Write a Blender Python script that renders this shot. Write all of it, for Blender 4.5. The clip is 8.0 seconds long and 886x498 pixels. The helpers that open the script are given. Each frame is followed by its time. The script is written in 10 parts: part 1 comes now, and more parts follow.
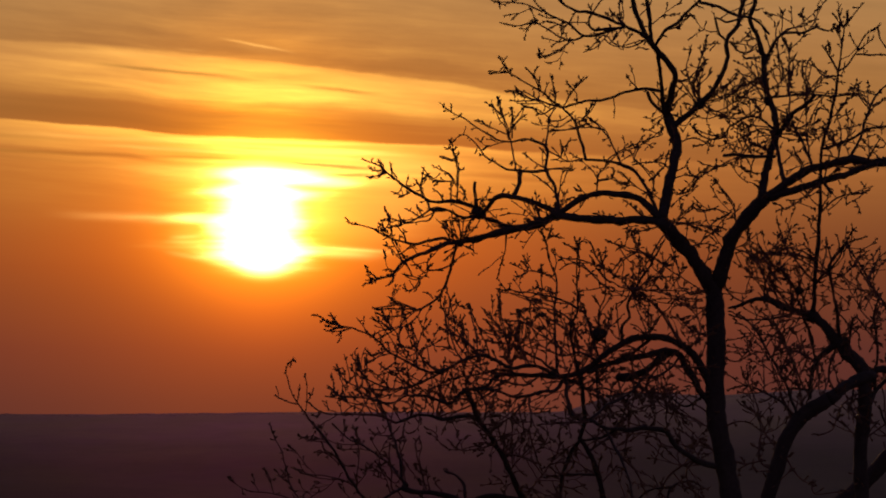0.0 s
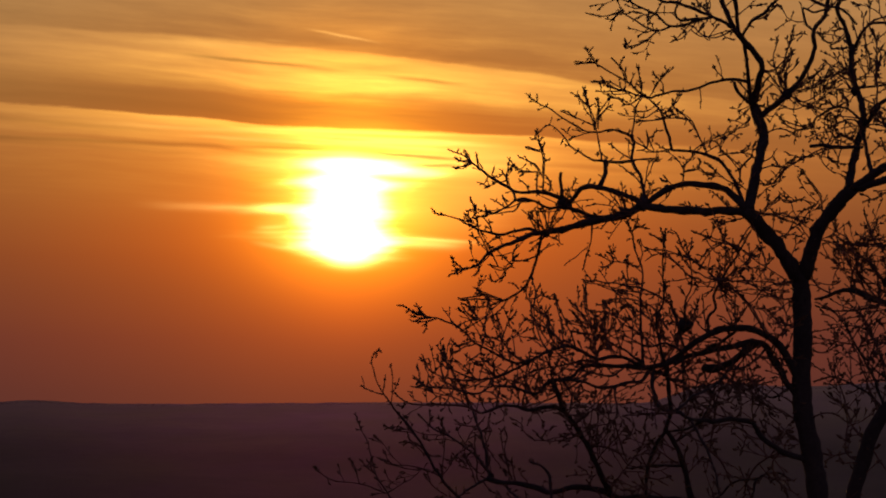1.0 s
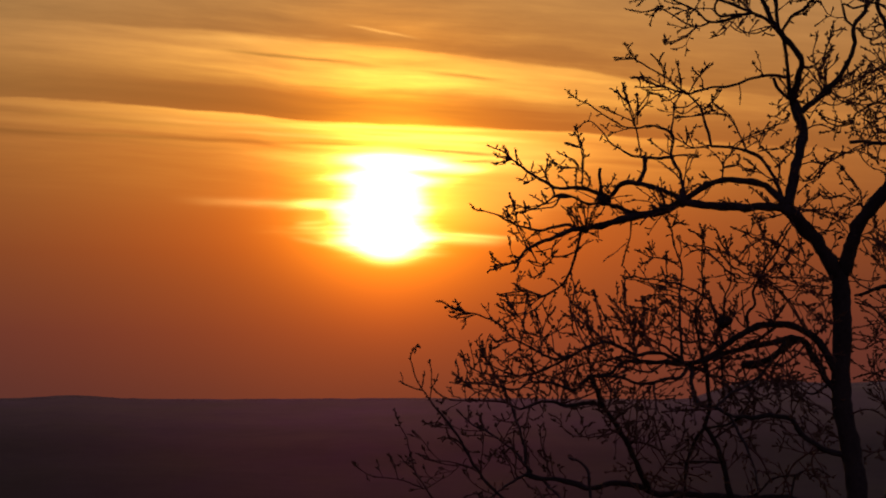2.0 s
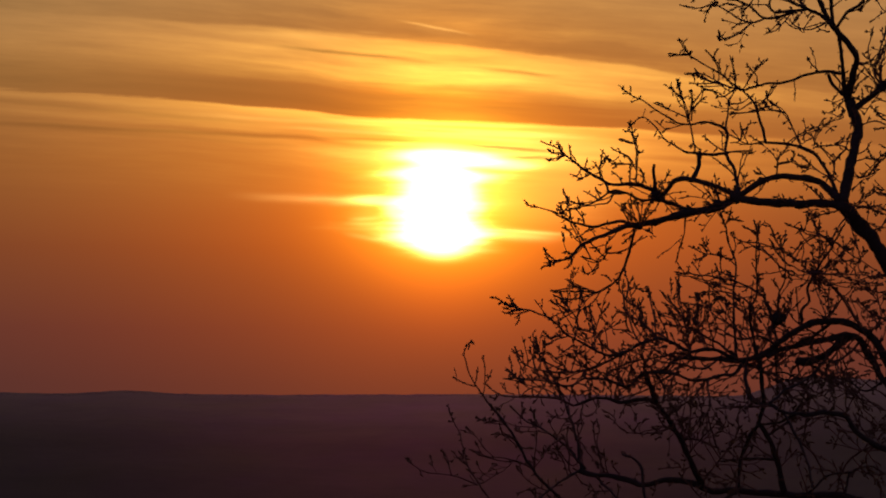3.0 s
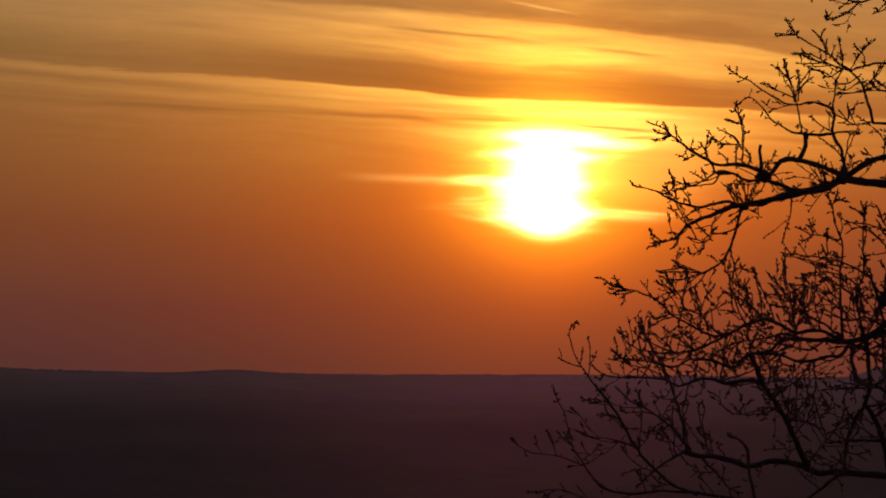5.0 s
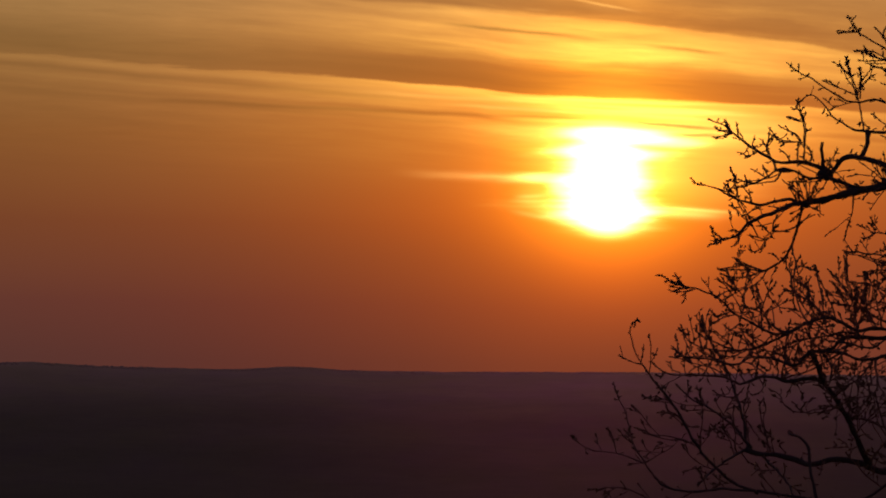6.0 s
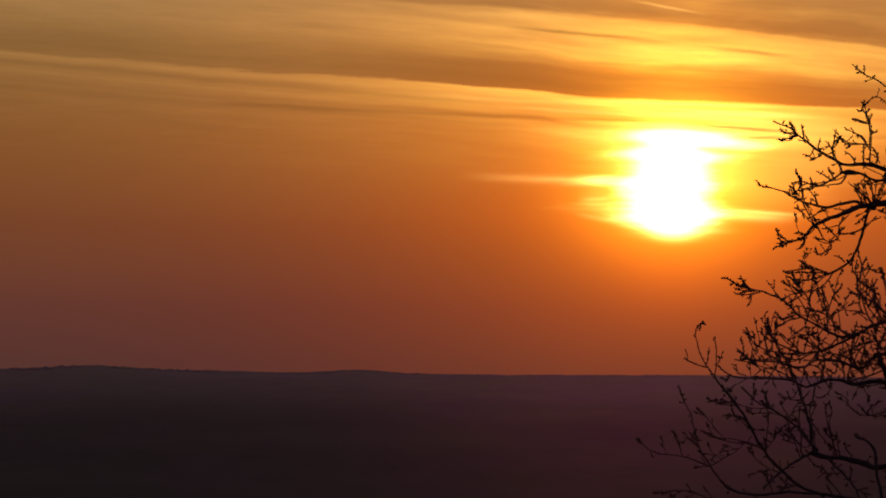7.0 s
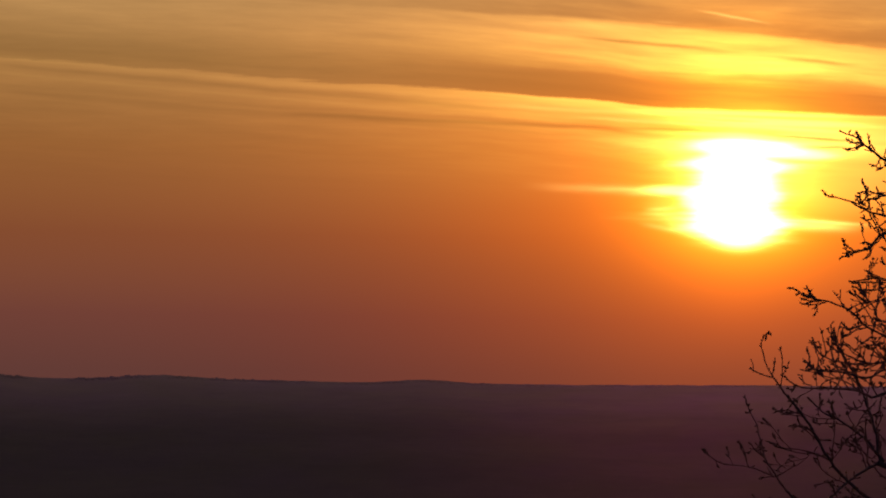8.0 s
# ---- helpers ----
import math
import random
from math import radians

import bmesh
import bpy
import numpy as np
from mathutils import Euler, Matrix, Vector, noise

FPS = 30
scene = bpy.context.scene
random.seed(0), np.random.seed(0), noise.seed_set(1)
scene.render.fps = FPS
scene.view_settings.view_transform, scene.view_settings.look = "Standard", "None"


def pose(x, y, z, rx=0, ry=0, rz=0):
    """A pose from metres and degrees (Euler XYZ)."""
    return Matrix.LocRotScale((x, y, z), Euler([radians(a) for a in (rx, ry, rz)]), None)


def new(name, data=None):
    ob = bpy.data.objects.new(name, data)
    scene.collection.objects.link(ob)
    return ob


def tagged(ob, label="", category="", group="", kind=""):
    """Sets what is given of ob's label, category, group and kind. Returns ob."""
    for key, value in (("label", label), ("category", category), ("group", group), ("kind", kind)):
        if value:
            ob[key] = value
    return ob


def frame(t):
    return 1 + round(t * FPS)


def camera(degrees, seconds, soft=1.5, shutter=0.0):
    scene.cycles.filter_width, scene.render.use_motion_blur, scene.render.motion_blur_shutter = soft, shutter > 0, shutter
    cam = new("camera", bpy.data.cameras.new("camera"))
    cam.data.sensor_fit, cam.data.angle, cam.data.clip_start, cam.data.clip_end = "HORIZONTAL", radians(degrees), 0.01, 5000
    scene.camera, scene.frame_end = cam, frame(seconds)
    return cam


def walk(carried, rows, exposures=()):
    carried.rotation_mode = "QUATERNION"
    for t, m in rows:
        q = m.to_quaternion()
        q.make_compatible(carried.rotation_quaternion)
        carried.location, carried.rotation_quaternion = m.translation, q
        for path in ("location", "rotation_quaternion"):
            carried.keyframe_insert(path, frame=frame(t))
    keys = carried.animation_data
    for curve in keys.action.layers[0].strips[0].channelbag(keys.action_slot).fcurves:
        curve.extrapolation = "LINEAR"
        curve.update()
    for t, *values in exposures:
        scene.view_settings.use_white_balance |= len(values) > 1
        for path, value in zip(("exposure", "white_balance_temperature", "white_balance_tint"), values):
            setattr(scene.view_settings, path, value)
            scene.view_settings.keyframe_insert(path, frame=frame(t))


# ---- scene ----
cam = camera(17.0, 8.0, soft=2.0)

# Seconds, heading to the left, tilt up and lean of a camera that turns on the spot, in degrees.
EYE = (0.0, 0.0, 1.6)
PATH = [
    (0.0, 0.000, 3.000, 0.000),
    (0.5, 1.020, 2.902, 0.070),
    (1.0, 1.659, 2.815, 0.160),
    (1.5, 2.051, 2.760, 0.210),
    (1.7, 2.170, 2.751, 0.220),
    (2.8, 3.254, 2.662, 0.390),
    (3.0, 3.452, 2.650, 0.400),
    (3.5, 4.057, 2.543, 0.475),
    (4.0, 4.555, 2.317, 0.530),
    (4.5, 5.025, 2.245, 0.610),
    (4.7, 5.198, 2.248, 0.610),
    (5.8, 6.408, 2.200, 0.680),
    (6.0, 6.659, 2.183, 0.720),
    (6.5, 7.263, 2.190, 0.710),
    (7.0, 7.914, 2.227, 0.680),
    (7.5, 8.552, 2.295, 0.660),
    (8.0, 9.177, 2.405, 0.720),
]


def aim(heading, tilt, lean):
    return pose(*EYE, 0, 0, heading) @ pose(0, 0, 0, 90 + tilt) @ pose(0, 0, 0, 0, 0, lean)


walk(cam, [(t, aim(h, p, r)) for t, h, p, r in PATH],
     exposures=[(0.0, 0.0), (6.5, 0.0), (7.0, 0.03), (7.5, 0.26), (8.0, 0.42)])

# ---- sky and sun ----
SUN_AZ, SUN_EL = -3.48, 3.45  # degrees, to the right of +y and up


class Nodes:
    """Short hand for math nodes."""

    def __init__(self, tree):
        self.tree = tree

    def put(self, kind):
        return self.tree.nodes.new(kind)

    def vmath(self, op):
        node = self.put("ShaderNodeVectorMath")
        node.operation = op
        return node

    def link(self, value, socket):
        if isinstance(value, bpy.types.NodeSocket):
            self.tree.links.new(value, socket)
        else:
            socket.default_value = value

    def math(self, op, a, b=0.0, c=0.0):
        node = self.put("ShaderNodeMath")
        node.operation = op
        for value, socket in zip((a, b, c), node.inputs):
            self.link(value, socket)
        return node.outputs[0]

    def add(self, a, b):
        return self.math("ADD", a, b)

    def mul(self, a, b):
        return self.math("MULTIPLY", a, b)

    def fma(self, a, b, c):
        return self.math("MULTIPLY_ADD", a, b, c)

    def smooth(self, value, low, high):
        node = self.put("ShaderNodeMapRange")
        node.interpolation_type = "SMOOTHSTEP"
        for v, s in zip((value, low, high, 0.0, 1.0), node.inputs):
            self.link(v, s)
        return node.outputs[0]

    def band(self, value, low, high, soft_low, soft_high):
        """1 between low and high, with soft edges."""
        return self.mul(self.smooth(value, low - soft_low, low + soft_low),
                        self.math("SUBTRACT", 1.0, self.smooth(value, high - soft_high, high + soft_high)))

    def bell(self, distance, width):
        q = self.math("DIVIDE", distance, width)
        return self.math("EXPONENT", self.mul(self.mul(q, q), -1.0))

    def vector(self, x, y, z=0.0):
        node = self.put("ShaderNodeCombineXYZ")
        for v, s in zip((x, y, z), node.inputs):
            self.link(v, s)
        return node.outputs[0]

    def noise(self, vector, scale=1.0, detail=4.0, rough=0.55):
        node = self.put("ShaderNodeTexNoise")
        self.link(vector, node.inputs["Vector"])
        for key, value in (("Scale", scale), ("Detail", detail), ("Roughness", rough)):
            node.inputs[key].default_value = value
        return node.outputs["Fac"]

    def ramp(self, value, stops):
        node = self.put("ShaderNodeValToRGB")
        self.link(value, node.inputs[0])
        points = node.color_ramp.elements
        while len(points) < len(stops):
            points.new(0.5)
        for point, (place, colour) in zip(points, stops):
            point.position, point.color = place, (*colour, 1)
        return node.outputs[0]

    def curve(self, value, points):
        """A smooth line through (place, value) points, for places from -16 to 14 and values from 0 to 5."""
        node = self.put("ShaderNodeFloatCurve")
        self.link(self.fma(value, 1 / 30, 16 / 30), node.inputs["Value"])
        line = node.mapping.curves[0]
        while len(line.points) < len(points):
            line.points.new(0.5, 0.5)
        for point, (place, high) in zip(line.points, points):
            point.location = ((place + 16) / 30, high / 5)
        node.mapping.update()
        return self.mul(node.outputs[0], 5.0)

    def tint(self, colour, amount):
        """colour times a number."""
        node = self.vmath("SCALE")
        self.link(colour, node.inputs[0])
        self.link(amount, node.inputs["Scale"])
        return node.outputs[0]

    def vsum(self, a, b):
        node = self.vmath("ADD")
        self.link(a, node.inputs[0])
        self.link(b, node.inputs[1])
        return node.outputs[0]

    def vmul(self, a, b):
        node = self.vmath("MULTIPLY")
        self.link(a, node.inputs[0])
        self.link(b, node.inputs[1])
        return node.outputs[0]


# Degrees to the right of the sun and over it.
LOW_EDGE = [(-16, 2.60), (-14.3, 2.51), (-12.1, 2.42), (-9.95, 2.28), (-7.76, 2.16), (-5.3, 2.06), (-3.98, 1.96), (-2.68, 1.88),
            (-1.81, 1.77), (-0.72, 1.72), (0.5, 1.70), (1.6, 1.66), (3.4, 1.57), (6.0, 1.40), (14, 0.95)]
HIGH_EDGE = [(-16, 4.1), (-6.7, 3.62), (-5.0, 3.53), (-3.5, 3.48), (-1.8, 3.35), (-0.4, 3.23), (0.9, 3.11), (2.56, 2.90),
             (3.7, 2.77), (4.7, 2.58), (8.0, 2.2), (14, 1.5)]
# Brightness below the lower edge (degrees under it, from -3 to 0) and from there to beyond the upper edge (0 to 1, and on to 2.2).
UNDER = [(-3.0, 0.50), (-1.5, 0.50), (-0.95, 0.52), (-0.75, 0.56), (-0.60, 0.58), (-0.53, 0.53), (-0.44, 0.59), (-0.30, 0.60),
         (-0.18, 0.585), (-0.08, 0.65), (0.0, 0.67)]
OVER = [(0.0, 0.41), (0.12, 0.385), (0.28, 0.41), (0.42, 0.51), (0.55, 0.61), (0.72, 0.66), (0.88, 0.62), (0.985, 0.60),
        (1.03, 0.485), (1.12, 0.46), (1.4, 0.49), (1.8, 0.50), (2.2, 0.50)]
# Thin wisps: from, to, height over the sun at its bearing, thickness, slope, brightness.
WISPS = [(-4.4, -0.9, 0.10, 0.080, 0.03, 0.34), (-3.0, -1.5, 0.17, 0.035, 0.0, 0.22), (-2.3, -0.9, 0.07, 0.05, 0.02, 0.5), (0.6, 2.8, -0.33, 0.03, 0.06, 0.5), (0.6, 2.5, -0.43, 0.09, 0.05, 0.4),
         (-1.9, -1.0, -0.13, 0.04, -0.05, 0.28), (-2.0, -1.0, -0.30, 0.035, 0.0, 0.22), (-2.0, -0.8, -0.80, 0.05, 0.16, 0.25),
         (-9.0, -1.2, 1.27, 0.045, 0.033, -0.42), (-0.1, 2.6, 1.28, 0.030, 0.075, -1.1), (-0.9, 0.6, 1.50, 0.028, 0.05, -0.8), (-2.4, -0.1, 1.30, 0.028, 0.03, -0.6),
         (0.9, 2.5, 1.05, 0.032, 0.03, -0.9), (-5.5, 0.6, 1.56, 0.04, 0.045, 0.35), (-3.5, 2.6, 1.40, 0.04, 0.05, 0.5),
         (-3.6, 0.2, 2.815, 0.035, 0.095, -0.75), (0.3, 2.7, 2.80, 0.040, 0.105, -0.75), (-4.6, -1.6, 3.23, 0.05, 0.03, 0.35),
         (-1.0, 0.75, 3.475, 0.026, 0.19, 1.7), (-0.8, 0.5, 3.40, 0.06, 0.17, 0.25), (-1.8, -1.0, 3.33, 0.03, 0.05, 0.3),
         (-15.0, -3.0, 1.38, 0.05, 0.07, -0.22), (-15.0, -2.0, 1.02, 0.05, 0.06, -0.18), (-15.0, -3.0, 1.52, 0.05, 0.07, 0.15), (-15.0, -4.0, 1.22, 0.04, 0.07, 0.10)]
# Bright layers of the swollen sun: bearing, height, half width, half thickness, strength.
PUFFS = [(-0.03, 0.22, 0.80, 0.82, 1.6), (-0.05, -0.49, 0.98, 0.40, 1.6), (-0.02, -0.66, 0.55, 0.33, 1.1), (0.05, -0.45, 1.8, 0.14, 0.25), (-1.05, 0.10, 0.75, 0.10, 0.7),
         (-0.80, -0.06, 0.36, 0.22, 0.9), (0.10, 0.97, 1.15, 0.17, 1.4), (1.15, 0.87, 0.75, 0.11, 0.75), (0.05, 0.62, 1.12, 0.15, 1.25),
         (0.10, 0.98, 2.2, 0.24, 0.24), (0.80, 1.47, 2.0, 0.07, 0.32), (0.15, 1.20, 1.6, 0.05, 0.26), (0.66, 0.02, 0.22, 0.16, 0.5),
         (-0.05, 0.45, 1.45, 0.70, 0.15), (0.1, 1.62, 1.9, 0.04, 0.22), (-1.2, -0.25, 0.6, 0.28, 0.10), (2.0, 1.20, 1.7, 0.32, 0.15), (1.8, 0.50, 1.5, 0.85, 0.13), (0.3, 2.55, 1.7, 0.20, 0.09)]


def make_sky():
    world = bpy.data.worlds.new("evening_sky")
    world.use_nodes = True
    scene.world = world
    tree = world.node_tree
    tree.nodes.clear()
    n = Nodes(tree)

    sky = n.put("ShaderNodeTexSky")
    sky.sky_type, sky.sun_disc = "NISHITA", False
    sky.sun_elevation, sky.sun_rotation = radians(SUN_EL), radians(SUN_AZ)
    sky.air_density, sky.dust_density, sky.ozone_density = 1.5, 2.0, 1.5

    way = n.put("ShaderNodeSeparateXYZ")
    tree.links.new(n.put("ShaderNodeTexCoord").outputs["Generated"], way.inputs[0])
    x, y, z = way.outputs
    degrees = 180 / math.pi
    azimuth = n.mul(n.math("ARCTAN2", x, y), degrees)
    height = n.mul(n.math("ARCSINE", z), degrees)
    u = n.add(azimuth, -SUN_AZ)
    v = n.add(height, -SUN_EL)

    # Two cloud edges that sink towards the right and waver.
    slow = n.add(n.noise(n.vector(n.mul(u, 0.13), n.mul(v, 0.5)), 1.0, 2.0), -0.5)
    ripple = n.add(n.noise(n.vector(n.mul(u, 0.9), n.mul(v, 1.6), 5.0), 1.0, 4.0, 0.6), -0.5)
    low, high = n.curve(u, LOW_EDGE), n.curve(u, HIGH_EDGE)
    w = n.math("SUBTRACT", n.fma(slow, 0.08, n.fma(ripple, 0.08, n.add(v, 0.035))), low)
    share = n.math("DIVIDE", w, n.math("SUBTRACT", high, low))
    streak = n.noise(n.vector(n.mul(u, 0.22), n.mul(w, 2.2), 3.0), 1.0, 4.0, 0.5)
    fine = n.noise(n.vector(n.mul(u, 0.34), n.mul(w, 6.5), 7.0), 1.0, 4.0, 0.5)
    grain = n.add(n.fma(fine, 0.5, n.mul(streak, 0.5)), -0.5)
    above = n.smooth(v, -0.4, 1.5)

    # Hazy gradient of the evening sky, from the horizon up.
    base = n.ramp(n.math("DIVIDE", height, 12.0), [
        (0.0, (0.080, 0.0265, 0.0245)),
        (0.09, (0.106, 0.0305, 0.0245)),
        (0.22, (0.175, 0.052, 0.022)),
        (0.36, (0.295, 0.108, 0.030)),
        (0.50, (0.365, 0.164, 0.048)),
        (0.68, (0.415, 0.220, 0.082)),
        (1.0, (0.340, 0.220, 0.110)),
    ])
    under = n.ramp(n.fma(w, 1 / 3, 1.0), [(p / 3 + 1, (q, q, q)) for p, q in UNDER])
    over = n.ramp(n.mul(share, 1 / 2.2), [(p / 2.2, (q, q, q)) for p, q in OVER])
    # Far from the sun the edge of the cloud frays into short level fibres.
    fibre = n.add(n.noise(n.vector(n.mul(u, 0.8), n.mul(v, 9.0), 15.0), 1.0, 5.0, 0.62), -0.5)
    remote = n.smooth(n.mul(u, -1.0), 2.5, 9.0)
    edge = n.smooth(n.fma(n.mul(fibre, remote), 0.28, w), -0.03, 0.05)
    grey = n.add(n.mul(under, n.math("SUBTRACT", 1.0, edge)), n.mul(over, edge))
    gap = n.math("MAXIMUM", n.math("SUBTRACT", 0.5, grey), 0.0)
    grey = n.fma(n.mul(gap, n.math("SUBTRACT", 1.0, n.smooth(share, 0.85, 1.0))), n.mul(n.smooth(u, -0.5, 2.4), 0.45), grey)
    thin = n.fma(n.smooth(n.mul(u, -1.0), 3.5, 9.0), -0.45, n.fma(n.smooth(u, 3.0, 7.5), -0.6, 1.0))  # the layers thin out away from the sun
    grey = n.fma(n.add(grey, -0.50), thin, 0.50)
    upper = n.smooth(share, 0.2, 0.6)
    mottle = n.add(n.noise(n.vector(n.mul(u, 0.75), n.mul(w, 3.0), 2.0), 1.0, 6.0, 0.62), -0.5)
    comb = n.add(n.smooth(n.noise(n.vector(n.mul(u, 0.26), n.mul(n.fma(u, 0.05, w), 3.4), 21.0), 1.0, 5.0, 0.55), 0.35, 0.68), -0.5)
    grey = n.add(grey, n.mul(n.fma(mottle, 0.11, n.mul(comb, 0.035)), upper))
    lit = n.mul(n.mul(grey, 2.0), n.fma(n.mul(n.fma(n.mul(fibre, remote), 0.75, grain), above), 0.30, 1.0))
    aside = n.fma(n.mul(n.smooth(n.mul(u, -1.0), 5.0, 14.0), n.fma(n.smooth(v, -2.5, 1.0), 0.31, -0.13)), -1.0, 1.0)
    beyond = n.fma(n.mul(n.smooth(u, 3.5, 11.0), n.math("SUBTRACT", 1.0, n.smooth(v, -1.5, 2.5))), -0.16, 1.0)
    colour = n.tint(base, n.mul(n.mul(lit, aside), beyond))

    off = n.mul(n.smooth(n.mul(u, -1.0), 3.0, 12.0), n.smooth(v, -2.2, 2.2))
    colour = n.vmul(colour, n.vector(n.fma(off, -0.10, 1.0), n.fma(off, -0.02, 1.0), n.fma(off, 0.0, 1.0)))

    dull = n.mul(n.smooth(n.mul(u, -1.0), 5.0, 13.0), n.math("SUBTRACT", 1.0, n.smooth(v, -2.8, 0.5)))
    colour = n.vmul(colour, n.vector(n.fma(dull, -0.05, 1.0), n.fma(dull, 0.08, 1.0), n.fma(dull, -0.02, 1.0)))

    # Light scattered round the sun.
    dusk = n.mul(n.bell(n.math("SQRT", n.fma(n.mul(u, 0.6), n.mul(u, 0.6), n.mul(v, v))), 4.0), -0.45)
    colour = n.vmul(colour, n.vector(1.0, 1.0, n.add(dusk, 1.0)))
    flat = n.mul(u, n.fma(n.smooth(u, -0.5, 2.0), -0.10, 0.60))
    wide = n.math("SQRT", n.fma(flat, flat, n.mul(v, v)))
    lift = n.mul(v, n.fma(n.smooth(v, -0.3, 0.7), -0.67, 1.25))
    swell = n.math("SQRT", n.fma(n.mul(u, 0.85), n.mul(u, 0.85), n.mul(lift, lift)))
    far_glow = n.math("EXPONENT", n.mul(wide, -0.55))
    low_side = n.mul(n.math("SUBTRACT", 1.0, n.smooth(v, -1.6, -0.4)), n.smooth(n.math("ABSOLUTE", u), 1.0, 4.0))
    far_glow = n.mul(far_glow, n.fma(low_side, -0.15, 1.0))
    colour = n.vsum(colour, n.tint(n.vector(1.10, 0.165, 0.0), n.mul(far_glow, lit)))
    pillar = n.mul(n.bell(u, 1.15), n.bell(n.add(v, 1.1), 1.1))
    colour = n.vsum(colour, n.tint(n.vector(0.20, 0.025, 0.0), pillar))
    ruffle = n.math("MAXIMUM", n.fma(n.mul(n.fma(comb, 0.25, grain), above), 1.3, 1.0), 0.2)
    veil = n.fma(n.add(n.math("POWER", n.math("MINIMUM", n.math("MAXIMUM", lit, 0.1), 1.15), 1.8), -1.0), n.smooth(v, 0.9, 1.6), 1.0)
    ruffle = n.mul(ruffle, veil)
    clouds = n.math("MAXIMUM", n.add(lit, -0.90), 0.0)
    colour = n.vsum(colour, n.tint(n.vector(2.6, 1.6, 0.24), n.mul(n.mul(n.mul(n.bell(wide, 2.7), n.fma(n.bell(n.add(v, -1.35), 0.45), -0.45, 1.0)), n.mul(clouds, ruffle)), above)))
    colour = n.vsum(colour, n.tint(n.vector(1.2, 0.33, 0.0), n.mul(n.bell(swell, 1.45), ruffle)))
    colour = n.vsum(colour, n.tint(n.vector(0.8, 0.55, 0.05), n.mul(n.bell(swell, 0.98), ruffle)))
    # Thin bright wisps, and dark ones that lie before the sun's glow as well.
    shade = 1.0
    for left, right, high, thick, slope, gain in WISPS:
        q = n.fma(u, slope, n.fma(ripple, 0.07, n.add(v, 0.03)))
        end = min(0.7, 0.22 * (right - left))
        line = n.mul(n.bell(n.add(q, -high), thick), n.band(u, left + end, right - end, end, end))
        line = n.mul(line, n.fma(grain, 2.0, 1.0))
        if gain < 0:
            shade = n.mul(n.math("MAXIMUM", n.fma(line, 0.55 * gain, 1.0), 0.3), shade)
        else:
            shine = n.fma(n.bell(wide, 1.6), 3.0, 0.35)
            colour = n.vsum(colour, n.tint(n.vector(0.62, 0.36, 0.09), n.mul(n.mul(line, shine), gain)))

    # The sun, swollen and frayed by thin cloud.
    fray = n.add(n.noise(n.vector(n.mul(u, 0.5), n.mul(v, 4.5), 11.0), 1.0, 4.0, 0.6), -0.5)
    for left, high_up, wide_half, thick, gain in PUFFS:
        p = n.math("DIVIDE", n.add(u, -left), n.mul(n.fma(fray, 0.8, 1.0), wide_half))
        q = n.math("DIVIDE", n.add(n.fma(u, 0.03, v), -high_up), thick)
        reach = n.fma(p, p, n.mul(q, q))
        glow = n.mul(n.math("EXPONENT", n.mul(n.mul(reach, reach), -1.0)), gain)
        colour = n.vsum(colour, n.vector(n.mul(glow, 2.0), n.mul(glow, 1.30), n.fma(glow, 0.22, n.mul(n.mul(glow, glow), 0.42))))

    colour = n.tint(colour, shade)

    # The rest of the sky.
    near = n.mul(n.math("SUBTRACT", 1.0, n.smooth(n.math("ABSOLUTE", u), 18.0, 60.0)),
                 n.math("SUBTRACT", 1.0, n.smooth(height, 9.0, 35.0)))
    mix = n.put("ShaderNodeMix")
    mix.data_type = "RGBA"
    tree.links.new(near, mix.inputs["Factor"])
    tree.links.new(n.vmul(sky.outputs[0], n.vector(0.105, 0.080, 0.125)), mix.inputs["A"])
    tree.links.new(colour, mix.inputs["B"])
    back = n.put("ShaderNodeBackground")
    tree.links.new(mix.outputs["Result"], back.inputs["Color"])
    out = n.put("ShaderNodeOutputWorld")
    tree.links.new(back.outputs[0], out.inputs[0])


make_sky()

lamp = bpy.data.lights.new("sun", "SUN")
lamp.energy, lamp.angle, lamp.color = 1.0, radians(2.0), (1.0, 0.55, 0.22)
sun = new("sun", lamp)
az, el = radians(SUN_AZ), radians(SUN_EL)
toward = Vector((math.sin(az) * math.cos(el), math.cos(az) * math.cos(el), math.sin(el)))
sun.matrix_world = toward.to_track_quat("Z", "Y").to_matrix().to_4x4()


# ---- materials ----
def material(name):
    mat = bpy.data.materials.new(name)
    mat.use_nodes = True
    return mat, Nodes(mat.node_tree), mat.node_tree.nodes["Principled BSDF"]


def bark_material(name, low, high, scale):
    mat, n, shader = material(name)
    place = n.put("ShaderNodeTexCoord").outputs["Object"]
    grain = n.noise(place, scale, 6.0, 0.65)
    patch = n.noise(place, scale * 0.12, 3.0)
    tone = n.fma(patch, 0.5, n.mul(grain, 0.5))
    n.link(n.ramp(tone, [(0.3, low), (0.7, high)]), shader.inputs["Base Color"])
    shader.inputs["Roughness"].default_value = 0.9
    shader.inputs["Specular IOR Level"].default_value = 0.2
    bump = n.put("ShaderNodeBump")
    bump.inputs["Strength"].default_value, bump.inputs["Distance"].default_value = 0.8, 0.01
    n.link(grain, bump.inputs["Height"])
    n.link(bump.outputs[0], shader.inputs["Normal"])
    return mat


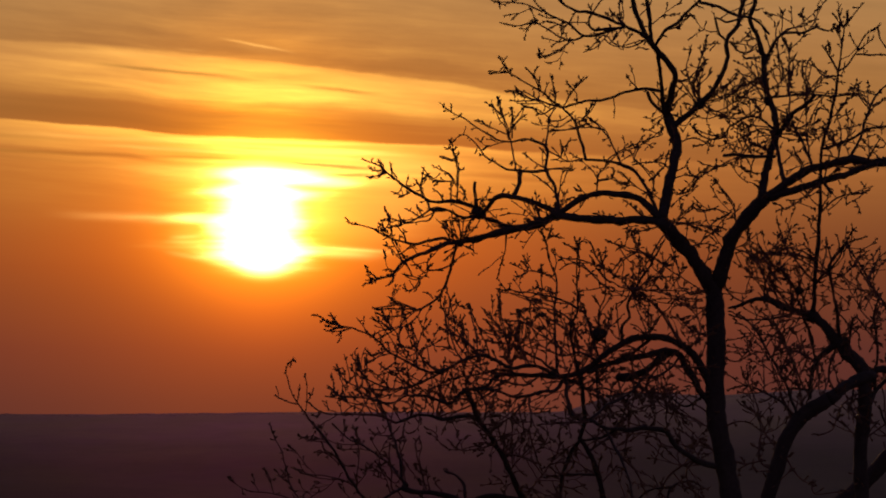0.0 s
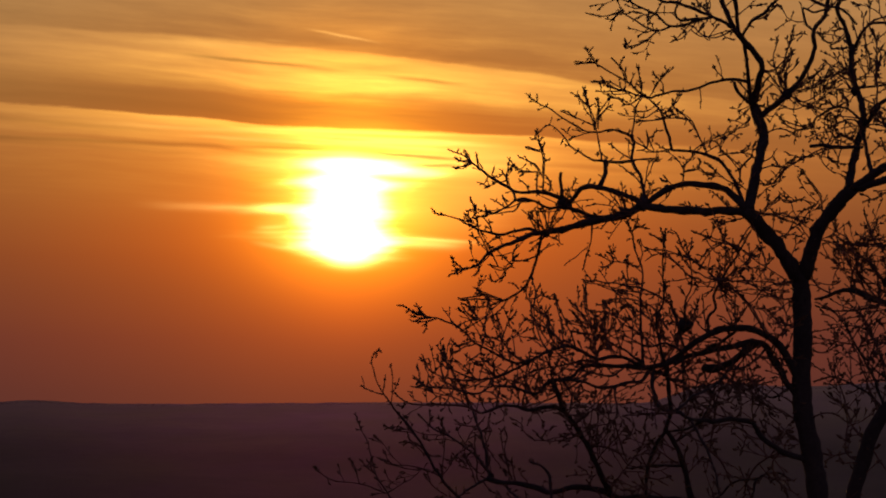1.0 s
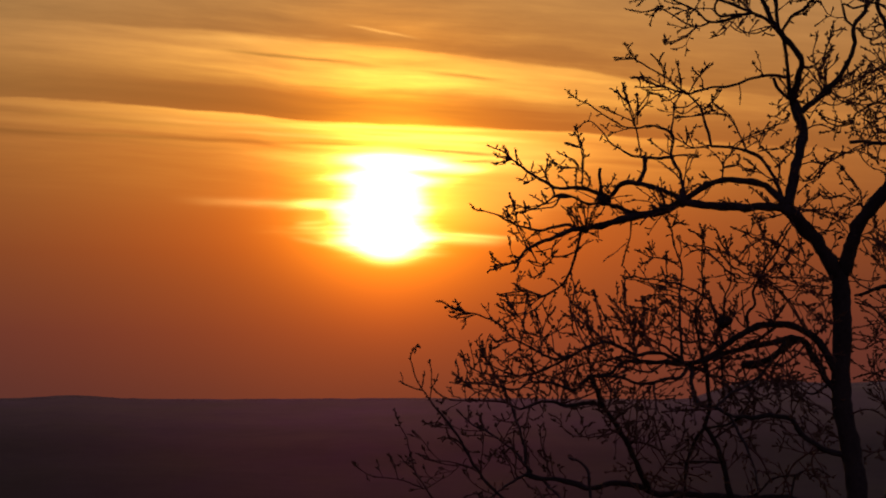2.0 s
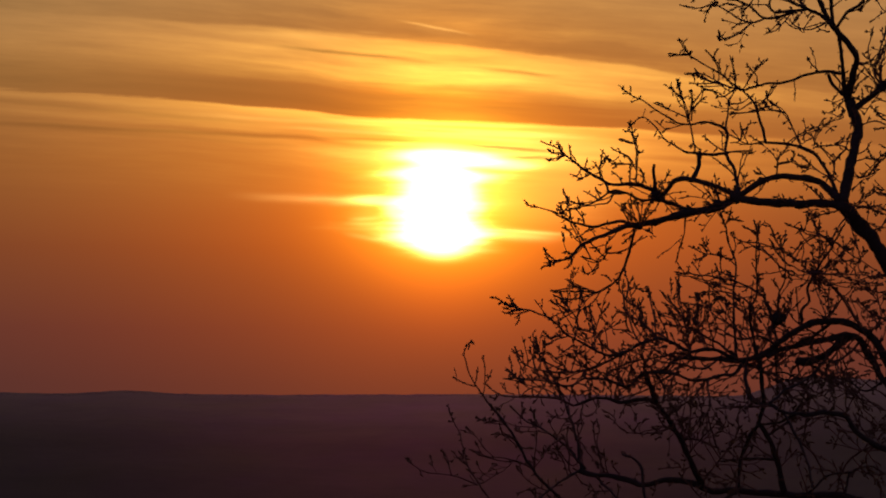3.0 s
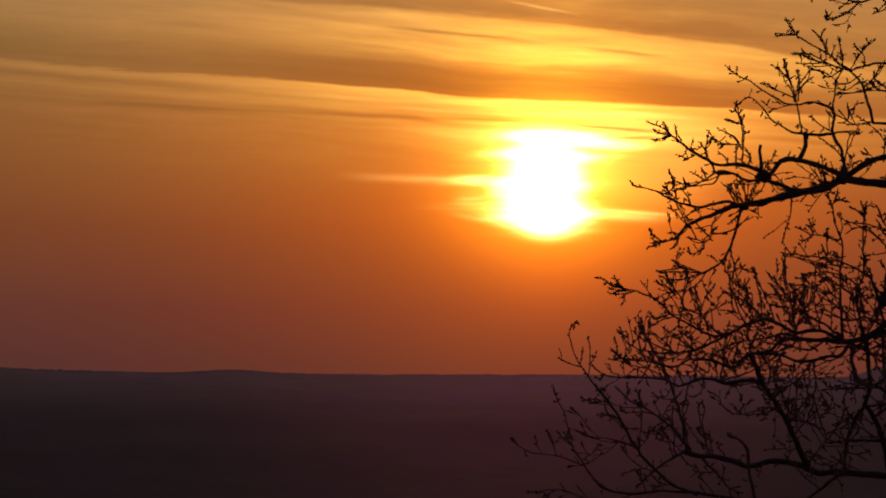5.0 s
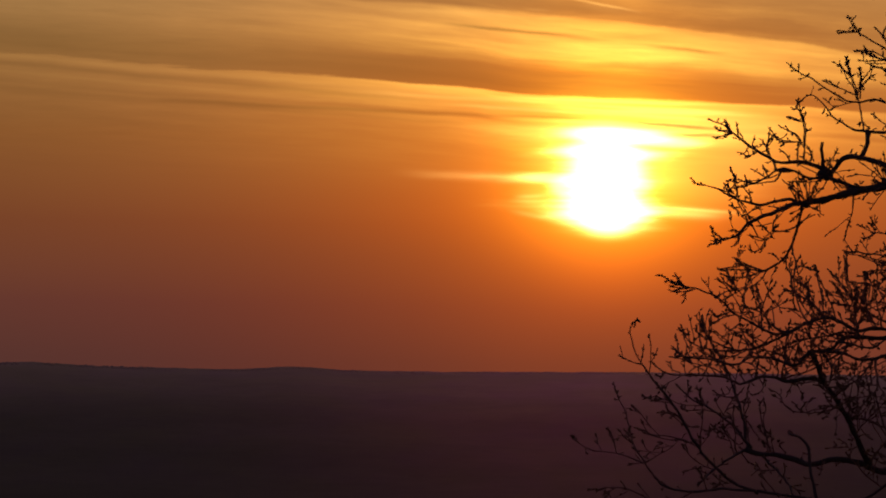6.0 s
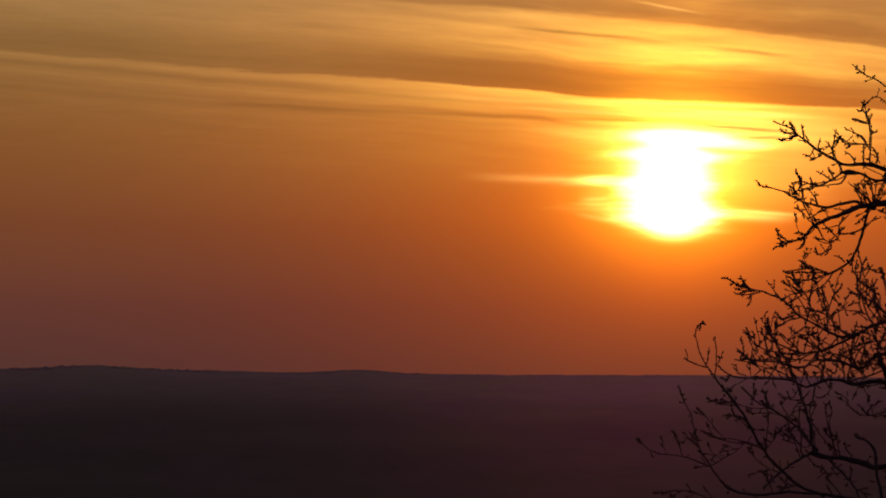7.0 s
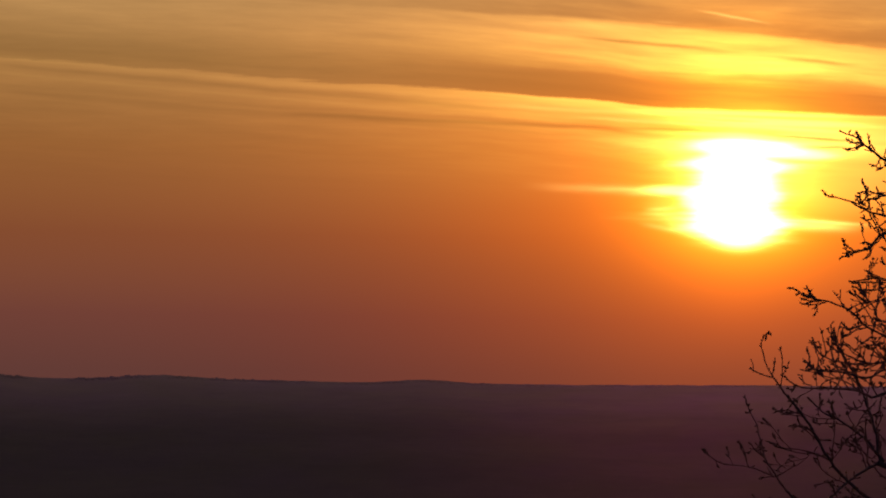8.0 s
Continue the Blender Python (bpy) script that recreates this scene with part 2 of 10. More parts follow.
BARK = bark_material("bark", (0.022, 0.014, 0.018), (0.066, 0.042, 0.050), 40.0)
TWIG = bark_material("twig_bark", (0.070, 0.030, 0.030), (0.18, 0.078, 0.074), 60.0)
BUD = bark_material("bud_scales", (0.07, 0.034, 0.026), (0.15, 0.075, 0.052), 90.0)


def land_material(name, low, high, scale):
    mat, n, shader = material(name)
    place = n.put("ShaderNodeNewGeometry").outputs["Position"]
    clumps = n.noise(place, scale, 6.0, 0.6)
    fields = n.noise(place, scale * 0.08, 3.0)
    n.link(n.ramp(n.fma(fields, 0.6, n.mul(clumps, 0.4)), [(0.35, low), (0.65, high)]), shader.inputs["Base Color"])
    shader.inputs["Roughness"].default_value = 0.95
    shader.inputs["Specular IOR Level"].default_value = 0.1
    return mat, n, shader


GROUND = land_material("hillside_grass", (0.03, 0.035, 0.015), (0.09, 0.08, 0.04), 0.6)[0]


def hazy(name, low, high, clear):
    """Far woodland with the evening haze before it painted in as emission."""
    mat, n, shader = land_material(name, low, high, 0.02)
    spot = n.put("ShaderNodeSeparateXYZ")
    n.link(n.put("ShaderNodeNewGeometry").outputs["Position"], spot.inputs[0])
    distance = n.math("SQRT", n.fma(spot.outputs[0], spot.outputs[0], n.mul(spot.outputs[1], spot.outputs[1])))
    # painted haze: emission that grows with distance
    airlight = n.ramp(n.math("DIVIDE", distance, 5000.0), [
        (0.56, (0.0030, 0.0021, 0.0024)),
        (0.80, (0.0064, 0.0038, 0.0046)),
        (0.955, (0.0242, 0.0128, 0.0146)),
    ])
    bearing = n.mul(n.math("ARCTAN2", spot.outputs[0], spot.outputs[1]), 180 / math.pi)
    # reddish scattered sunlight, also put into the emission around the sun's bearing
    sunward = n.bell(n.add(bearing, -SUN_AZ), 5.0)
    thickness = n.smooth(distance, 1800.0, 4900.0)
    airlight = n.vsum(airlight, n.tint(n.vector(0.037, 0.0062, 0.0082), n.mul(sunward, thickness)))
    # the painted haze is stronger to the right
    airlight = n.tint(airlight, n.fma(n.smooth(bearing, 1.0, 6.0), 0.30, 1.0))
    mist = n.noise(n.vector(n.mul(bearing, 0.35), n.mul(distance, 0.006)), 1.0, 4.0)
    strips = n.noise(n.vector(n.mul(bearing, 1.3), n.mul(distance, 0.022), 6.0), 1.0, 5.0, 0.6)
    airlight = n.tint(airlight, n.mul(n.fma(mist, 0.5, 0.75), n.fma(strips, 0.6, 0.7)))
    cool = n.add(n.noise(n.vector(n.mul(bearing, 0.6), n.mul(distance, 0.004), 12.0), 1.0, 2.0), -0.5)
    airlight = n.vmul(airlight, n.vector(1.0, n.fma(cool, 0.35, 1.0), n.fma(cool, -0.7, 1.0)))
    n.link(n.tint(airlight, clear), shader.inputs["Emission Color"])
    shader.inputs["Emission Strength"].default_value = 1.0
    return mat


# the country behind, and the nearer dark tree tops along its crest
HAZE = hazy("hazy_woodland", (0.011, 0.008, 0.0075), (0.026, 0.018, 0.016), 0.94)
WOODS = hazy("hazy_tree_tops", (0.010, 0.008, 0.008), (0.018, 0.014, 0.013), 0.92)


# ---- builders ----
def shape(name, bm, mat, parent=None, label="", smooth=True):
    mesh = bpy.data.meshes.new(name)
    bm.to_mesh(mesh)
    bm.free()
    if smooth:
        mesh.shade_smooth()
    mesh.materials.append(mat)
    ob = new(name, mesh)
    ob.parent = parent
    return tagged(ob, label)


# ---- land ----
def land_height(x, y):
    """Hilltop under the camera, a slope ahead, then a wide valley."""
    r = math.hypot(x, y)
    ahead = 0.5 + 0.5 * math.tanh(y / 6.0)
    drop = 172.0 * (1 - math.exp(-max(0.0, r - 1.5) / 1050.0))
    z = -drop * (0.25 + 0.75 * ahead)
    z += noise.noise(Vector((x * 0.08, y * 0.08, 0.0))) * 0.5 * min(1.0, r / 40.0)
    z += noise.noise(Vector((x * 0.004, y * 0.004, 4.0))) * 5.0 * min(1.0, r / 600.0)
    z -= 45.0 * max(0.0, min(1.0, (r - 2000.0) / 900.0))
    return z


def polar_sheet(radii, steps, start, sweep, height):
    verts, faces = [], []
    for r in radii:
        for k in range(steps + 1):
            a = start + sweep * k / steps
            px, py = r * math.sin(a), r * math.cos(a)
            verts.append((px, py, height(px, py)))
    for i in range(len(radii) - 1):
        for k in range(steps):
            q = i * (steps + 1) + k
            faces.append((q, q + 1, q + steps + 2, q + steps + 1))
    bm = bmesh.new()
    made = [bm.verts.new(p) for p in verts]
    for f in faces:
        bm.faces.new([made[i] for i in f])
    bmesh.ops.remove_doubles(bm, verts=bm.verts, dist=0.0005)
    bmesh.ops.recalc_face_normals(bm, faces=bm.faces)
    return bm


rings = [1.0 * i for i in range(24)] + [24 * 1.075 ** i for i in range(1, 73)] + [4900]
rings = [r for r in rings if r <= 4900]
ground = shape("ground", polar_sheet(rings, 180, -math.pi, 2 * math.pi, land_height), GROUND)
tagged(ground, "dark grassy hillside falling away to a wide valley", "ground", kind="structure")


def ridge_height(x, y):
    """Wooded country that rises to a low, nearly level skyline."""
    r = math.hypot(x, y)
    a = math.degrees(math.atan2(x, y))
    t = max(0.0, min(1.0, (r - 2500) / 2300))
    z = -190 + 179.0 * t ** 1.1
    z += 9.0 * noise.noise(Vector((a * 0.16, r * 0.0022, 2.0))) * math.sin(math.pi * min(1.0, t * 1.04)) ** 0.7
    rise = max(0.0, min(1.0, (a + 6.5) / 3.5))
    crest = -3.0 + 3.1 * rise + 5.4 * math.exp(-((a + 9.5) / 0.75) ** 2) + 1.2 * math.exp(-((a + 12.6) / 0.8) ** 2)
    crest += 7.4 * math.exp(-((a + 14.6) / 1.05) ** 2) + 9.0 * math.exp(-((a + 18.3) / 1.0) ** 2)
    step = max(0.0, min(1.0, (a - 2.1) / 1.4))
    crest += 27.0 * step * step * (3 - 2 * step) + 4.5 * math.exp(-((a - 3.9) / 0.7) ** 2) + 9.0 * max(0.0, min(1.0, (a - 5.4) / 1.6))
    z += t ** 3 * (crest + 0.5 * noise.noise(Vector((a * 0.8, 1.5, 8.0))))
    z += 1.0 * noise.noise(Vector((a * 2.5, r * 0.01, 5.0))) + 0.6 * noise.noise(Vector((a * 9.0, r * 0.02, 9.0)))
    return z


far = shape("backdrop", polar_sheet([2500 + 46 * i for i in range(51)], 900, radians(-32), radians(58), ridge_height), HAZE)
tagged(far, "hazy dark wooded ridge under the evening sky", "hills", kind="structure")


def far_wood(start, end, tall, seed):
    """Tree tops in a ragged belt along the skyline."""
    rng = random.Random(seed)
    bm = bmesh.new()
    a = start
    while a < end:
        edge = min(1.0, (a - start) / 0.3, (end - a) / 0.3)
        dense = 0.55 + 0.9 * noise.noise(Vector((a * 1.7, seed, 0.0)))
        size = tall * rng.uniform(0.55, 1.0) * max(0.25, min(1.0, dense + 0.3)) * max(0.3, edge)
        q, r = radians(a), 4770 + rng.uniform(-15, 15)
        x, y = r * math.sin(q), r * math.cos(q)
        m = Matrix.LocRotScale((x, y, ridge_height(x, y) + size * 0.35), Euler((0, 0, -q)), (size * rng.uniform(0.7, 1.9), size, size * rng.uniform(0.7, 1.0)))
        bmesh.ops.create_icosphere(bm, subdivisions=1, radius=1.0, matrix=m)
        a += rng.uniform(0.012, 0.034)
    for vert in bm.verts:
        vert.co += Vector((noise.noise(vert.co * 0.9), 0, noise.noise(vert.co * 0.9 + Vector((0, 0, 50))))) * tall * 0.25
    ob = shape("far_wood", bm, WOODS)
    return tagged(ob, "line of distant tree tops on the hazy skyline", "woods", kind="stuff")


far_wood(-21.0, -17.0, 3.0, 1)
far_wood(-16.4, -14.55, 3.4, 2)
far_wood(-14.45, -11.6, 3.0, 3)
far_wood(-11.4, 9.0, 1.8, 4)

# ---- trees ----
UP = Vector((0, 0, 1))


def smooth_line(points, step):
    """A rounded line through the points, as places every step metres."""
    pts = [Vector(p) for p in points]
    pts = [2 * pts[0] - pts[1], *pts, 2 * pts[-1] - pts[-2]]
    line = []
    for a, b, c, d in zip(pts, pts[1:], pts[2:], pts[3:]):
        count = max(2, int((c - b).length / step))
        for k in range(count):
            t = k / count
            line.append(0.5 * ((2 * b) + (c - a) * t + (2 * a - 5 * b + 4 * c - d) * t * t + (3 * b - a - 3 * c + d) * t ** 3))
    line.append(pts[-2])
    return line


def tube(bm, line, radii, sides, rough=0.0):
    """A tapered, slightly knobbly tube with closed ends."""
    side = None
    rings = []
    for i, p in enumerate(line):
        ahead = line[min(i + 1, len(line) - 1)] - line[max(i - 1, 0)]
        if ahead.length < 1e-6:
            ahead = UP.copy()
        ahead.normalize()
        side = ahead.orthogonal() if side is None else side - ahead * side.dot(ahead)
        side.normalize()
        other = ahead.cross(side)
        ring = []
        for k in range(sides):
            a = 2 * math.pi * k / sides
            way = side * math.cos(a) + other * math.sin(a)
            r = radii[i]
            if rough:
                q = p + way * r
                r *= 1 + rough * noise.noise(q * 28) + rough * 0.8 * noise.noise(q * 9)
            ring.append(bm.verts.new(p + way * r))
        rings.append(ring)
    for a, b in zip(rings, rings[1:]):
        for k in range(sides):
            bm.faces.new((a[k], a[(k + 1) % sides], b[(k + 1) % sides], b[k]))
    bm.faces.new(rings[0][::-1])
    bm.faces.new(rings[-1])


def bud(bm, base, way, length, width):
    """A pointed bud or folded young leaf."""
    way = way.normalized()
    side = way.orthogonal().normalized()
    other = way.cross(side)
    low, tip = bm.verts.new(base), bm.verts.new(base + way * length)
    rings = []
    for along, wide in ((0.28, 0.85), (0.66, 0.80)):
        rings.append([bm.verts.new(base + way * length * along + (side * math.cos(math.pi / 2 * k) + other * math.sin(math.pi / 2 * k)) * width * wide) for k in range(4)])
    for k in range(4):
        j = (k + 1) % 4
        for face in ((low, rings[0][j], rings[0][k]), (rings[0][k], rings[0][j], rings[1][j], rings[1][k]), (tip, rings[1][k], rings[1][j])):
            bm.faces.new(face).material_index = 1


def shake(rng, amount):
    return Vector((rng.gauss(0, amount), rng.gauss(0, amount), rng.gauss(0, amount)))


def tips(rng, bm, base, run, most):
    for k in range(rng.randint(max(1, most // 2), most)):
        bud(bm, base - run * rng.uniform(0.0, 0.008 * most), run + shake(rng, 0.36), rng.uniform(0.014, 0.030), rng.uniform(0.0046, 0.0076))


def spur(rng, bm, base, run):
    """A short side shoot with a bud or two."""
    out = (run * rng.uniform(0.2, 1.0) + run.cross(shake(rng, 1.0)).normalized() + UP * 0.2).normalized()
    if rng.random() < 0.45:
        bud(bm, base, out, rng.uniform(0.010, 0.022), rng.uniform(0.0036, 0.006))
        return
    end = base + out * rng.uniform(0.012, 0.05)
    tube(bm, [base, (base + end) / 2 + shake(rng, 0.003), end], [0.0040, 0.0036, 0.0034], 4)
    tips(rng, bm, end, out, 3)


def grow(rng, bm, start, way, length, radius, depth):
    """A twig that runs straight from node to node, kinks and forks there, and ends in buds."""
    steps = max(2, int(length / rng.uniform(0.035, 0.055)))
    line, p, way = [start.copy()], start.copy(), way.normalized()
    for k in range(steps):
        way = (way + shake(rng, 0.17) + UP * 0.06).normalized()
        p = p + way * (length / steps) * rng.uniform(0.7, 1.3)
        line.append(p.copy())
    thin = 0.0035
    radii = [radius + (thin - radius) * i / steps if radius > thin else radius for i in range(steps + 1)]
    tube(bm, line, radii, 5 if radius > 0.006 else 4)
    for i in range(1, steps):
        here, run = line[i], (line[i + 1] - line[i - 1]).normalized()
        if depth and rng.random() < 0.5:
            out = run.cross(shake(rng, 1.0)).normalized()
            grow(rng, bm, here, run * 0.9 + out * rng.uniform(0.5, 1.0), length * rng.uniform(0.3, 0.65) * (1 - 0.4 * i / steps), radii[i] * 0.8, depth - 1)
        elif rng.random() < 0.55:
            spur(rng, bm, here, run)
    tips(rng, bm, line[-1], (line[-1] - line[-2]).normalized(), 6)


def start_tree(name, label, x, y):
    ob = new(name)
    ob.location = (x, y, land_height(x, y) - 0.1)
    return tagged(ob, label, "tree", "bare trees on the slope")


count = [0]
singled = {}


def limb(tree, name, thick, thin, bushy, reach, points):
    """A limb of a tree as its own part, with its twigs under it."""
    count[0] += 1
    rng = random.Random(count[0] * 17 + 3)
    base = Vector(tree.location)
    line = smooth_line(points, 0.03 if thick > 0.012 else 0.02)
    if name != "trunk":
        kink = 0.007 + thick * 0.14
        for i in range(1, len(line) - 1):
            q = line[i]
            line[i] = q + Vector((noise.noise(q * 13), noise.noise(q * 13 + UP * 7), noise.noise(q * 13 - UP * 5))) * kink
    line = [p - base for p in line]
    last = len(line) - 1
    lumps = 0.05 if name == "trunk" else 0.16
    radii = [(thick + (thin - thick) * i / last) * (1 + lumps * noise.noise(p * 11 + UP * count[0])) for i, p in enumerate(line)]
    bm = bmesh.new()
    tube(bm, line, radii, 14 if thick > 0.03 else 8 if thick > 0.012 else 6, 0.16 if name == "trunk" else 0.30 if thick > 0.012 else 0.18)
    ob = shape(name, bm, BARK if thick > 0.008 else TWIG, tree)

    spray = bmesh.new()
    length = sum((b - a).length for a, b in zip(line, line[1:]))
    first = 1 if name != "trunk" else last // 2
    apart = points[-1][0] < 0.75 and bushy >= 0.15  # the side towards the open sky
    for k in range(int(length * 15 * bushy + rng.random())):
        i = rng.randint(first, last)
        run = (line[min(i + 1, last)] - line[max(i - 1, 0)]).normalized()
        out = run.cross(shake(rng, 1.0)).normalized()
        way = run * rng.uniform(0.2, 1.0) + out + UP * 0.40
        size = rng.uniform(0.07, reach) * (0.8 if bushy < 0.5 else 1.0)
        if i > last * 0.86 and thin < 0.007:
            continue
        if i > last * 0.7 and thin < 0.007:
            size = min(size, 0.11)  # short and few towards the tip
            if k % 2:
                continue
        single = apart and size > 0.13 and singled.get(tree.name, 0) < 300
        twig = bmesh.new() if single else spray
        grow(rng, twig, line[i], way, size, min(radii[i] * 0.8, rng.uniform(0.0048, 0.0062) + 0.006 * max(0.0, size - 0.25)), 2 if size > 0.18 else 1)
        if single:
            singled[tree.name] = singled.get(tree.name, 0) + 1
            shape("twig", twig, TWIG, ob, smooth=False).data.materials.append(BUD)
    for k in range(int(length * 16)):
        i = rng.randint(first, last - 1)
        run = (line[i + 1] - line[i]).normalized()
        out = run.cross(shake(rng, 1.0)).normalized()
        spur(rng, spray, line[i] + out * radii[i] * 0.8, run * 0.4 + out)
    if thin < 0.0065:
        short = length < 0.2
        tips(rng, spray, line[-1], (line[-1] - line[-2]).normalized(), 4 if short else 7)
        for k in range(rng.randint(2, 5) if short else rng.randint(5, 12)):  # buds crowd along the tip
            i = max(1, last - rng.randint(0, 5))
            bud(spray, line[i], (line[i] - line[i - 1]).normalized() + shake(rng, 0.28), rng.uniform(0.016, 0.030), rng.uniform(0.0046, 0.0072))
    if len(spray.verts):
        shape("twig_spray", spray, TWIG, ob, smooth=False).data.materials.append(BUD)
        tagged(ob.children[-1], kind="stuff")
    else:
        spray.free()
    return ob


shoots = {tree: bmesh.new() for tree in ("broad_tree", "young_tree", "leaning_tree")}


def shoot(tree, thick, thin, points):
    """A long thin twig with spurs and crowded buds, joined with the other shoots of its tree."""
    rng = random.Random(int(sum(abs(v) for p in points for v in p) * 1000))
    spray, base = shoots[tree.name], Vector(tree.location)
    line = smooth_line(points, 0.025)
    for i in range(1, len(line) - 1):
        q = line[i]
        line[i] = q + Vector((noise.noise(q * 13), noise.noise(q * 13 + UP * 7), noise.noise(q * 13 - UP * 5))) * 0.007
    line = [p - base for p in line]
    last = len(line) - 1
    radii = [(thick + (thin - thick) * i / last) * (1 + 0.16 * noise.noise(p * 11)) for i, p in enumerate(line)]
    tube(spray, line, radii, 5)
    length = sum((b - a).length for a, b in zip(line, line[1:]))
    for k in range(int(length * 17 + rng.random())):
        i = rng.randint(1, last - 1)
        run = (line[i + 1] - line[i]).normalized()
        out = run.cross(shake(rng, 1.0)).normalized()
        spur(rng, spray, line[i] + out * radii[i] * 0.8, run * 0.4 + out)
    if length > 0.25 and rng.random() < 0.6:
        i = rng.randint(last // 3, last * 2 // 3)
        run = (line[i + 1] - line[i - 1]).normalized()
        grow(rng, spray, line[i], run + run.cross(shake(rng, 1.0)).normalized() * 0.8 + UP * 0.3, rng.uniform(0.07, 0.15), 0.0040, 1)
    end = (line[-1] - line[-2]).normalized()
    tips(rng, spray, line[-1], end, 4 if length < 0.2 else 6)
    for k in range(rng.randint(2, 5) if length < 0.2 else rng.randint(4, 9)):
        i = max(1, last - rng.randint(0, 4))
        bud(spray, line[i], (line[i] - line[i - 1]).normalized() + shake(rng, 0.28), rng.uniform(0.014, 0.027), rng.uniform(0.0042, 0.0066))


def burl(tree, size, place):
    """A rough swelling of the bark with a few short shoots."""
    rng = random.Random(int(size * 1e5))
    base, middle = Vector(tree.location), Vector(place)
    bm = bmesh.new()
    bmesh.ops.create_icosphere(bm, subdivisions=3, radius=size)
    for vert in bm.verts:
        q = vert.co + middle
        vert.co *= 1 + 0.45 * noise.noise(q * 22) + 0.25 * noise.noise(q * 60)
        vert.co += middle - base
    ob = shape("burl", bm, BARK, tree)
    spray = bmesh.new()
    for k in range(13):
        out = shake(rng, 1.0).normalized()
        grow(rng, spray, middle - base + out * size * 0.8, out + UP * 0.4, rng.uniform(0.05, 0.20), 0.0045, k % 2)
    shape("twig_spray", spray, TWIG, ob, smooth=False).data.materials.append(BUD)
    tagged(ob.children[-1], kind="stuff")


broad_tree = start_tree("broad_tree", "bare spreading tree with knobbly dark bark and opening buds", 1.9, 18.0)
young_tree = start_tree("young_tree", "slender bare tree with upright shoots on the slope", 2.75, 19.0)
leaning_tree = start_tree("leaning_tree", "bare leaning tree with a bent dark stem", 1.95, 18.5)
stout_tree = start_tree("stout_tree", "bare tree with a slanting dark stem on the slope", 2.3, 19.6)

# broad_tree
limb(broad_tree, "trunk", 0.0926, 0.0549, 0.07, 0.27, [(1.90, 18.00, -3.01), (1.87, 18.00, -1.06), (1.81, 18.00, 0.12), (1.77, 18.00, 0.63), (1.75, 18.00, 0.97), (1.71, 18.00, 1.24), (1.66, 18.00, 1.52), (1.65, 18.00, 1.72), (1.66, 18.00, 2.00), (1.65, 18.00, 2.20), (1.64, 18.00, 2.34)])
limb(broad_tree, "limb", 0.0476, 0.0381, 0.22, 0.27, [(1.64, 18.00, 2.30), (1.56, 17.94, 2.42), (1.45, 17.88, 2.56), (1.35, 17.82, 2.66), (1.29, 17.79, 2.71)])
limb(broad_tree, "limb", 0.0252, 0.0222, 0.22, 0.27, [(1.30, 17.79, 2.71), (1.15, 17.87, 2.71), (0.95, 17.97, 2.72), (0.78, 18.05, 2.74), (0.69, 18.09, 2.75), (0.58, 18.15, 2.70), (0.47, 18.20, 2.68), (0.33, 18.26, 2.65), (0.20, 18.33, 2.62)])
limb(broad_tree, "limb", 0.0194, 0.0045, 0.08, 0.27, [(0.20, 18.33, 2.62), (0.06, 18.29, 2.60), (-0.05, 18.26, 2.56), (-0.17, 18.22, 2.51), (-0.25, 18.20, 2.47), (-0.31, 18.17, 2.39), (-0.46, 18.13, 2.36)])
limb(broad_tree, "limb", 0.0235, 0.0177, 0.17, 0.27, [(1.29, 17.79, 2.72), (1.21, 17.84, 2.82), (1.10, 17.90, 2.87), (0.98, 17.95, 2.88), (0.88, 17.99, 2.87), (0.81, 18.02, 2.84), (0.75, 18.06, 2.79), (0.69, 18.09, 2.76)])
limb(broad_tree, "limb", 0.0165, 0.0135, 0.12, 0.27, [(0.70, 18.08, 2.77), (0.58, 18.16, 2.83), (0.46, 18.24, 2.87), (0.35, 18.31, 2.89), (0.31, 18.34, 2.87), (0.28, 18.38, 2.81), (0.23, 18.41, 2.79)])
limb(broad_tree, "limb", 0.0136, 0.0096, 0.04, 0.27, [(0.21, 18.41, 2.79), (0.20, 18.38, 2.88), (0.20, 18.35, 2.98)])
limb(broad_tree, "limb", 0.0137, 0.0035, 0.04, 0.27, [(0.21, 18.41, 2.82), (0.06, 18.47, 2.87), (-0.05, 18.50, 2.86), (-0.12, 18.53, 2.89), (-0.23, 18.58, 2.96), (-0.33, 18.62, 3.04), (-0.42, 18.66, 3.11), (-0.51, 18.70, 3.15)])
limb(broad_tree, "limb", 0.0096, 0.0042, 0.04, 0.27, [(0.23, 18.41, 2.77), (0.13, 18.35, 2.76), (0.02, 18.29, 2.80), (-0.07, 18.23, 2.80), (-0.14, 18.18, 2.75), (-0.24, 18.11, 2.71), (-0.32, 18.06, 2.73)])
limb(broad_tree, "limb", 0.0097, 0.0070, 0.12, 0.27, [(0.02, 18.29, 2.80), (-0.07, 18.41, 2.81), (-0.11, 18.53, 2.89)])
limb(broad_tree, "limb", 0.0135, 0.0120, 0.16, 0.27, [(0.52, 18.17, 2.69), (0.39, 18.28, 2.70), (0.30, 18.35, 2.74), (0.23, 18.41, 2.77)])
limb(broad_tree, "limb", 0.0099, 0.0035, 0.04, 0.27, [(0.05, 18.29, 2.60), (-0.01, 18.33, 2.63), (-0.14, 18.41, 2.60), (-0.24, 18.47, 2.61), (-0.33, 18.52, 2.64), (-0.44, 18.59, 2.70), (-0.57, 18.67, 2.74), (-0.61, 18.70, 2.77)])
limb(broad_tree, "limb", 0.0050, 0.0038, 0.04, 0.27, [(-0.32, 18.52, 2.63), (-0.28, 18.48, 2.54), (-0.24, 18.46, 2.48)])
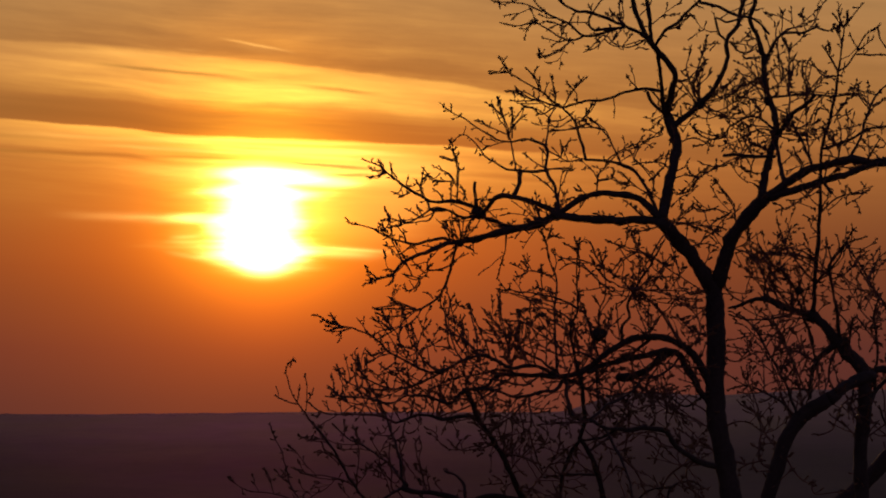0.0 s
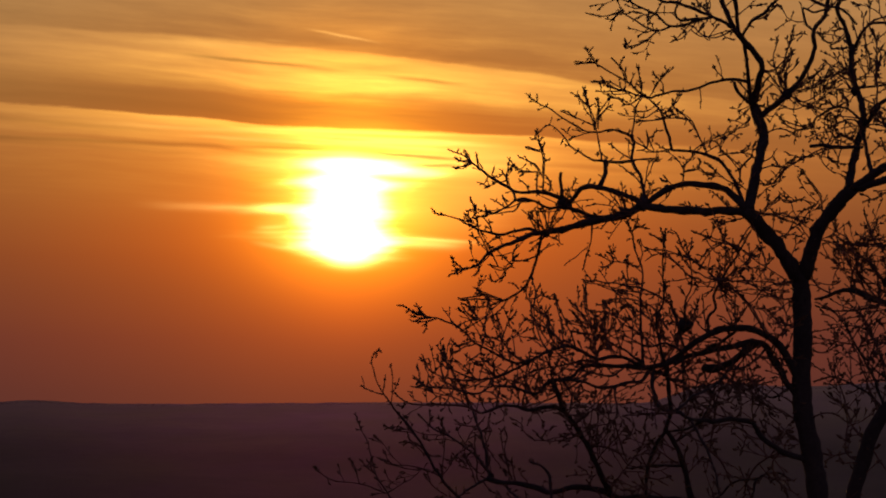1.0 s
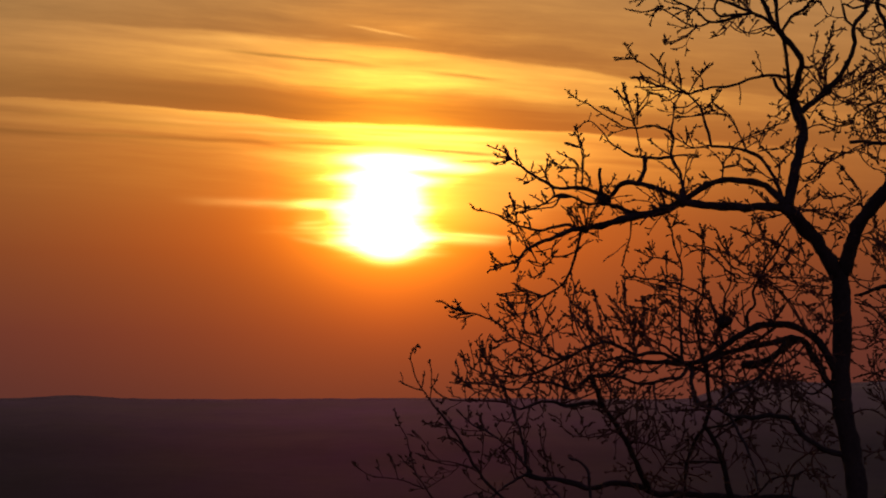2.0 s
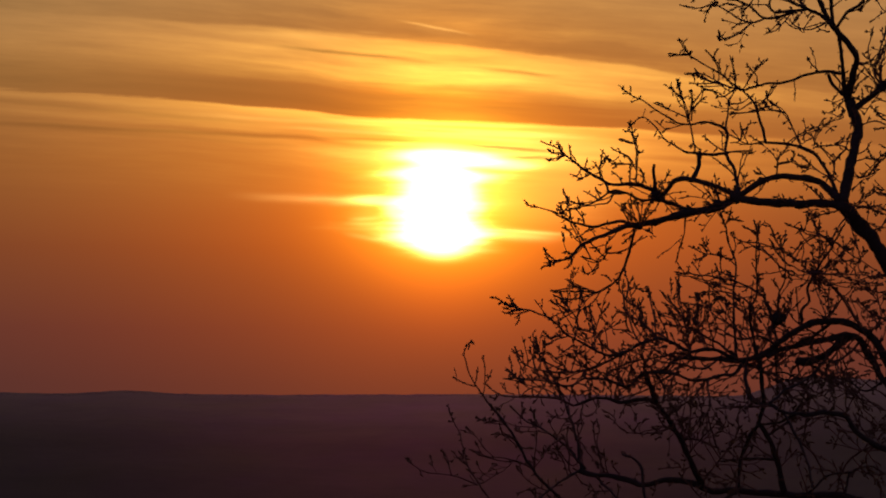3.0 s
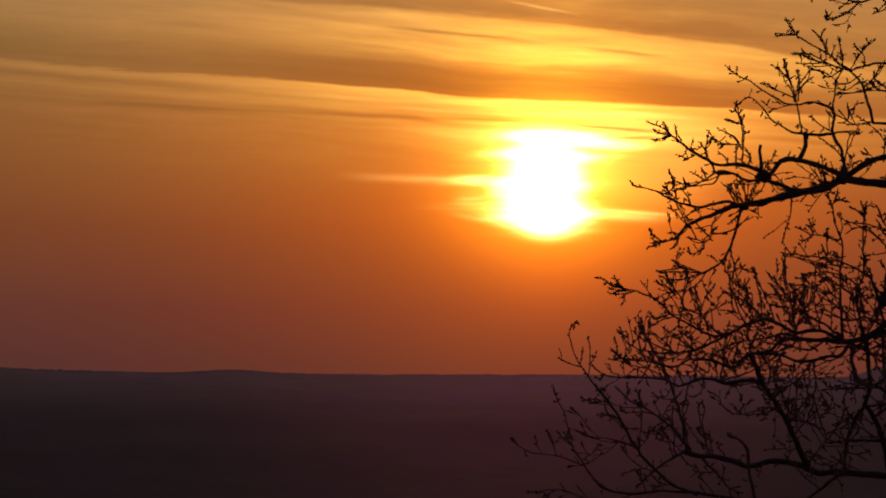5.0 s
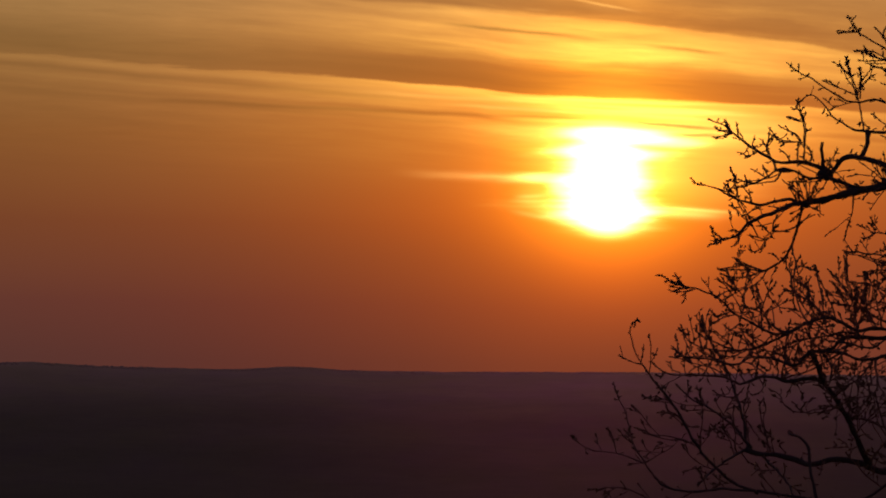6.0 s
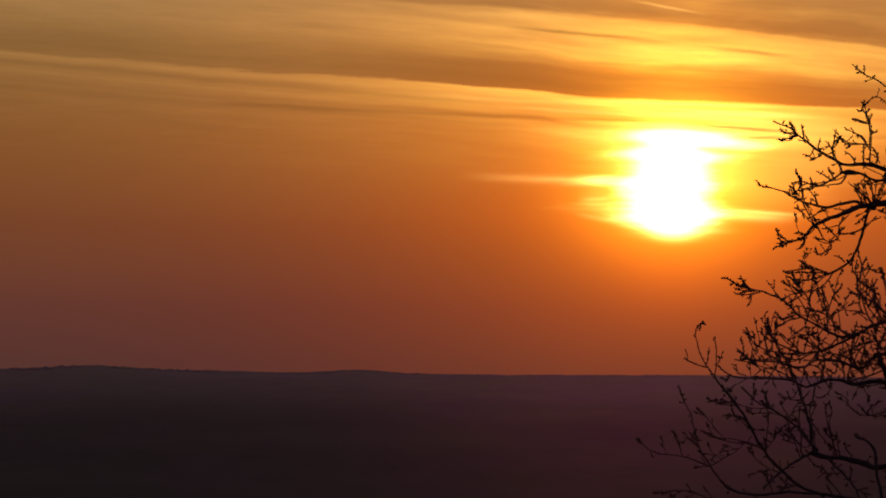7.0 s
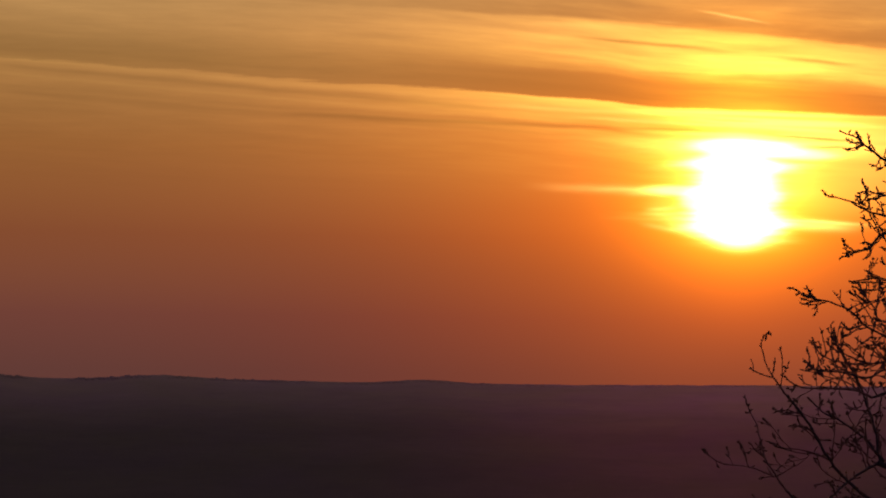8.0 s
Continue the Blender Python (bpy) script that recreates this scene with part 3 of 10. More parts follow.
limb(broad_tree, "limb", 0.0097, 0.0046, 0.07, 0.27, [(0.08, 18.29, 2.60), (0.06, 18.36, 2.48), (0.02, 18.42, 2.36), (-0.03, 18.48, 2.27), (-0.13, 18.54, 2.20), (-0.26, 18.61, 2.20), (-0.43, 18.70, 2.20)])
limb(broad_tree, "limb", 0.0048, 0.0032, 0.22, 0.30, [(-0.13, 18.54, 2.20), (-0.19, 18.57, 2.12), (-0.30, 18.60, 2.07), (-0.41, 18.64, 2.01)])
limb(broad_tree, "limb", 0.0057, 0.0032, 0.08, 0.34, [(0.39, 18.24, 2.66), (0.38, 18.31, 2.53), (0.34, 18.39, 2.39)])
limb(broad_tree, "limb", 0.0034, 0.0022, 0.04, 0.34, [(0.37, 18.32, 2.52), (0.30, 18.29, 2.46), (0.23, 18.27, 2.41)])
limb(broad_tree, "limb", 0.0123, 0.0089, 0.04, 0.27, [(1.29, 17.80, 2.73), (1.25, 17.85, 2.86), (1.17, 17.91, 3.00), (1.07, 17.95, 3.06), (0.97, 17.99, 3.08), (0.87, 18.03, 3.09)])
limb(broad_tree, "limb", 0.0103, 0.0045, 0.4, 0.27, [(0.87, 18.03, 3.09), (0.84, 18.06, 3.22), (0.80, 18.09, 3.33), (0.76, 18.11, 3.39), (0.70, 18.13, 3.44)])
limb(broad_tree, "limb", 0.0062, 0.0037, 0.13, 0.27, [(1.08, 17.95, 3.06), (1.03, 18.01, 3.19), (0.97, 18.07, 3.28), (0.89, 18.13, 3.36)])
limb(broad_tree, "limb", 0.0120, 0.0077, 0.16, 0.27, [(0.71, 18.08, 2.77), (0.69, 18.17, 2.92), (0.64, 18.26, 3.05), (0.65, 18.33, 3.17), (0.61, 18.36, 3.22), (0.51, 18.43, 3.25), (0.43, 18.48, 3.24)])
limb(broad_tree, "limb", 0.0062, 0.0032, 0.32, 0.27, [(0.64, 18.26, 3.05), (0.72, 18.22, 3.05), (0.78, 18.20, 3.05)])
limb(broad_tree, "limb", 0.0105, 0.0056, 0.16, 0.27, [(0.64, 18.26, 3.04), (0.55, 18.30, 3.04), (0.46, 18.34, 3.05), (0.37, 18.38, 3.07), (0.27, 18.43, 3.14)])
limb(broad_tree, "limb", 0.0069, 0.0032, 0.08, 0.27, [(0.43, 18.48, 3.24), (0.34, 18.45, 3.25), (0.25, 18.42, 3.30), (0.16, 18.38, 3.36), (0.06, 18.34, 3.41), (-0.01, 18.31, 3.46)])
limb(broad_tree, "limb", 0.0054, 0.0032, 0.12, 0.27, [(0.27, 18.43, 3.14), (0.22, 18.48, 3.21), (0.13, 18.55, 3.29), (0.05, 18.61, 3.24)])
limb(broad_tree, "limb", 0.0144, 0.0120, 0.08, 0.27, [(0.43, 18.26, 2.88), (0.47, 18.30, 2.97), (0.47, 18.33, 3.05)])
limb(broad_tree, "limb", 0.0054, 0.0032, 0.08, 0.27, [(0.45, 18.34, 3.06), (0.43, 18.41, 3.19), (0.41, 18.46, 3.30), (0.38, 18.52, 3.41), (0.35, 18.58, 3.52)])
limb(broad_tree, "limb", 0.0069, 0.0041, 0.16, 0.27, [(0.64, 18.33, 3.17), (0.65, 18.39, 3.31), (0.67, 18.43, 3.39), (0.71, 18.47, 3.46)])
limb(broad_tree, "limb", 0.0325, 0.0325, 0.13, 0.27, [(1.32, 17.79, 2.71), (1.36, 17.89, 2.88), (1.40, 17.99, 3.06), (1.43, 18.06, 3.19), (1.40, 18.12, 3.30), (1.38, 18.16, 3.37)])
limb(broad_tree, "limb", 0.0235, 0.0147, 0.13, 0.27, [(1.37, 18.15, 3.35), (1.39, 18.05, 3.48), (1.41, 17.96, 3.59), (1.37, 17.90, 3.67), (1.28, 17.82, 3.75), (1.23, 17.76, 3.81)])
limb(broad_tree, "limb", 0.0145, 0.0116, 0.22, 0.27, [(1.23, 17.76, 3.81), (1.18, 17.73, 3.90), (1.14, 17.69, 4.02), (1.11, 17.65, 4.16), (1.09, 17.60, 4.32)])
limb(broad_tree, "limb", 0.0147, 0.0103, 0.13, 0.27, [(1.36, 18.14, 3.37), (1.33, 17.99, 3.55), (1.30, 17.84, 3.72)])
limb(broad_tree, "limb", 0.0107, 0.0062, 0.22, 0.27, [(1.33, 18.02, 3.51), (1.23, 18.04, 3.53), (1.13, 18.06, 3.51), (1.02, 18.07, 3.47), (0.92, 18.09, 3.46), (0.85, 18.10, 3.45), (0.75, 18.12, 3.42)])
limb(broad_tree, "limb", 0.0068, 0.0032, 0.08, 0.27, [(0.75, 18.12, 3.42), (0.70, 18.14, 3.43), (0.61, 18.18, 3.46), (0.51, 18.23, 3.52), (0.41, 18.28, 3.54)])
limb(broad_tree, "limb", 0.0044, 0.0028, 0.04, 0.27, [(0.74, 18.12, 3.43), (0.80, 18.18, 3.53), (0.88, 18.23, 3.61)])
limb(broad_tree, "limb", 0.0067, 0.0031, 0.04, 0.27, [(0.70, 18.13, 3.44), (0.61, 18.05, 3.50), (0.50, 17.97, 3.56), (0.40, 17.90, 3.61), (0.29, 17.82, 3.61)])
limb(broad_tree, "limb", 0.0033, 0.0024, 0.04, 0.27, [(0.40, 17.91, 3.61), (0.38, 17.87, 3.65), (0.35, 17.83, 3.69)])
limb(broad_tree, "limb", 0.0119, 0.0103, 0.22, 0.27, [(1.34, 18.12, 3.39), (1.29, 18.08, 3.44), (1.25, 18.04, 3.51)])
limb(broad_tree, "limb", 0.0145, 0.0101, 0.22, 0.27, [(1.26, 17.79, 3.77), (1.24, 17.74, 3.93), (1.23, 17.71, 4.03), (1.21, 17.67, 4.16), (1.24, 17.62, 4.32)])
limb(broad_tree, "limb", 0.0207, 0.0148, 0.13, 0.27, [(1.41, 18.12, 3.30), (1.49, 18.08, 3.36), (1.56, 18.04, 3.43), (1.64, 18.00, 3.50), (1.70, 17.94, 3.61), (1.73, 17.90, 3.71)])
limb(broad_tree, "limb", 0.0146, 0.0117, 0.22, 0.27, [(1.73, 17.90, 3.71), (1.72, 17.88, 3.80), (1.78, 17.85, 3.89), (1.80, 17.82, 3.98), (1.83, 17.79, 4.11), (1.86, 17.74, 4.27)])
limb(broad_tree, "limb", 0.0121, 0.0074, 0.26, 0.27, [(1.26, 17.79, 3.79), (1.15, 17.71, 3.84), (1.07, 17.65, 3.87), (0.98, 17.59, 3.90), (0.89, 17.53, 3.92), (0.79, 17.46, 3.93), (0.72, 17.41, 3.96), (0.65, 17.35, 4.01)])
limb(broad_tree, "limb", 0.0101, 0.0067, 0.17, 0.27, [(1.10, 17.67, 3.86), (0.98, 17.62, 3.84), (0.90, 17.58, 3.83), (0.87, 17.55, 3.87), (0.88, 17.52, 3.91)])
limb(broad_tree, "limb", 0.0101, 0.0044, 0.39, 0.27, [(1.03, 17.64, 3.84), (0.93, 17.66, 3.81), (0.84, 17.69, 3.81), (0.79, 17.71, 3.86), (0.75, 17.72, 3.89), (0.68, 17.74, 3.92), (0.60, 17.76, 3.97), (0.54, 17.79, 4.05)])
limb(broad_tree, "limb", 0.0064, 0.0031, 0.4, 0.27, [(0.85, 17.69, 3.81), (0.77, 17.72, 3.78), (0.70, 17.75, 3.81), (0.63, 17.78, 3.86), (0.55, 17.82, 3.91), (0.45, 17.86, 3.89), (0.36, 17.90, 3.91)])
limb(broad_tree, "limb", 0.0042, 0.0031, 0.2, 0.27, [(0.78, 17.72, 3.79), (0.68, 17.65, 3.71), (0.59, 17.59, 3.67), (0.57, 17.57, 3.70)])
limb(broad_tree, "limb", 0.0052, 0.0031, 0.3, 0.27, [(1.23, 17.77, 3.80), (1.12, 17.85, 3.76), (1.04, 17.90, 3.79), (0.98, 17.95, 3.84), (0.88, 18.04, 3.76)])
limb(broad_tree, "limb", 0.0049, 0.0031, 0.32, 0.27, [(0.60, 17.76, 3.96), (0.50, 17.72, 4.00), (0.39, 17.68, 4.01), (0.30, 17.65, 4.01)])
limb(broad_tree, "limb", 0.0101, 0.0067, 0.22, 0.27, [(1.28, 17.81, 3.76), (1.34, 17.73, 3.85), (1.41, 17.67, 3.89), (1.47, 17.61, 3.95), (1.53, 17.55, 4.00), (1.56, 17.48, 4.10)])
limb(broad_tree, "limb", 0.0101, 0.0067, 0.22, 0.27, [(1.53, 17.56, 3.99), (1.62, 17.59, 3.98), (1.74, 17.63, 3.93), (1.85, 17.66, 3.91), (1.91, 17.68, 3.87), (1.96, 17.71, 3.82)])
limb(broad_tree, "limb", 0.0082, 0.0061, 0.29, 0.27, [(1.72, 17.88, 3.80), (1.67, 17.87, 3.85), (1.66, 17.86, 3.94), (1.71, 17.85, 3.91), (1.79, 17.84, 3.93)])
limb(broad_tree, "limb", 0.0459, 0.0412, 0.29, 0.27, [(1.66, 18.00, 2.31), (1.70, 17.93, 2.47), (1.76, 17.86, 2.63), (1.84, 17.81, 2.74), (1.93, 17.75, 2.84)])
limb(broad_tree, "limb", 0.0273, 0.0201, 0.43, 0.27, [(1.92, 17.76, 2.83), (2.08, 17.67, 2.94), (2.21, 17.61, 3.01), (2.34, 17.55, 3.03), (2.43, 17.51, 3.05), (2.54, 17.46, 3.03), (2.77, 17.35, 3.06), (3.02, 17.23, 3.12)])
limb(broad_tree, "limb", 0.0230, 0.0187, 0.43, 0.27, [(1.96, 17.74, 2.84), (2.11, 17.66, 2.88), (2.24, 17.60, 2.92), (2.40, 17.52, 2.97), (2.52, 17.46, 3.01), (2.62, 17.41, 3.02)])
limb(broad_tree, "limb", 0.0252, 0.0178, 0.43, 0.27, [(1.92, 17.75, 2.84), (1.94, 17.85, 2.98), (1.98, 17.93, 3.11), (2.03, 18.02, 3.24), (2.03, 18.12, 3.39), (2.00, 18.21, 3.52), (1.99, 18.30, 3.67), (2.01, 18.37, 3.77)])
limb(broad_tree, "limb", 0.0146, 0.0117, 0.36, 0.27, [(2.04, 17.69, 2.93), (2.03, 17.86, 3.08), (2.03, 18.00, 3.20)])
limb(broad_tree, "limb", 0.0149, 0.0120, 0.43, 0.27, [(2.00, 18.36, 3.76), (1.95, 18.31, 3.88), (1.90, 18.26, 3.98), (1.92, 18.22, 4.06), (1.94, 18.15, 4.19), (1.93, 18.08, 4.36)])
limb(broad_tree, "limb", 0.0126, 0.0042, 0.5, 0.27, [(2.02, 18.36, 3.76), (2.07, 18.33, 3.86), (2.12, 18.31, 3.90), (2.23, 18.27, 3.90), (2.31, 18.25, 3.93), (2.40, 18.22, 3.90), (2.46, 18.20, 3.95)])
limb(broad_tree, "limb", 0.0050, 0.0028, 0.5, 0.27, [(2.11, 18.31, 3.90), (2.16, 18.29, 3.93), (2.24, 18.27, 3.95), (2.22, 18.25, 4.01)])
limb(broad_tree, "limb", 0.0147, 0.0118, 0.43, 0.27, [(2.03, 18.02, 3.23), (2.08, 17.97, 3.30), (2.13, 17.93, 3.37), (2.19, 17.88, 3.41), (2.25, 17.84, 3.47)])
limb(broad_tree, "limb", 0.0111, 0.0102, 0.36, 0.27, [(2.01, 17.88, 3.10), (1.86, 17.81, 3.09), (1.75, 17.75, 3.10), (1.68, 17.72, 3.09)])
limb(broad_tree, "limb", 0.0043, 0.0024, 0.29, 0.27, [(1.84, 17.80, 3.09), (1.70, 17.88, 3.05), (1.58, 17.95, 3.02), (1.52, 18.00, 2.96), (1.44, 18.06, 2.88)])
limb(broad_tree, "limb", 0.0083, 0.0042, 0.79, 0.27, [(2.02, 18.05, 3.28), (1.93, 18.13, 3.36), (1.84, 18.20, 3.35), (1.77, 18.26, 3.31), (1.75, 18.30, 3.26), (1.65, 18.37, 3.25), (1.57, 18.45, 3.32)])
limb(broad_tree, "limb", 0.0089, 0.0048, 0.43, 0.27, [(2.00, 18.20, 3.49), (2.10, 18.13, 3.49), (2.21, 18.05, 3.50), (2.36, 17.95, 3.47), (2.51, 17.85, 3.47)])
limb(broad_tree, "limb", 0.0069, 0.0034, 0.43, 0.27, [(2.00, 18.21, 3.52), (1.91, 18.27, 3.58), (1.83, 18.34, 3.67)])
limb(broad_tree, "limb", 0.0062, 0.0032, 0.08, 0.27, [(1.57, 18.03, 3.44), (1.53, 18.08, 3.52), (1.50, 18.16, 3.67), (1.53, 18.22, 3.80)])
limb(broad_tree, "limb", 0.0056, 0.0031, 0.08, 0.27, [(1.57, 18.03, 3.45), (1.67, 17.97, 3.51), (1.77, 17.92, 3.57)])
limb(broad_tree, "limb", 0.0055, 0.0031, 0.52, 0.27, [(1.40, 17.96, 3.59), (1.46, 17.93, 3.56), (1.52, 17.89, 3.60), (1.59, 17.85, 3.68)])
limb(broad_tree, "limb", 0.0049, 0.0031, 0.79, 0.27, [(1.59, 18.03, 3.43), (1.68, 18.06, 3.36), (1.82, 18.10, 3.35), (1.95, 18.13, 3.40)])
limb(broad_tree, "limb", 0.0101, 0.0054, 0.65, 0.27, [(2.21, 17.61, 2.99), (2.17, 17.68, 3.13), (2.11, 17.74, 3.26), (2.07, 17.79, 3.37)])
limb(broad_tree, "limb", 0.0067, 0.0037, 0.43, 0.27, [(2.09, 17.79, 3.35), (2.10, 17.89, 3.54), (2.11, 18.01, 3.74), (2.07, 18.10, 3.87)])
limb(broad_tree, "limb", 0.0092, 0.0054, 0.5, 0.27, [(2.40, 17.52, 3.04), (2.47, 17.56, 3.16), (2.53, 17.62, 3.32), (2.58, 17.65, 3.43), (2.68, 17.70, 3.53)])
limb(broad_tree, "limb", 0.0121, 0.0098, 0.14, 0.27, [(2.24, 17.60, 2.96), (2.27, 17.58, 2.91), (2.31, 17.55, 2.85)])
limb(broad_tree, "limb", 0.0051, 0.0030, 0.86, 0.27, [(2.26, 17.59, 2.92), (2.13, 17.51, 2.82), (2.04, 17.46, 2.76), (1.97, 17.43, 2.74)])
limb(broad_tree, "limb", 0.0234, 0.0190, 0.29, 0.38, [(1.64, 18.00, 1.68), (1.58, 17.94, 1.80), (1.51, 17.89, 1.90), (1.41, 17.84, 1.97), (1.33, 17.80, 2.00), (1.20, 17.75, 2.00), (1.11, 17.70, 1.98)])
limb(broad_tree, "limb", 0.0190, 0.0131, 0.65, 0.42, [(1.11, 17.70, 1.98), (1.00, 17.74, 1.92), (0.92, 17.78, 1.86), (0.83, 17.81, 1.80), (0.73, 17.84, 1.77), (0.60, 17.89, 1.77), (0.43, 17.94, 1.78)])
limb(broad_tree, "limb", 0.0117, 0.0082, 0.72, 0.42, [(0.43, 17.94, 1.78), (0.33, 17.87, 1.77), (0.26, 17.81, 1.71), (0.16, 17.75, 1.69), (0.09, 17.70, 1.65)])
limb(broad_tree, "limb", 0.0220, 0.0161, 0.43, 0.42, [(1.62, 18.00, 1.60), (1.55, 17.98, 1.69), (1.48, 17.95, 1.80), (1.43, 17.93, 1.90), (1.37, 17.91, 1.92), (1.25, 17.88, 1.90), (1.11, 17.86, 1.87), (0.97, 17.83, 1.84), (0.87, 17.80, 1.79)])
limb(broad_tree, "limb", 0.0178, 0.0281, 0.29, 0.42, [(1.39, 17.92, 1.92), (1.30, 18.00, 1.86), (1.22, 18.07, 1.80), (1.15, 18.12, 1.77), (1.07, 18.18, 1.77)])
limb(broad_tree, "limb", 0.0117, 0.0095, 0.65, 0.42, [(0.74, 17.84, 1.77), (0.68, 17.83, 1.69), (0.56, 17.80, 1.67), (0.44, 17.78, 1.64), (0.32, 17.76, 1.68), (0.19, 17.73, 1.69), (0.12, 17.72, 1.68)])
limb(broad_tree, "limb", 0.0094, 0.0040, 0.94, 0.30, [(0.12, 17.72, 1.68), (0.04, 17.67, 1.61), (-0.08, 17.62, 1.64), (-0.21, 17.56, 1.65), (-0.31, 17.51, 1.61), (-0.48, 17.43, 1.64), (-0.64, 17.36, 1.65)])
limb(broad_tree, "limb", 0.0116, 0.0088, 0.72, 0.42, [(0.68, 17.86, 1.78), (0.56, 17.81, 1.83), (0.41, 17.75, 1.82), (0.32, 17.71, 1.86), (0.22, 17.66, 1.89), (0.10, 17.61, 1.85), (-0.01, 17.56, 1.79)])
limb(broad_tree, "limb", 0.0088, 0.0037, 1.01, 0.30, [(-0.01, 17.56, 1.79), (-0.15, 17.65, 1.72), (-0.28, 17.74, 1.69), (-0.39, 17.81, 1.72), (-0.49, 17.87, 1.78), (-0.52, 17.94, 1.88)])
limb(broad_tree, "limb", 0.0067, 0.0033, 1.01, 0.30, [(-0.28, 17.74, 1.69), (-0.40, 17.81, 1.69), (-0.52, 17.89, 1.71), (-0.61, 17.95, 1.76), (-0.64, 17.99, 1.83)])
limb(broad_tree, "limb", 0.0189, 0.0116, 0.5, 0.42, [(1.68, 18.00, 1.21), (1.51, 17.90, 1.27), (1.40, 17.83, 1.35), (1.34, 17.78, 1.43), (1.23, 17.72, 1.46), (1.09, 17.64, 1.45), (0.96, 17.57, 1.46), (0.89, 17.53, 1.50)])
limb(broad_tree, "limb", 0.0116, 0.0101, 0.65, 0.42, [(0.89, 17.53, 1.50), (0.82, 17.59, 1.51), (0.77, 17.65, 1.54), (0.74, 17.75, 1.65), (0.75, 17.84, 1.75)])
limb(broad_tree, "limb", 0.0095, 0.0042, 0.29, 0.34, [(0.69, 17.86, 1.78), (0.68, 18.00, 2.00), (0.68, 18.12, 2.17), (0.70, 18.24, 2.35), (0.66, 18.34, 2.49), (0.63, 18.43, 2.64)])
limb(broad_tree, "limb", 0.0087, 0.0040, 0.29, 0.34, [(0.82, 17.81, 1.79), (0.78, 17.72, 1.92), (0.76, 17.64, 2.06), (0.80, 17.56, 2.17), (0.79, 17.46, 2.32), (0.79, 17.30, 2.54)])
limb(broad_tree, "limb", 0.0124, 0.0118, 0.5, 0.42, [(0.83, 17.81, 1.79), (0.84, 17.90, 1.65), (0.86, 18.00, 1.52), (0.83, 18.09, 1.39)])
limb(broad_tree, "limb", 0.0093, 0.0047, 0.43, 0.34, [(1.07, 17.72, 1.97), (1.07, 17.69, 2.07), (1.11, 17.67, 2.12), (1.10, 17.65, 2.19), (1.14, 17.62, 2.28), (1.21, 17.59, 2.39), (1.31, 17.53, 2.57)])
limb(broad_tree, "limb", 0.0067, 0.0033, 0.29, 0.34, [(1.44, 17.85, 1.95), (1.35, 17.76, 2.08), (1.27, 17.69, 2.18), (1.20, 17.63, 2.24), (1.10, 17.56, 2.28), (0.96, 17.47, 2.34), (0.87, 17.38, 2.46)])
limb(broad_tree, "limb", 0.0094, 0.0048, 0.36, 0.34, [(0.94, 17.77, 1.87), (0.89, 17.86, 2.03), (0.87, 17.92, 2.13), (0.82, 17.96, 2.18), (0.71, 18.03, 2.24), (0.54, 18.12, 2.28), (0.38, 18.21, 2.30)])
limb(broad_tree, "limb", 0.0067, 0.0033, 0.29, 0.34, [(0.95, 17.84, 1.99), (0.93, 17.75, 2.13), (0.97, 17.66, 2.26), (0.95, 17.55, 2.42), (0.92, 17.49, 2.50)])
limb(broad_tree, "limb", 0.0067, 0.0031, 0.58, 0.34, [(0.83, 17.68, 1.99), (0.73, 17.77, 2.13), (0.60, 17.84, 2.18), (0.46, 17.91, 2.17)])
limb(broad_tree, "limb", 0.0062, 0.0031, 0.58, 0.34, [(0.69, 17.99, 1.96), (0.59, 18.07, 2.03), (0.50, 18.14, 2.10), (0.44, 18.18, 2.11)])
limb(broad_tree, "limb", 0.0054, 0.0027, 0.58, 0.34, [(1.20, 17.75, 2.00), (1.27, 17.67, 2.09), (1.33, 17.62, 2.16), (1.42, 17.53, 2.25), (1.55, 17.44, 2.27)])
limb(broad_tree, "limb", 0.0054, 0.0027, 1.08, 0.38, [(1.09, 17.56, 2.29), (1.22, 17.47, 2.27), (1.35, 17.38, 2.27), (1.50, 17.26, 2.24)])
limb(broad_tree, "limb", 0.0048, 0.0027, 0.22, 0.34, [(1.16, 17.61, 2.32), (1.16, 17.54, 2.46), (1.07, 17.48, 2.52), (0.97, 17.42, 2.56)])
limb(broad_tree, "limb", 0.0061, 0.0031, 0.29, 0.34, [(0.41, 17.75, 1.82), (0.38, 17.80, 1.99), (0.34, 17.84, 2.13), (0.33, 17.88, 2.25)])
limb(broad_tree, "limb", 0.0061, 0.0031, 0.29, 0.34, [(0.22, 17.66, 1.88), (0.12, 17.76, 1.99), (0.02, 17.84, 2.06), (0.01, 17.95, 2.24)])
limb(broad_tree, "limb", 0.0060, 0.0030, 0.29, 0.34, [(0.29, 17.69, 1.86), (0.24, 17.60, 1.99), (0.19, 17.53, 2.09), (0.16, 17.46, 2.18)])
limb(broad_tree, "limb", 0.0086, 0.0033, 0.36, 0.30, [(0.05, 17.58, 1.82), (-0.08, 17.54, 1.79), (-0.21, 17.49, 1.85), (-0.31, 17.45, 1.90), (-0.40, 17.41, 1.99), (-0.51, 17.37, 2.04), (-0.62, 17.33, 2.06), (-0.75, 17.28, 2.12)])
limb(broad_tree, "limb", 0.0054, 0.0031, 1.08, 0.30, [(-0.15, 17.51, 1.80), (-0.16, 17.59, 1.92), (-0.13, 17.65, 2.01), (-0.08, 17.71, 2.09)])
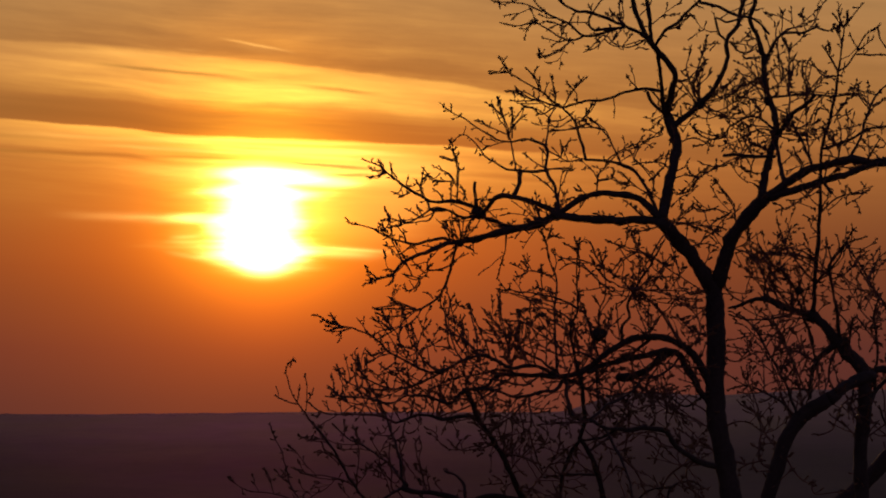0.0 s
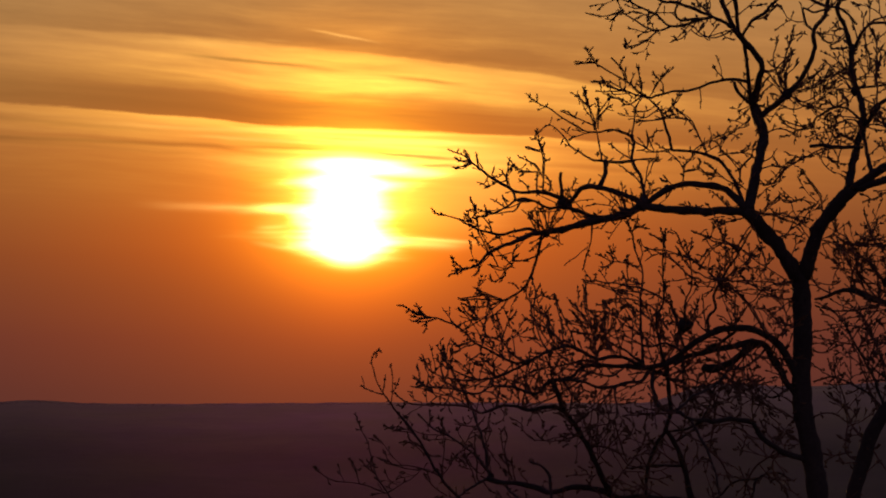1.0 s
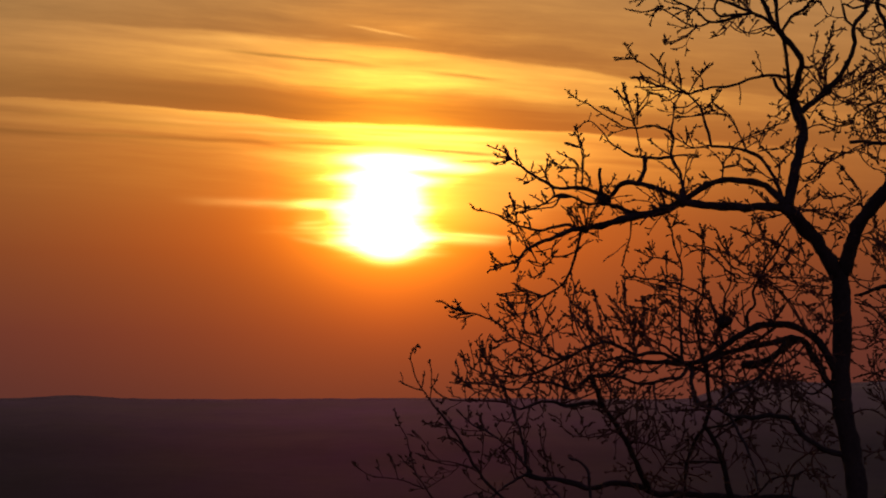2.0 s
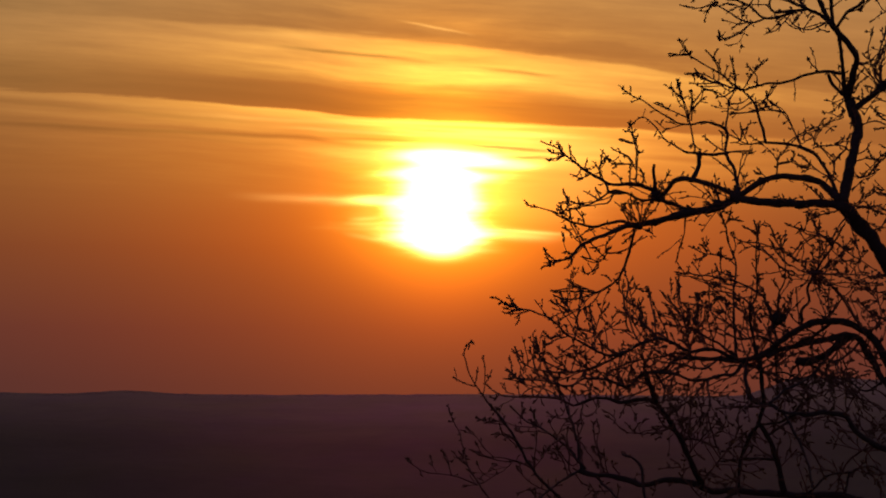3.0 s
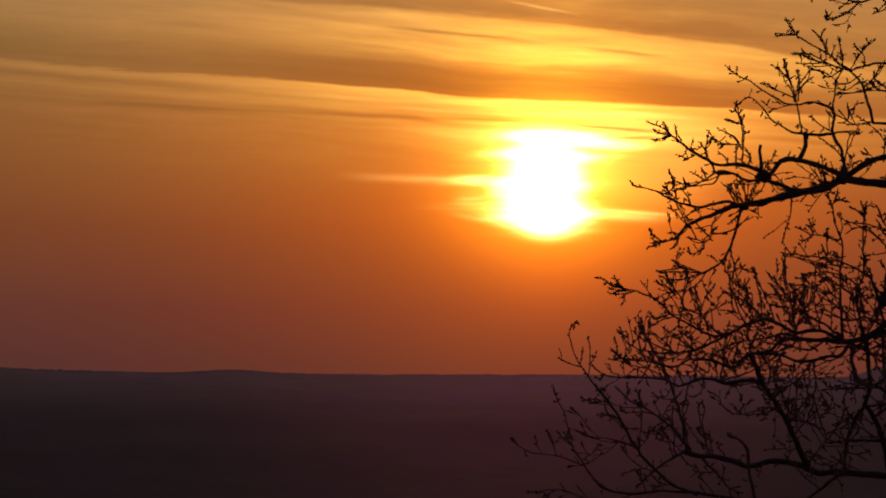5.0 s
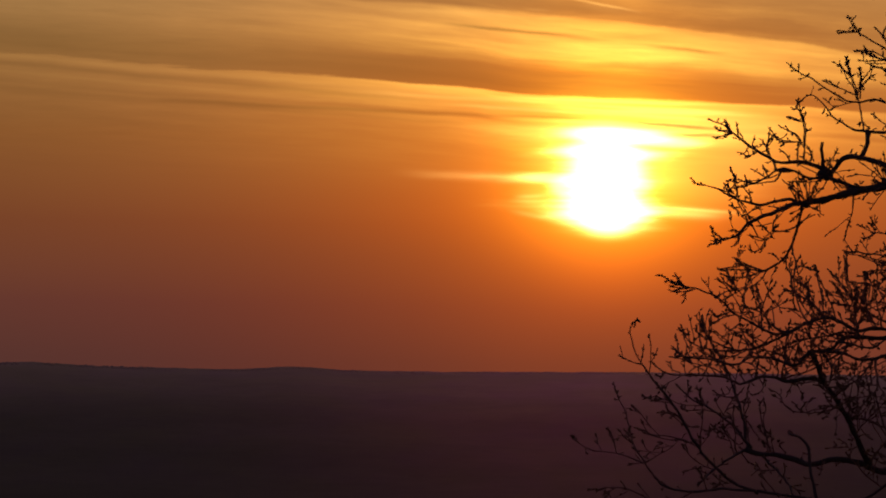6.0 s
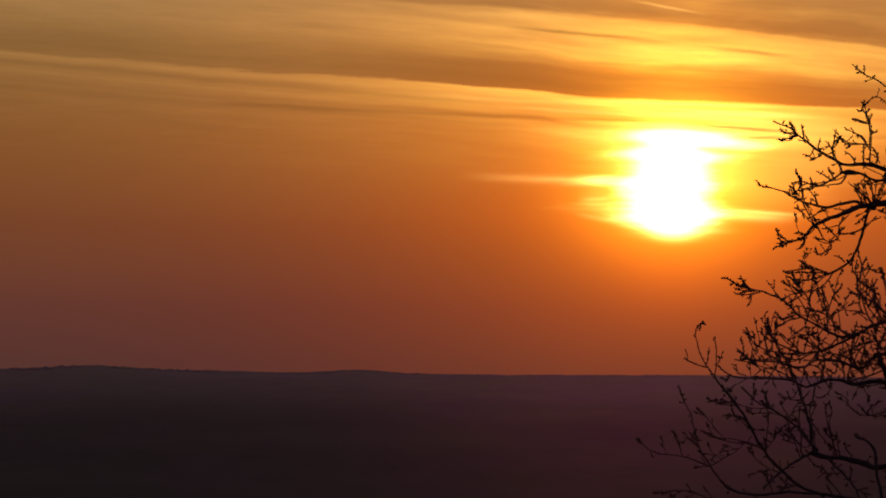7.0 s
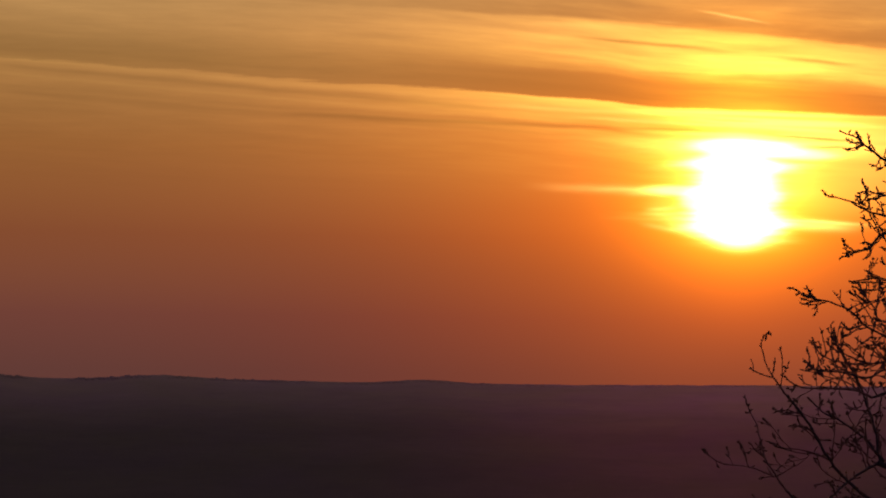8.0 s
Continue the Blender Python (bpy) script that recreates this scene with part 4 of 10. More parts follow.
limb(broad_tree, "limb", 0.0054, 0.0031, 1.08, 0.30, [(-0.28, 17.47, 1.87), (-0.26, 17.55, 1.99), (-0.35, 17.65, 2.11), (-0.39, 17.68, 2.14)])
limb(broad_tree, "limb", 0.0240, 0.0150, 0.43, 0.36, [(1.76, 18.00, 0.68), (1.57, 18.07, 0.87), (1.36, 18.13, 0.95), (1.12, 18.20, 0.95), (0.89, 18.26, 0.96), (0.72, 18.30, 0.97), (0.54, 18.35, 0.97), (0.44, 18.38, 1.02), (0.27, 18.42, 1.03), (0.15, 18.45, 1.00), (-0.01, 18.50, 1.04), (-0.15, 18.53, 1.05), (-0.26, 18.56, 1.08)])
limb(broad_tree, "limb", 0.0099, 0.0068, 0.5, 0.36, [(0.70, 18.31, 0.96), (0.40, 18.11, 0.78), (0.05, 17.92, 0.82), (-0.15, 17.80, 0.85), (-0.39, 17.66, 0.87), (-0.55, 17.57, 0.85), (-0.71, 17.47, 0.89), (-0.77, 17.42, 0.94)])
limb(broad_tree, "limb", 0.0098, 0.0067, 0.36, 0.36, [(-0.17, 17.78, 0.84), (-0.35, 17.69, 0.93), (-0.51, 17.57, 1.10), (-0.61, 17.48, 1.27), (-0.68, 17.41, 1.39), (-0.77, 17.34, 1.50)])
limb(broad_tree, "limb", 0.0104, 0.0076, 0.14, 0.36, [(0.18, 17.99, 0.80), (0.15, 18.05, 0.91), (0.13, 18.14, 1.08), (0.09, 18.19, 1.16), (0.01, 18.23, 1.19)])
limb(broad_tree, "limb", 0.0192, 0.0118, 0.5, 0.42, [(0.50, 18.36, 0.99), (0.42, 18.20, 1.17), (0.33, 18.05, 1.35), (0.22, 17.90, 1.50), (0.16, 17.77, 1.64), (0.12, 17.72, 1.69)])
limb(broad_tree, "limb", 0.0122, 0.0081, 0.58, 0.30, [(0.22, 17.90, 1.50), (0.14, 17.85, 1.53), (0.02, 17.78, 1.51), (-0.11, 17.69, 1.54), (-0.18, 17.65, 1.53), (-0.28, 17.59, 1.49)])
limb(broad_tree, "limb", 0.0080, 0.0033, 0.86, 0.30, [(-0.28, 17.59, 1.49), (-0.41, 17.53, 1.54), (-0.55, 17.48, 1.54), (-0.64, 17.44, 1.54), (-0.74, 17.40, 1.57), (-0.79, 17.37, 1.61)])
limb(broad_tree, "limb", 0.0193, 0.0134, 0.5, 0.36, [(1.00, 18.23, 0.96), (0.95, 18.16, 1.17), (0.89, 18.11, 1.31), (0.83, 18.08, 1.40)])
limb(broad_tree, "limb", 0.0119, 0.0104, 0.58, 0.36, [(0.83, 18.09, 1.38), (0.76, 18.16, 1.27), (0.73, 18.22, 1.14), (0.72, 18.30, 0.98)])
limb(broad_tree, "limb", 0.0090, 0.0042, 0.79, 0.42, [(0.88, 18.11, 1.31), (1.01, 18.17, 1.40), (1.10, 18.24, 1.52), (1.15, 18.30, 1.66)])
limb(broad_tree, "limb", 0.0063, 0.0032, 0.65, 0.36, [(0.49, 18.34, 1.01), (0.62, 18.42, 1.17), (0.71, 18.49, 1.30), (0.73, 18.55, 1.44)])
limb(broad_tree, "limb", 0.0062, 0.0032, 0.58, 0.36, [(0.38, 18.11, 1.29), (0.52, 18.20, 1.27), (0.61, 18.27, 1.18), (0.70, 18.33, 1.15)])
limb(broad_tree, "limb", 0.0049, 0.0032, 0.58, 0.36, [(0.40, 18.12, 1.32), (0.49, 18.16, 1.43), (0.46, 18.20, 1.59)])
limb(broad_tree, "limb", 0.0046, 0.0031, 0.5, 0.36, [(0.33, 18.03, 1.36), (0.21, 17.95, 1.33), (0.09, 17.87, 1.33), (0.04, 17.82, 1.38)])
limb(broad_tree, "limb", 0.0098, 0.0043, 0.79, 0.30, [(-0.24, 18.55, 1.07), (-0.28, 18.66, 1.29), (-0.33, 18.73, 1.44), (-0.39, 18.80, 1.59), (-0.45, 18.86, 1.69), (-0.50, 18.91, 1.79)])
limb(broad_tree, "limb", 0.0093, 0.0036, 0.79, 0.36, [(-0.22, 18.55, 1.09), (-0.33, 18.63, 1.22), (-0.47, 18.70, 1.32), (-0.60, 18.76, 1.39), (-0.69, 18.81, 1.47)])
limb(broad_tree, "limb", 0.0064, 0.0032, 0.65, 0.36, [(-0.10, 18.52, 1.07), (-0.15, 18.57, 1.23), (-0.17, 18.60, 1.34), (-0.16, 18.61, 1.39)])
limb(broad_tree, "limb", 0.0059, 0.0026, 0.22, 0.30, [(-0.77, 17.34, 1.50), (-0.84, 17.27, 1.60), (-0.88, 17.22, 1.68), (-0.91, 17.16, 1.78), (-0.90, 17.13, 1.83), (-0.88, 17.11, 1.85), (-0.85, 17.10, 1.85)])
limb(broad_tree, "limb", 0.0060, 0.0030, 0.14, 0.36, [(-0.77, 17.42, 0.94), (-0.90, 17.53, 1.13), (-0.95, 17.61, 1.30), (-1.03, 17.69, 1.46)])
limb(broad_tree, "limb", 0.0045, 0.0027, 0.14, 0.36, [(-0.84, 17.48, 1.02), (-0.99, 17.41, 1.08), (-1.15, 17.34, 1.10), (-1.24, 17.29, 1.17)])
limb(broad_tree, "limb", 0.0041, 0.0024, 0.14, 0.36, [(-0.99, 17.41, 1.08), (-1.01, 17.38, 1.16), (-1.04, 17.36, 1.22)])
limb(broad_tree, "limb", 0.0045, 0.0027, 0.5, 0.36, [(-0.51, 17.57, 1.10), (-0.50, 17.49, 1.32), (-0.51, 17.43, 1.46)])
limb(broad_tree, "limb", 0.0049, 0.0027, 0.5, 0.36, [(-0.53, 17.56, 1.12), (-0.65, 17.61, 1.17), (-0.79, 17.66, 1.18), (-0.89, 17.70, 1.22)])
limb(broad_tree, "limb", 0.0089, 0.0055, 0.5, 0.36, [(-0.26, 18.56, 1.08), (-0.43, 18.01, 0.98), (-0.52, 17.59, 0.89)])
limb(broad_tree, "limb", 0.0083, 0.0056, 0.5, 0.36, [(-0.15, 18.53, 1.04), (-0.01, 18.17, 0.91), (0.05, 17.92, 0.81)])
limb(broad_tree, "limb", 0.0048, 0.0027, 0.5, 0.36, [(-0.55, 17.57, 0.85), (-0.74, 17.46, 0.79), (-0.94, 17.35, 0.88), (-1.13, 17.25, 0.87)])
limb(broad_tree, "limb", 0.0062, 0.0028, 1.01, 0.38, [(1.65, 18.00, 2.20), (1.54, 18.07, 2.19), (1.42, 18.15, 2.24), (1.31, 18.24, 2.33)])
limb(broad_tree, "limb", 0.0062, 0.0028, 1.01, 0.38, [(1.64, 18.00, 2.00), (1.52, 18.07, 2.05), (1.44, 18.13, 2.14)])
limb(broad_tree, "limb", 0.0061, 0.0028, 1.01, 0.38, [(1.70, 17.93, 2.47), (1.76, 17.89, 2.54), (1.89, 17.82, 2.47), (2.02, 17.74, 2.33)])
limb(broad_tree, "limb", 0.0061, 0.0028, 0.52, 0.27, [(1.47, 17.88, 2.54), (1.56, 17.92, 2.58), (1.62, 17.97, 2.68), (1.74, 18.03, 2.76)])
limb(broad_tree, "limb", 0.0046, 0.0027, 0.52, 0.27, [(1.31, 17.79, 2.72), (1.44, 17.70, 2.68), (1.52, 17.63, 2.65)])
limb(broad_tree, "limb", 0.0046, 0.0028, 0.86, 0.27, [(1.78, 17.86, 2.64), (1.75, 17.78, 2.77), (1.70, 17.72, 2.85)])
limb(broad_tree, "limb", 0.0083, 0.0035, 1.01, 0.42, [(1.62, 17.99, 1.69), (1.48, 18.08, 1.59), (1.37, 18.15, 1.65), (1.27, 18.21, 1.59)])
limb(broad_tree, "limb", 0.0062, 0.0028, 0.79, 0.38, [(1.63, 18.00, 1.45), (1.49, 18.11, 1.53), (1.37, 18.18, 1.55)])
limb(broad_tree, "limb", 0.0089, 0.0041, 0.79, 0.42, [(0.68, 17.85, 1.80), (0.55, 17.96, 1.89), (0.40, 18.07, 1.96), (0.26, 18.17, 1.99)])
limb(broad_tree, "limb", 0.0094, 0.0047, 0.65, 0.42, [(0.87, 17.54, 1.51), (0.98, 17.62, 1.60), (1.10, 17.69, 1.65), (1.20, 17.76, 1.76)])
limb(broad_tree, "limb", 0.0082, 0.0048, 0.65, 0.42, [(0.92, 17.81, 1.82), (0.93, 17.87, 1.69), (0.94, 17.92, 1.58)])
limb(broad_tree, "limb", 0.0069, 0.0038, 0.72, 0.42, [(1.06, 18.18, 1.77), (1.11, 18.26, 1.64), (1.15, 18.34, 1.52), (1.14, 18.43, 1.36), (1.12, 18.49, 1.25)])
limb(broad_tree, "limb", 0.0091, 0.0045, 0.72, 0.42, [(1.12, 18.15, 1.77), (1.25, 18.25, 1.69), (1.39, 18.34, 1.66), (1.51, 18.42, 1.69)])
limb(broad_tree, "limb", 0.0080, 0.0040, 0.72, 0.42, [(0.87, 17.54, 1.50), (0.72, 17.59, 1.49), (0.57, 17.64, 1.48)])
limb(broad_tree, "limb", 0.0102, 0.0061, 0.5, 0.36, [(1.03, 17.61, 1.45), (0.94, 17.87, 1.40), (0.85, 18.09, 1.38)])
limb(broad_tree, "limb", 0.0100, 0.0047, 0.58, 0.36, [(0.96, 17.57, 1.45), (1.03, 17.52, 1.32), (1.09, 17.44, 1.16), (1.12, 17.37, 0.98)])
limb(broad_tree, "limb", 0.0080, 0.0040, 0.5, 0.36, [(1.04, 17.51, 1.30), (1.14, 17.55, 1.21), (1.20, 17.60, 1.08)])
limb(broad_tree, "limb", 0.0090, 0.0049, 0.58, 0.36, [(0.95, 18.16, 1.17), (0.78, 18.25, 1.17), (0.62, 18.35, 1.15)])
limb(broad_tree, "limb", 0.0081, 0.0047, 0.65, 0.42, [(0.20, 17.77, 1.69), (0.26, 17.74, 1.60), (0.25, 17.72, 1.52)])
limb(broad_tree, "limb", 0.0067, 0.0033, 0.65, 0.42, [(0.51, 17.80, 1.65), (0.53, 17.73, 1.50), (0.51, 17.71, 1.46), (0.41, 17.65, 1.33)])
limb(broad_tree, "limb", 0.0061, 0.0033, 0.58, 0.36, [(0.51, 17.71, 1.46), (0.53, 17.75, 1.37), (0.59, 17.82, 1.21)])
limb(broad_tree, "limb", 0.0102, 0.0048, 0.72, 0.42, [(1.24, 17.76, 1.99), (1.14, 17.85, 1.91), (1.03, 17.93, 1.86), (0.91, 18.05, 1.72)])
limb(broad_tree, "limb", 0.0088, 0.0041, 0.72, 0.42, [(1.32, 17.90, 1.93), (1.24, 17.84, 1.82), (1.14, 17.76, 1.69), (1.00, 17.69, 1.65), (0.89, 17.64, 1.69)])
limb(broad_tree, "limb", 0.0088, 0.0041, 0.72, 0.42, [(1.44, 17.93, 1.91), (1.36, 17.85, 1.81), (1.24, 17.77, 1.76), (1.13, 17.71, 1.76)])
limb(broad_tree, "limb", 0.0088, 0.0041, 0.79, 0.42, [(0.93, 17.77, 1.86), (0.83, 17.74, 1.91), (0.73, 17.70, 1.89), (0.61, 17.66, 1.92)])
limb(broad_tree, "limb", 0.0082, 0.0041, 0.79, 0.42, [(0.73, 17.84, 1.77), (0.87, 17.93, 1.69), (1.01, 18.01, 1.69), (1.16, 18.10, 1.59)])
limb(broad_tree, "limb", 0.0081, 0.0041, 0.79, 0.42, [(0.60, 17.89, 1.78), (0.50, 17.82, 1.72), (0.36, 17.74, 1.74), (0.22, 17.65, 1.76)])
limb(broad_tree, "limb", 0.0082, 0.0041, 0.79, 0.42, [(0.43, 17.94, 1.79), (0.33, 17.91, 1.81), (0.21, 17.87, 1.78), (0.05, 17.81, 1.75), (-0.08, 17.76, 1.69)])
limb(broad_tree, "limb", 0.0067, 0.0033, 0.79, 0.42, [(0.32, 17.76, 1.69), (0.21, 17.84, 1.62), (0.09, 17.91, 1.56), (-0.05, 17.99, 1.53)])
limb(broad_tree, "limb", 0.0066, 0.0033, 0.79, 0.30, [(-0.01, 17.56, 1.79), (-0.11, 17.49, 1.85), (-0.16, 17.45, 1.91), (-0.28, 17.38, 1.95)])
limb(broad_tree, "limb", 0.0068, 0.0034, 0.65, 0.36, [(1.50, 17.90, 1.26), (1.39, 17.99, 1.19), (1.33, 18.07, 1.09), (1.31, 18.15, 0.97)])
limb(broad_tree, "limb", 0.0090, 0.0045, 0.65, 0.38, [(1.36, 18.13, 0.95), (1.39, 18.22, 1.08), (1.50, 18.30, 1.13), (1.61, 18.37, 1.09)])
limb(broad_tree, "limb", 0.0083, 0.0041, 0.65, 0.36, [(1.13, 18.20, 0.95), (1.26, 18.08, 1.08), (1.39, 17.99, 1.10)])
limb(broad_tree, "limb", 0.0061, 0.0031, 0.79, 0.38, [(1.60, 18.00, 1.55), (1.45, 17.93, 1.65), (1.38, 17.90, 1.72), (1.28, 17.85, 1.69)])
limb(broad_tree, "limb", 0.0047, 0.0028, 0.24, 0.34, [(0.19, 18.33, 2.61), (0.19, 18.29, 2.54), (0.20, 18.28, 2.53)])
limb(broad_tree, "limb", 0.0047, 0.0028, 0.36, 0.27, [(0.78, 18.10, 3.34), (0.70, 18.16, 3.30), (0.65, 18.20, 3.34)])
limb(broad_tree, "limb", 0.0046, 0.0028, 0.35, 0.27, [(1.21, 17.84, 2.82), (1.25, 17.88, 2.88), (1.30, 17.91, 2.85)])
limb(broad_tree, "limb", 0.0043, 0.0028, 0.28, 0.27, [(0.75, 18.06, 2.74), (0.83, 18.10, 2.79), (0.89, 18.13, 2.87)])
limb(broad_tree, "limb", 0.0057, 0.0032, 0.36, 0.27, [(0.64, 18.26, 3.05), (0.55, 18.31, 3.11), (0.51, 18.34, 3.15)])
limb(broad_tree, "limb", 0.0049, 0.0031, 0.39, 0.27, [(1.42, 18.06, 3.19), (1.54, 18.10, 3.23), (1.62, 18.12, 3.20)])
limb(broad_tree, "limb", 0.0047, 0.0028, 0.39, 0.27, [(1.40, 17.97, 3.58), (1.52, 18.04, 3.57), (1.58, 18.09, 3.66)])
limb(broad_tree, "limb", 0.0046, 0.0028, 0.39, 0.27, [(1.25, 17.76, 3.88), (1.33, 17.80, 3.94), (1.42, 17.84, 3.96)])
limb(broad_tree, "limb", 0.0046, 0.0027, 0.39, 0.27, [(1.07, 17.65, 3.86), (1.06, 17.70, 3.96), (1.07, 17.76, 4.07)])
limb(broad_tree, "limb", 0.0048, 0.0027, 0.39, 0.27, [(0.89, 17.53, 3.92), (0.93, 17.49, 3.98), (0.96, 17.45, 4.06)])
limb(broad_tree, "limb", 0.0048, 0.0027, 0.36, 0.27, [(0.79, 17.46, 3.93), (0.73, 17.54, 3.85), (0.64, 17.60, 3.88)])
limb(broad_tree, "limb", 0.0062, 0.0031, 0.79, 0.27, [(1.98, 17.94, 3.13), (1.88, 18.00, 3.18), (1.82, 18.08, 3.07), (1.89, 18.13, 3.00)])
limb(broad_tree, "limb", 0.0062, 0.0032, 0.79, 0.27, [(2.03, 18.03, 3.25), (2.13, 18.10, 3.25), (2.24, 18.17, 3.22)])
limb(broad_tree, "limb", 0.0056, 0.0031, 0.79, 0.27, [(2.19, 17.88, 3.41), (2.22, 17.94, 3.54), (2.19, 17.99, 3.65)])
limb(broad_tree, "limb", 0.0057, 0.0032, 0.79, 0.27, [(1.99, 18.27, 3.61), (1.90, 18.35, 3.55), (1.82, 18.43, 3.45)])
limb(broad_tree, "limb", 0.0056, 0.0032, 0.79, 0.27, [(1.99, 18.22, 3.52), (2.09, 18.17, 3.60), (2.07, 18.13, 3.72)])
limb(broad_tree, "limb", 0.0054, 0.0030, 0.79, 0.27, [(2.34, 17.55, 3.03), (2.36, 17.50, 3.19), (2.33, 17.46, 3.32), (2.42, 17.42, 3.42)])
limb(broad_tree, "limb", 0.0041, 0.0027, 0.36, 0.30, [(-0.84, 17.27, 1.60), (-0.91, 17.22, 1.62), (-0.97, 17.17, 1.65)])
limb(broad_tree, "limb", 0.0041, 0.0027, 0.36, 0.30, [(-0.85, 17.26, 1.61), (-0.84, 17.24, 1.66), (-0.83, 17.22, 1.70)])
limb(broad_tree, "limb", 0.0039, 0.0027, 0.36, 0.36, [(-0.67, 17.42, 1.38), (-0.78, 17.45, 1.39), (-0.81, 17.46, 1.41)])
limb(broad_tree, "limb", 0.0042, 0.0027, 0.36, 0.36, [(-0.61, 17.47, 1.28), (-0.69, 17.44, 1.33), (-0.71, 17.42, 1.37)])
limb(broad_tree, "limb", 0.0039, 0.0027, 0.36, 0.36, [(-0.90, 17.53, 1.13), (-0.95, 17.51, 1.17), (-0.99, 17.49, 1.22)])
limb(broad_tree, "limb", 0.0056, 0.0031, 0.79, 0.27, [(1.57, 18.03, 3.44), (1.66, 18.06, 3.39), (1.76, 18.09, 3.43), (1.87, 18.12, 3.51)])
limb(broad_tree, "limb", 0.0056, 0.0031, 0.79, 0.27, [(2.03, 18.05, 3.27), (1.94, 18.07, 3.28), (1.86, 18.10, 3.25), (1.79, 18.12, 3.27)])
limb(broad_tree, "limb", 0.0056, 0.0032, 0.79, 0.27, [(1.95, 18.12, 3.37), (1.91, 18.17, 3.46), (1.83, 18.22, 3.50)])
limb(broad_tree, "limb", 0.0056, 0.0032, 0.79, 0.27, [(1.85, 18.19, 3.34), (1.85, 18.12, 3.21), (1.89, 18.07, 3.12)])
limb(broad_tree, "limb", 0.0056, 0.0032, 0.43, 0.27, [(1.57, 18.03, 3.45), (1.57, 18.10, 3.56), (1.61, 18.18, 3.69), (1.59, 18.26, 3.80)])
limb(broad_tree, "limb", 0.0049, 0.0031, 0.72, 0.27, [(1.65, 17.99, 3.50), (1.72, 17.94, 3.46), (1.81, 17.88, 3.53)])
limb(broad_tree, "limb", 0.0056, 0.0031, 0.79, 0.27, [(2.02, 18.14, 3.42), (2.11, 18.08, 3.38), (2.19, 18.02, 3.32)])
limb(broad_tree, "limb", 0.0055, 0.0031, 0.79, 0.27, [(2.11, 17.74, 3.26), (2.22, 17.69, 3.24), (2.31, 17.63, 3.29)])
limb(broad_tree, "limb", 0.0055, 0.0031, 0.79, 0.27, [(2.08, 17.67, 2.94), (2.14, 17.63, 3.03), (2.09, 17.60, 3.12)])
limb(broad_tree, "limb", 0.0056, 0.0031, 0.65, 0.38, [(1.52, 17.90, 1.27), (1.47, 17.96, 1.18), (1.53, 18.02, 1.04)])
limb(broad_tree, "limb", 0.0061, 0.0031, 0.79, 0.38, [(1.66, 18.00, 1.93), (1.76, 17.95, 1.86), (1.88, 17.89, 1.91)])
limb(broad_tree, "limb", 0.0061, 0.0031, 0.79, 0.38, [(1.66, 18.00, 1.45), (1.79, 17.91, 1.50), (1.90, 17.82, 1.45)])
burl(broad_tree, 0.039, (0.22, 18.41, 2.79))
burl(broad_tree, 0.044, (0.94, 17.83, 2.02))
burl(broad_tree, 0.031, (1.57, 18.04, 3.43))
burl(broad_tree, 0.031, (2.00, 18.17, 3.47))
burl(broad_tree, 0.038, (0.69, 18.09, 2.76))
burl(broad_tree, 0.031, (0.59, 18.14, 2.72))
burl(broad_tree, 0.024, (0.11, 18.30, 2.60))
burl(broad_tree, 0.028, (2.04, 18.04, 3.25))
burl(broad_tree, 0.024, (1.38, 18.11, 3.40))
limb(broad_tree, "limb", 0.0054, 0.0032, 0.04, 0.27, [(-0.36, 18.63, 3.05), (-0.39, 18.65, 3.08), (-0.40, 18.67, 3.12), (-0.41, 18.68, 3.14)])
limb(broad_tree, "limb", 0.0054, 0.0032, 0.04, 0.27, [(-0.37, 18.64, 3.05), (-0.42, 18.67, 3.04), (-0.47, 18.70, 3.03)])
limb(broad_tree, "limb", 0.0054, 0.0032, 0.04, 0.27, [(-0.37, 18.64, 3.06), (-0.41, 18.65, 3.07), (-0.45, 18.66, 3.07)])
limb(broad_tree, "limb", 0.0054, 0.0032, 0.04, 0.27, [(-0.31, 18.61, 3.01), (-0.32, 18.59, 3.06), (-0.33, 18.57, 3.11)])
limb(broad_tree, "limb", 0.0054, 0.0032, 0.04, 0.27, [(-0.25, 18.59, 2.98), (-0.28, 18.57, 2.93), (-0.31, 18.56, 2.93)])
limb(broad_tree, "limb", 0.0054, 0.0032, 0.04, 0.27, [(-0.21, 18.57, 2.95), (-0.23, 18.56, 2.92), (-0.26, 18.55, 2.90)])
limb(broad_tree, "limb", 0.0054, 0.0032, 0.04, 0.27, [(-0.21, 18.57, 2.96), (-0.23, 18.56, 2.98), (-0.22, 18.55, 3.02)])
limb(broad_tree, "limb", 0.0054, 0.0032, 0.04, 0.27, [(-0.13, 18.54, 2.90), (-0.14, 18.50, 2.96), (-0.17, 18.47, 3.00)])
limb(broad_tree, "limb", 0.0054, 0.0032, 0.04, 0.27, [(-0.14, 18.51, 2.95), (-0.13, 18.49, 3.00), (-0.12, 18.47, 3.07)])
limb(broad_tree, "limb", 0.0054, 0.0032, 0.04, 0.27, [(-0.13, 18.49, 3.00), (-0.10, 18.47, 3.03), (-0.08, 18.46, 3.02)])
limb(broad_tree, "limb", 0.0053, 0.0032, 0.04, 0.27, [(0.09, 18.45, 2.85), (0.09, 18.39, 2.94), (0.09, 18.35, 3.00), (0.09, 18.32, 3.05), (0.08, 18.28, 3.10), (0.06, 18.23, 3.18), (0.05, 18.20, 3.23)])
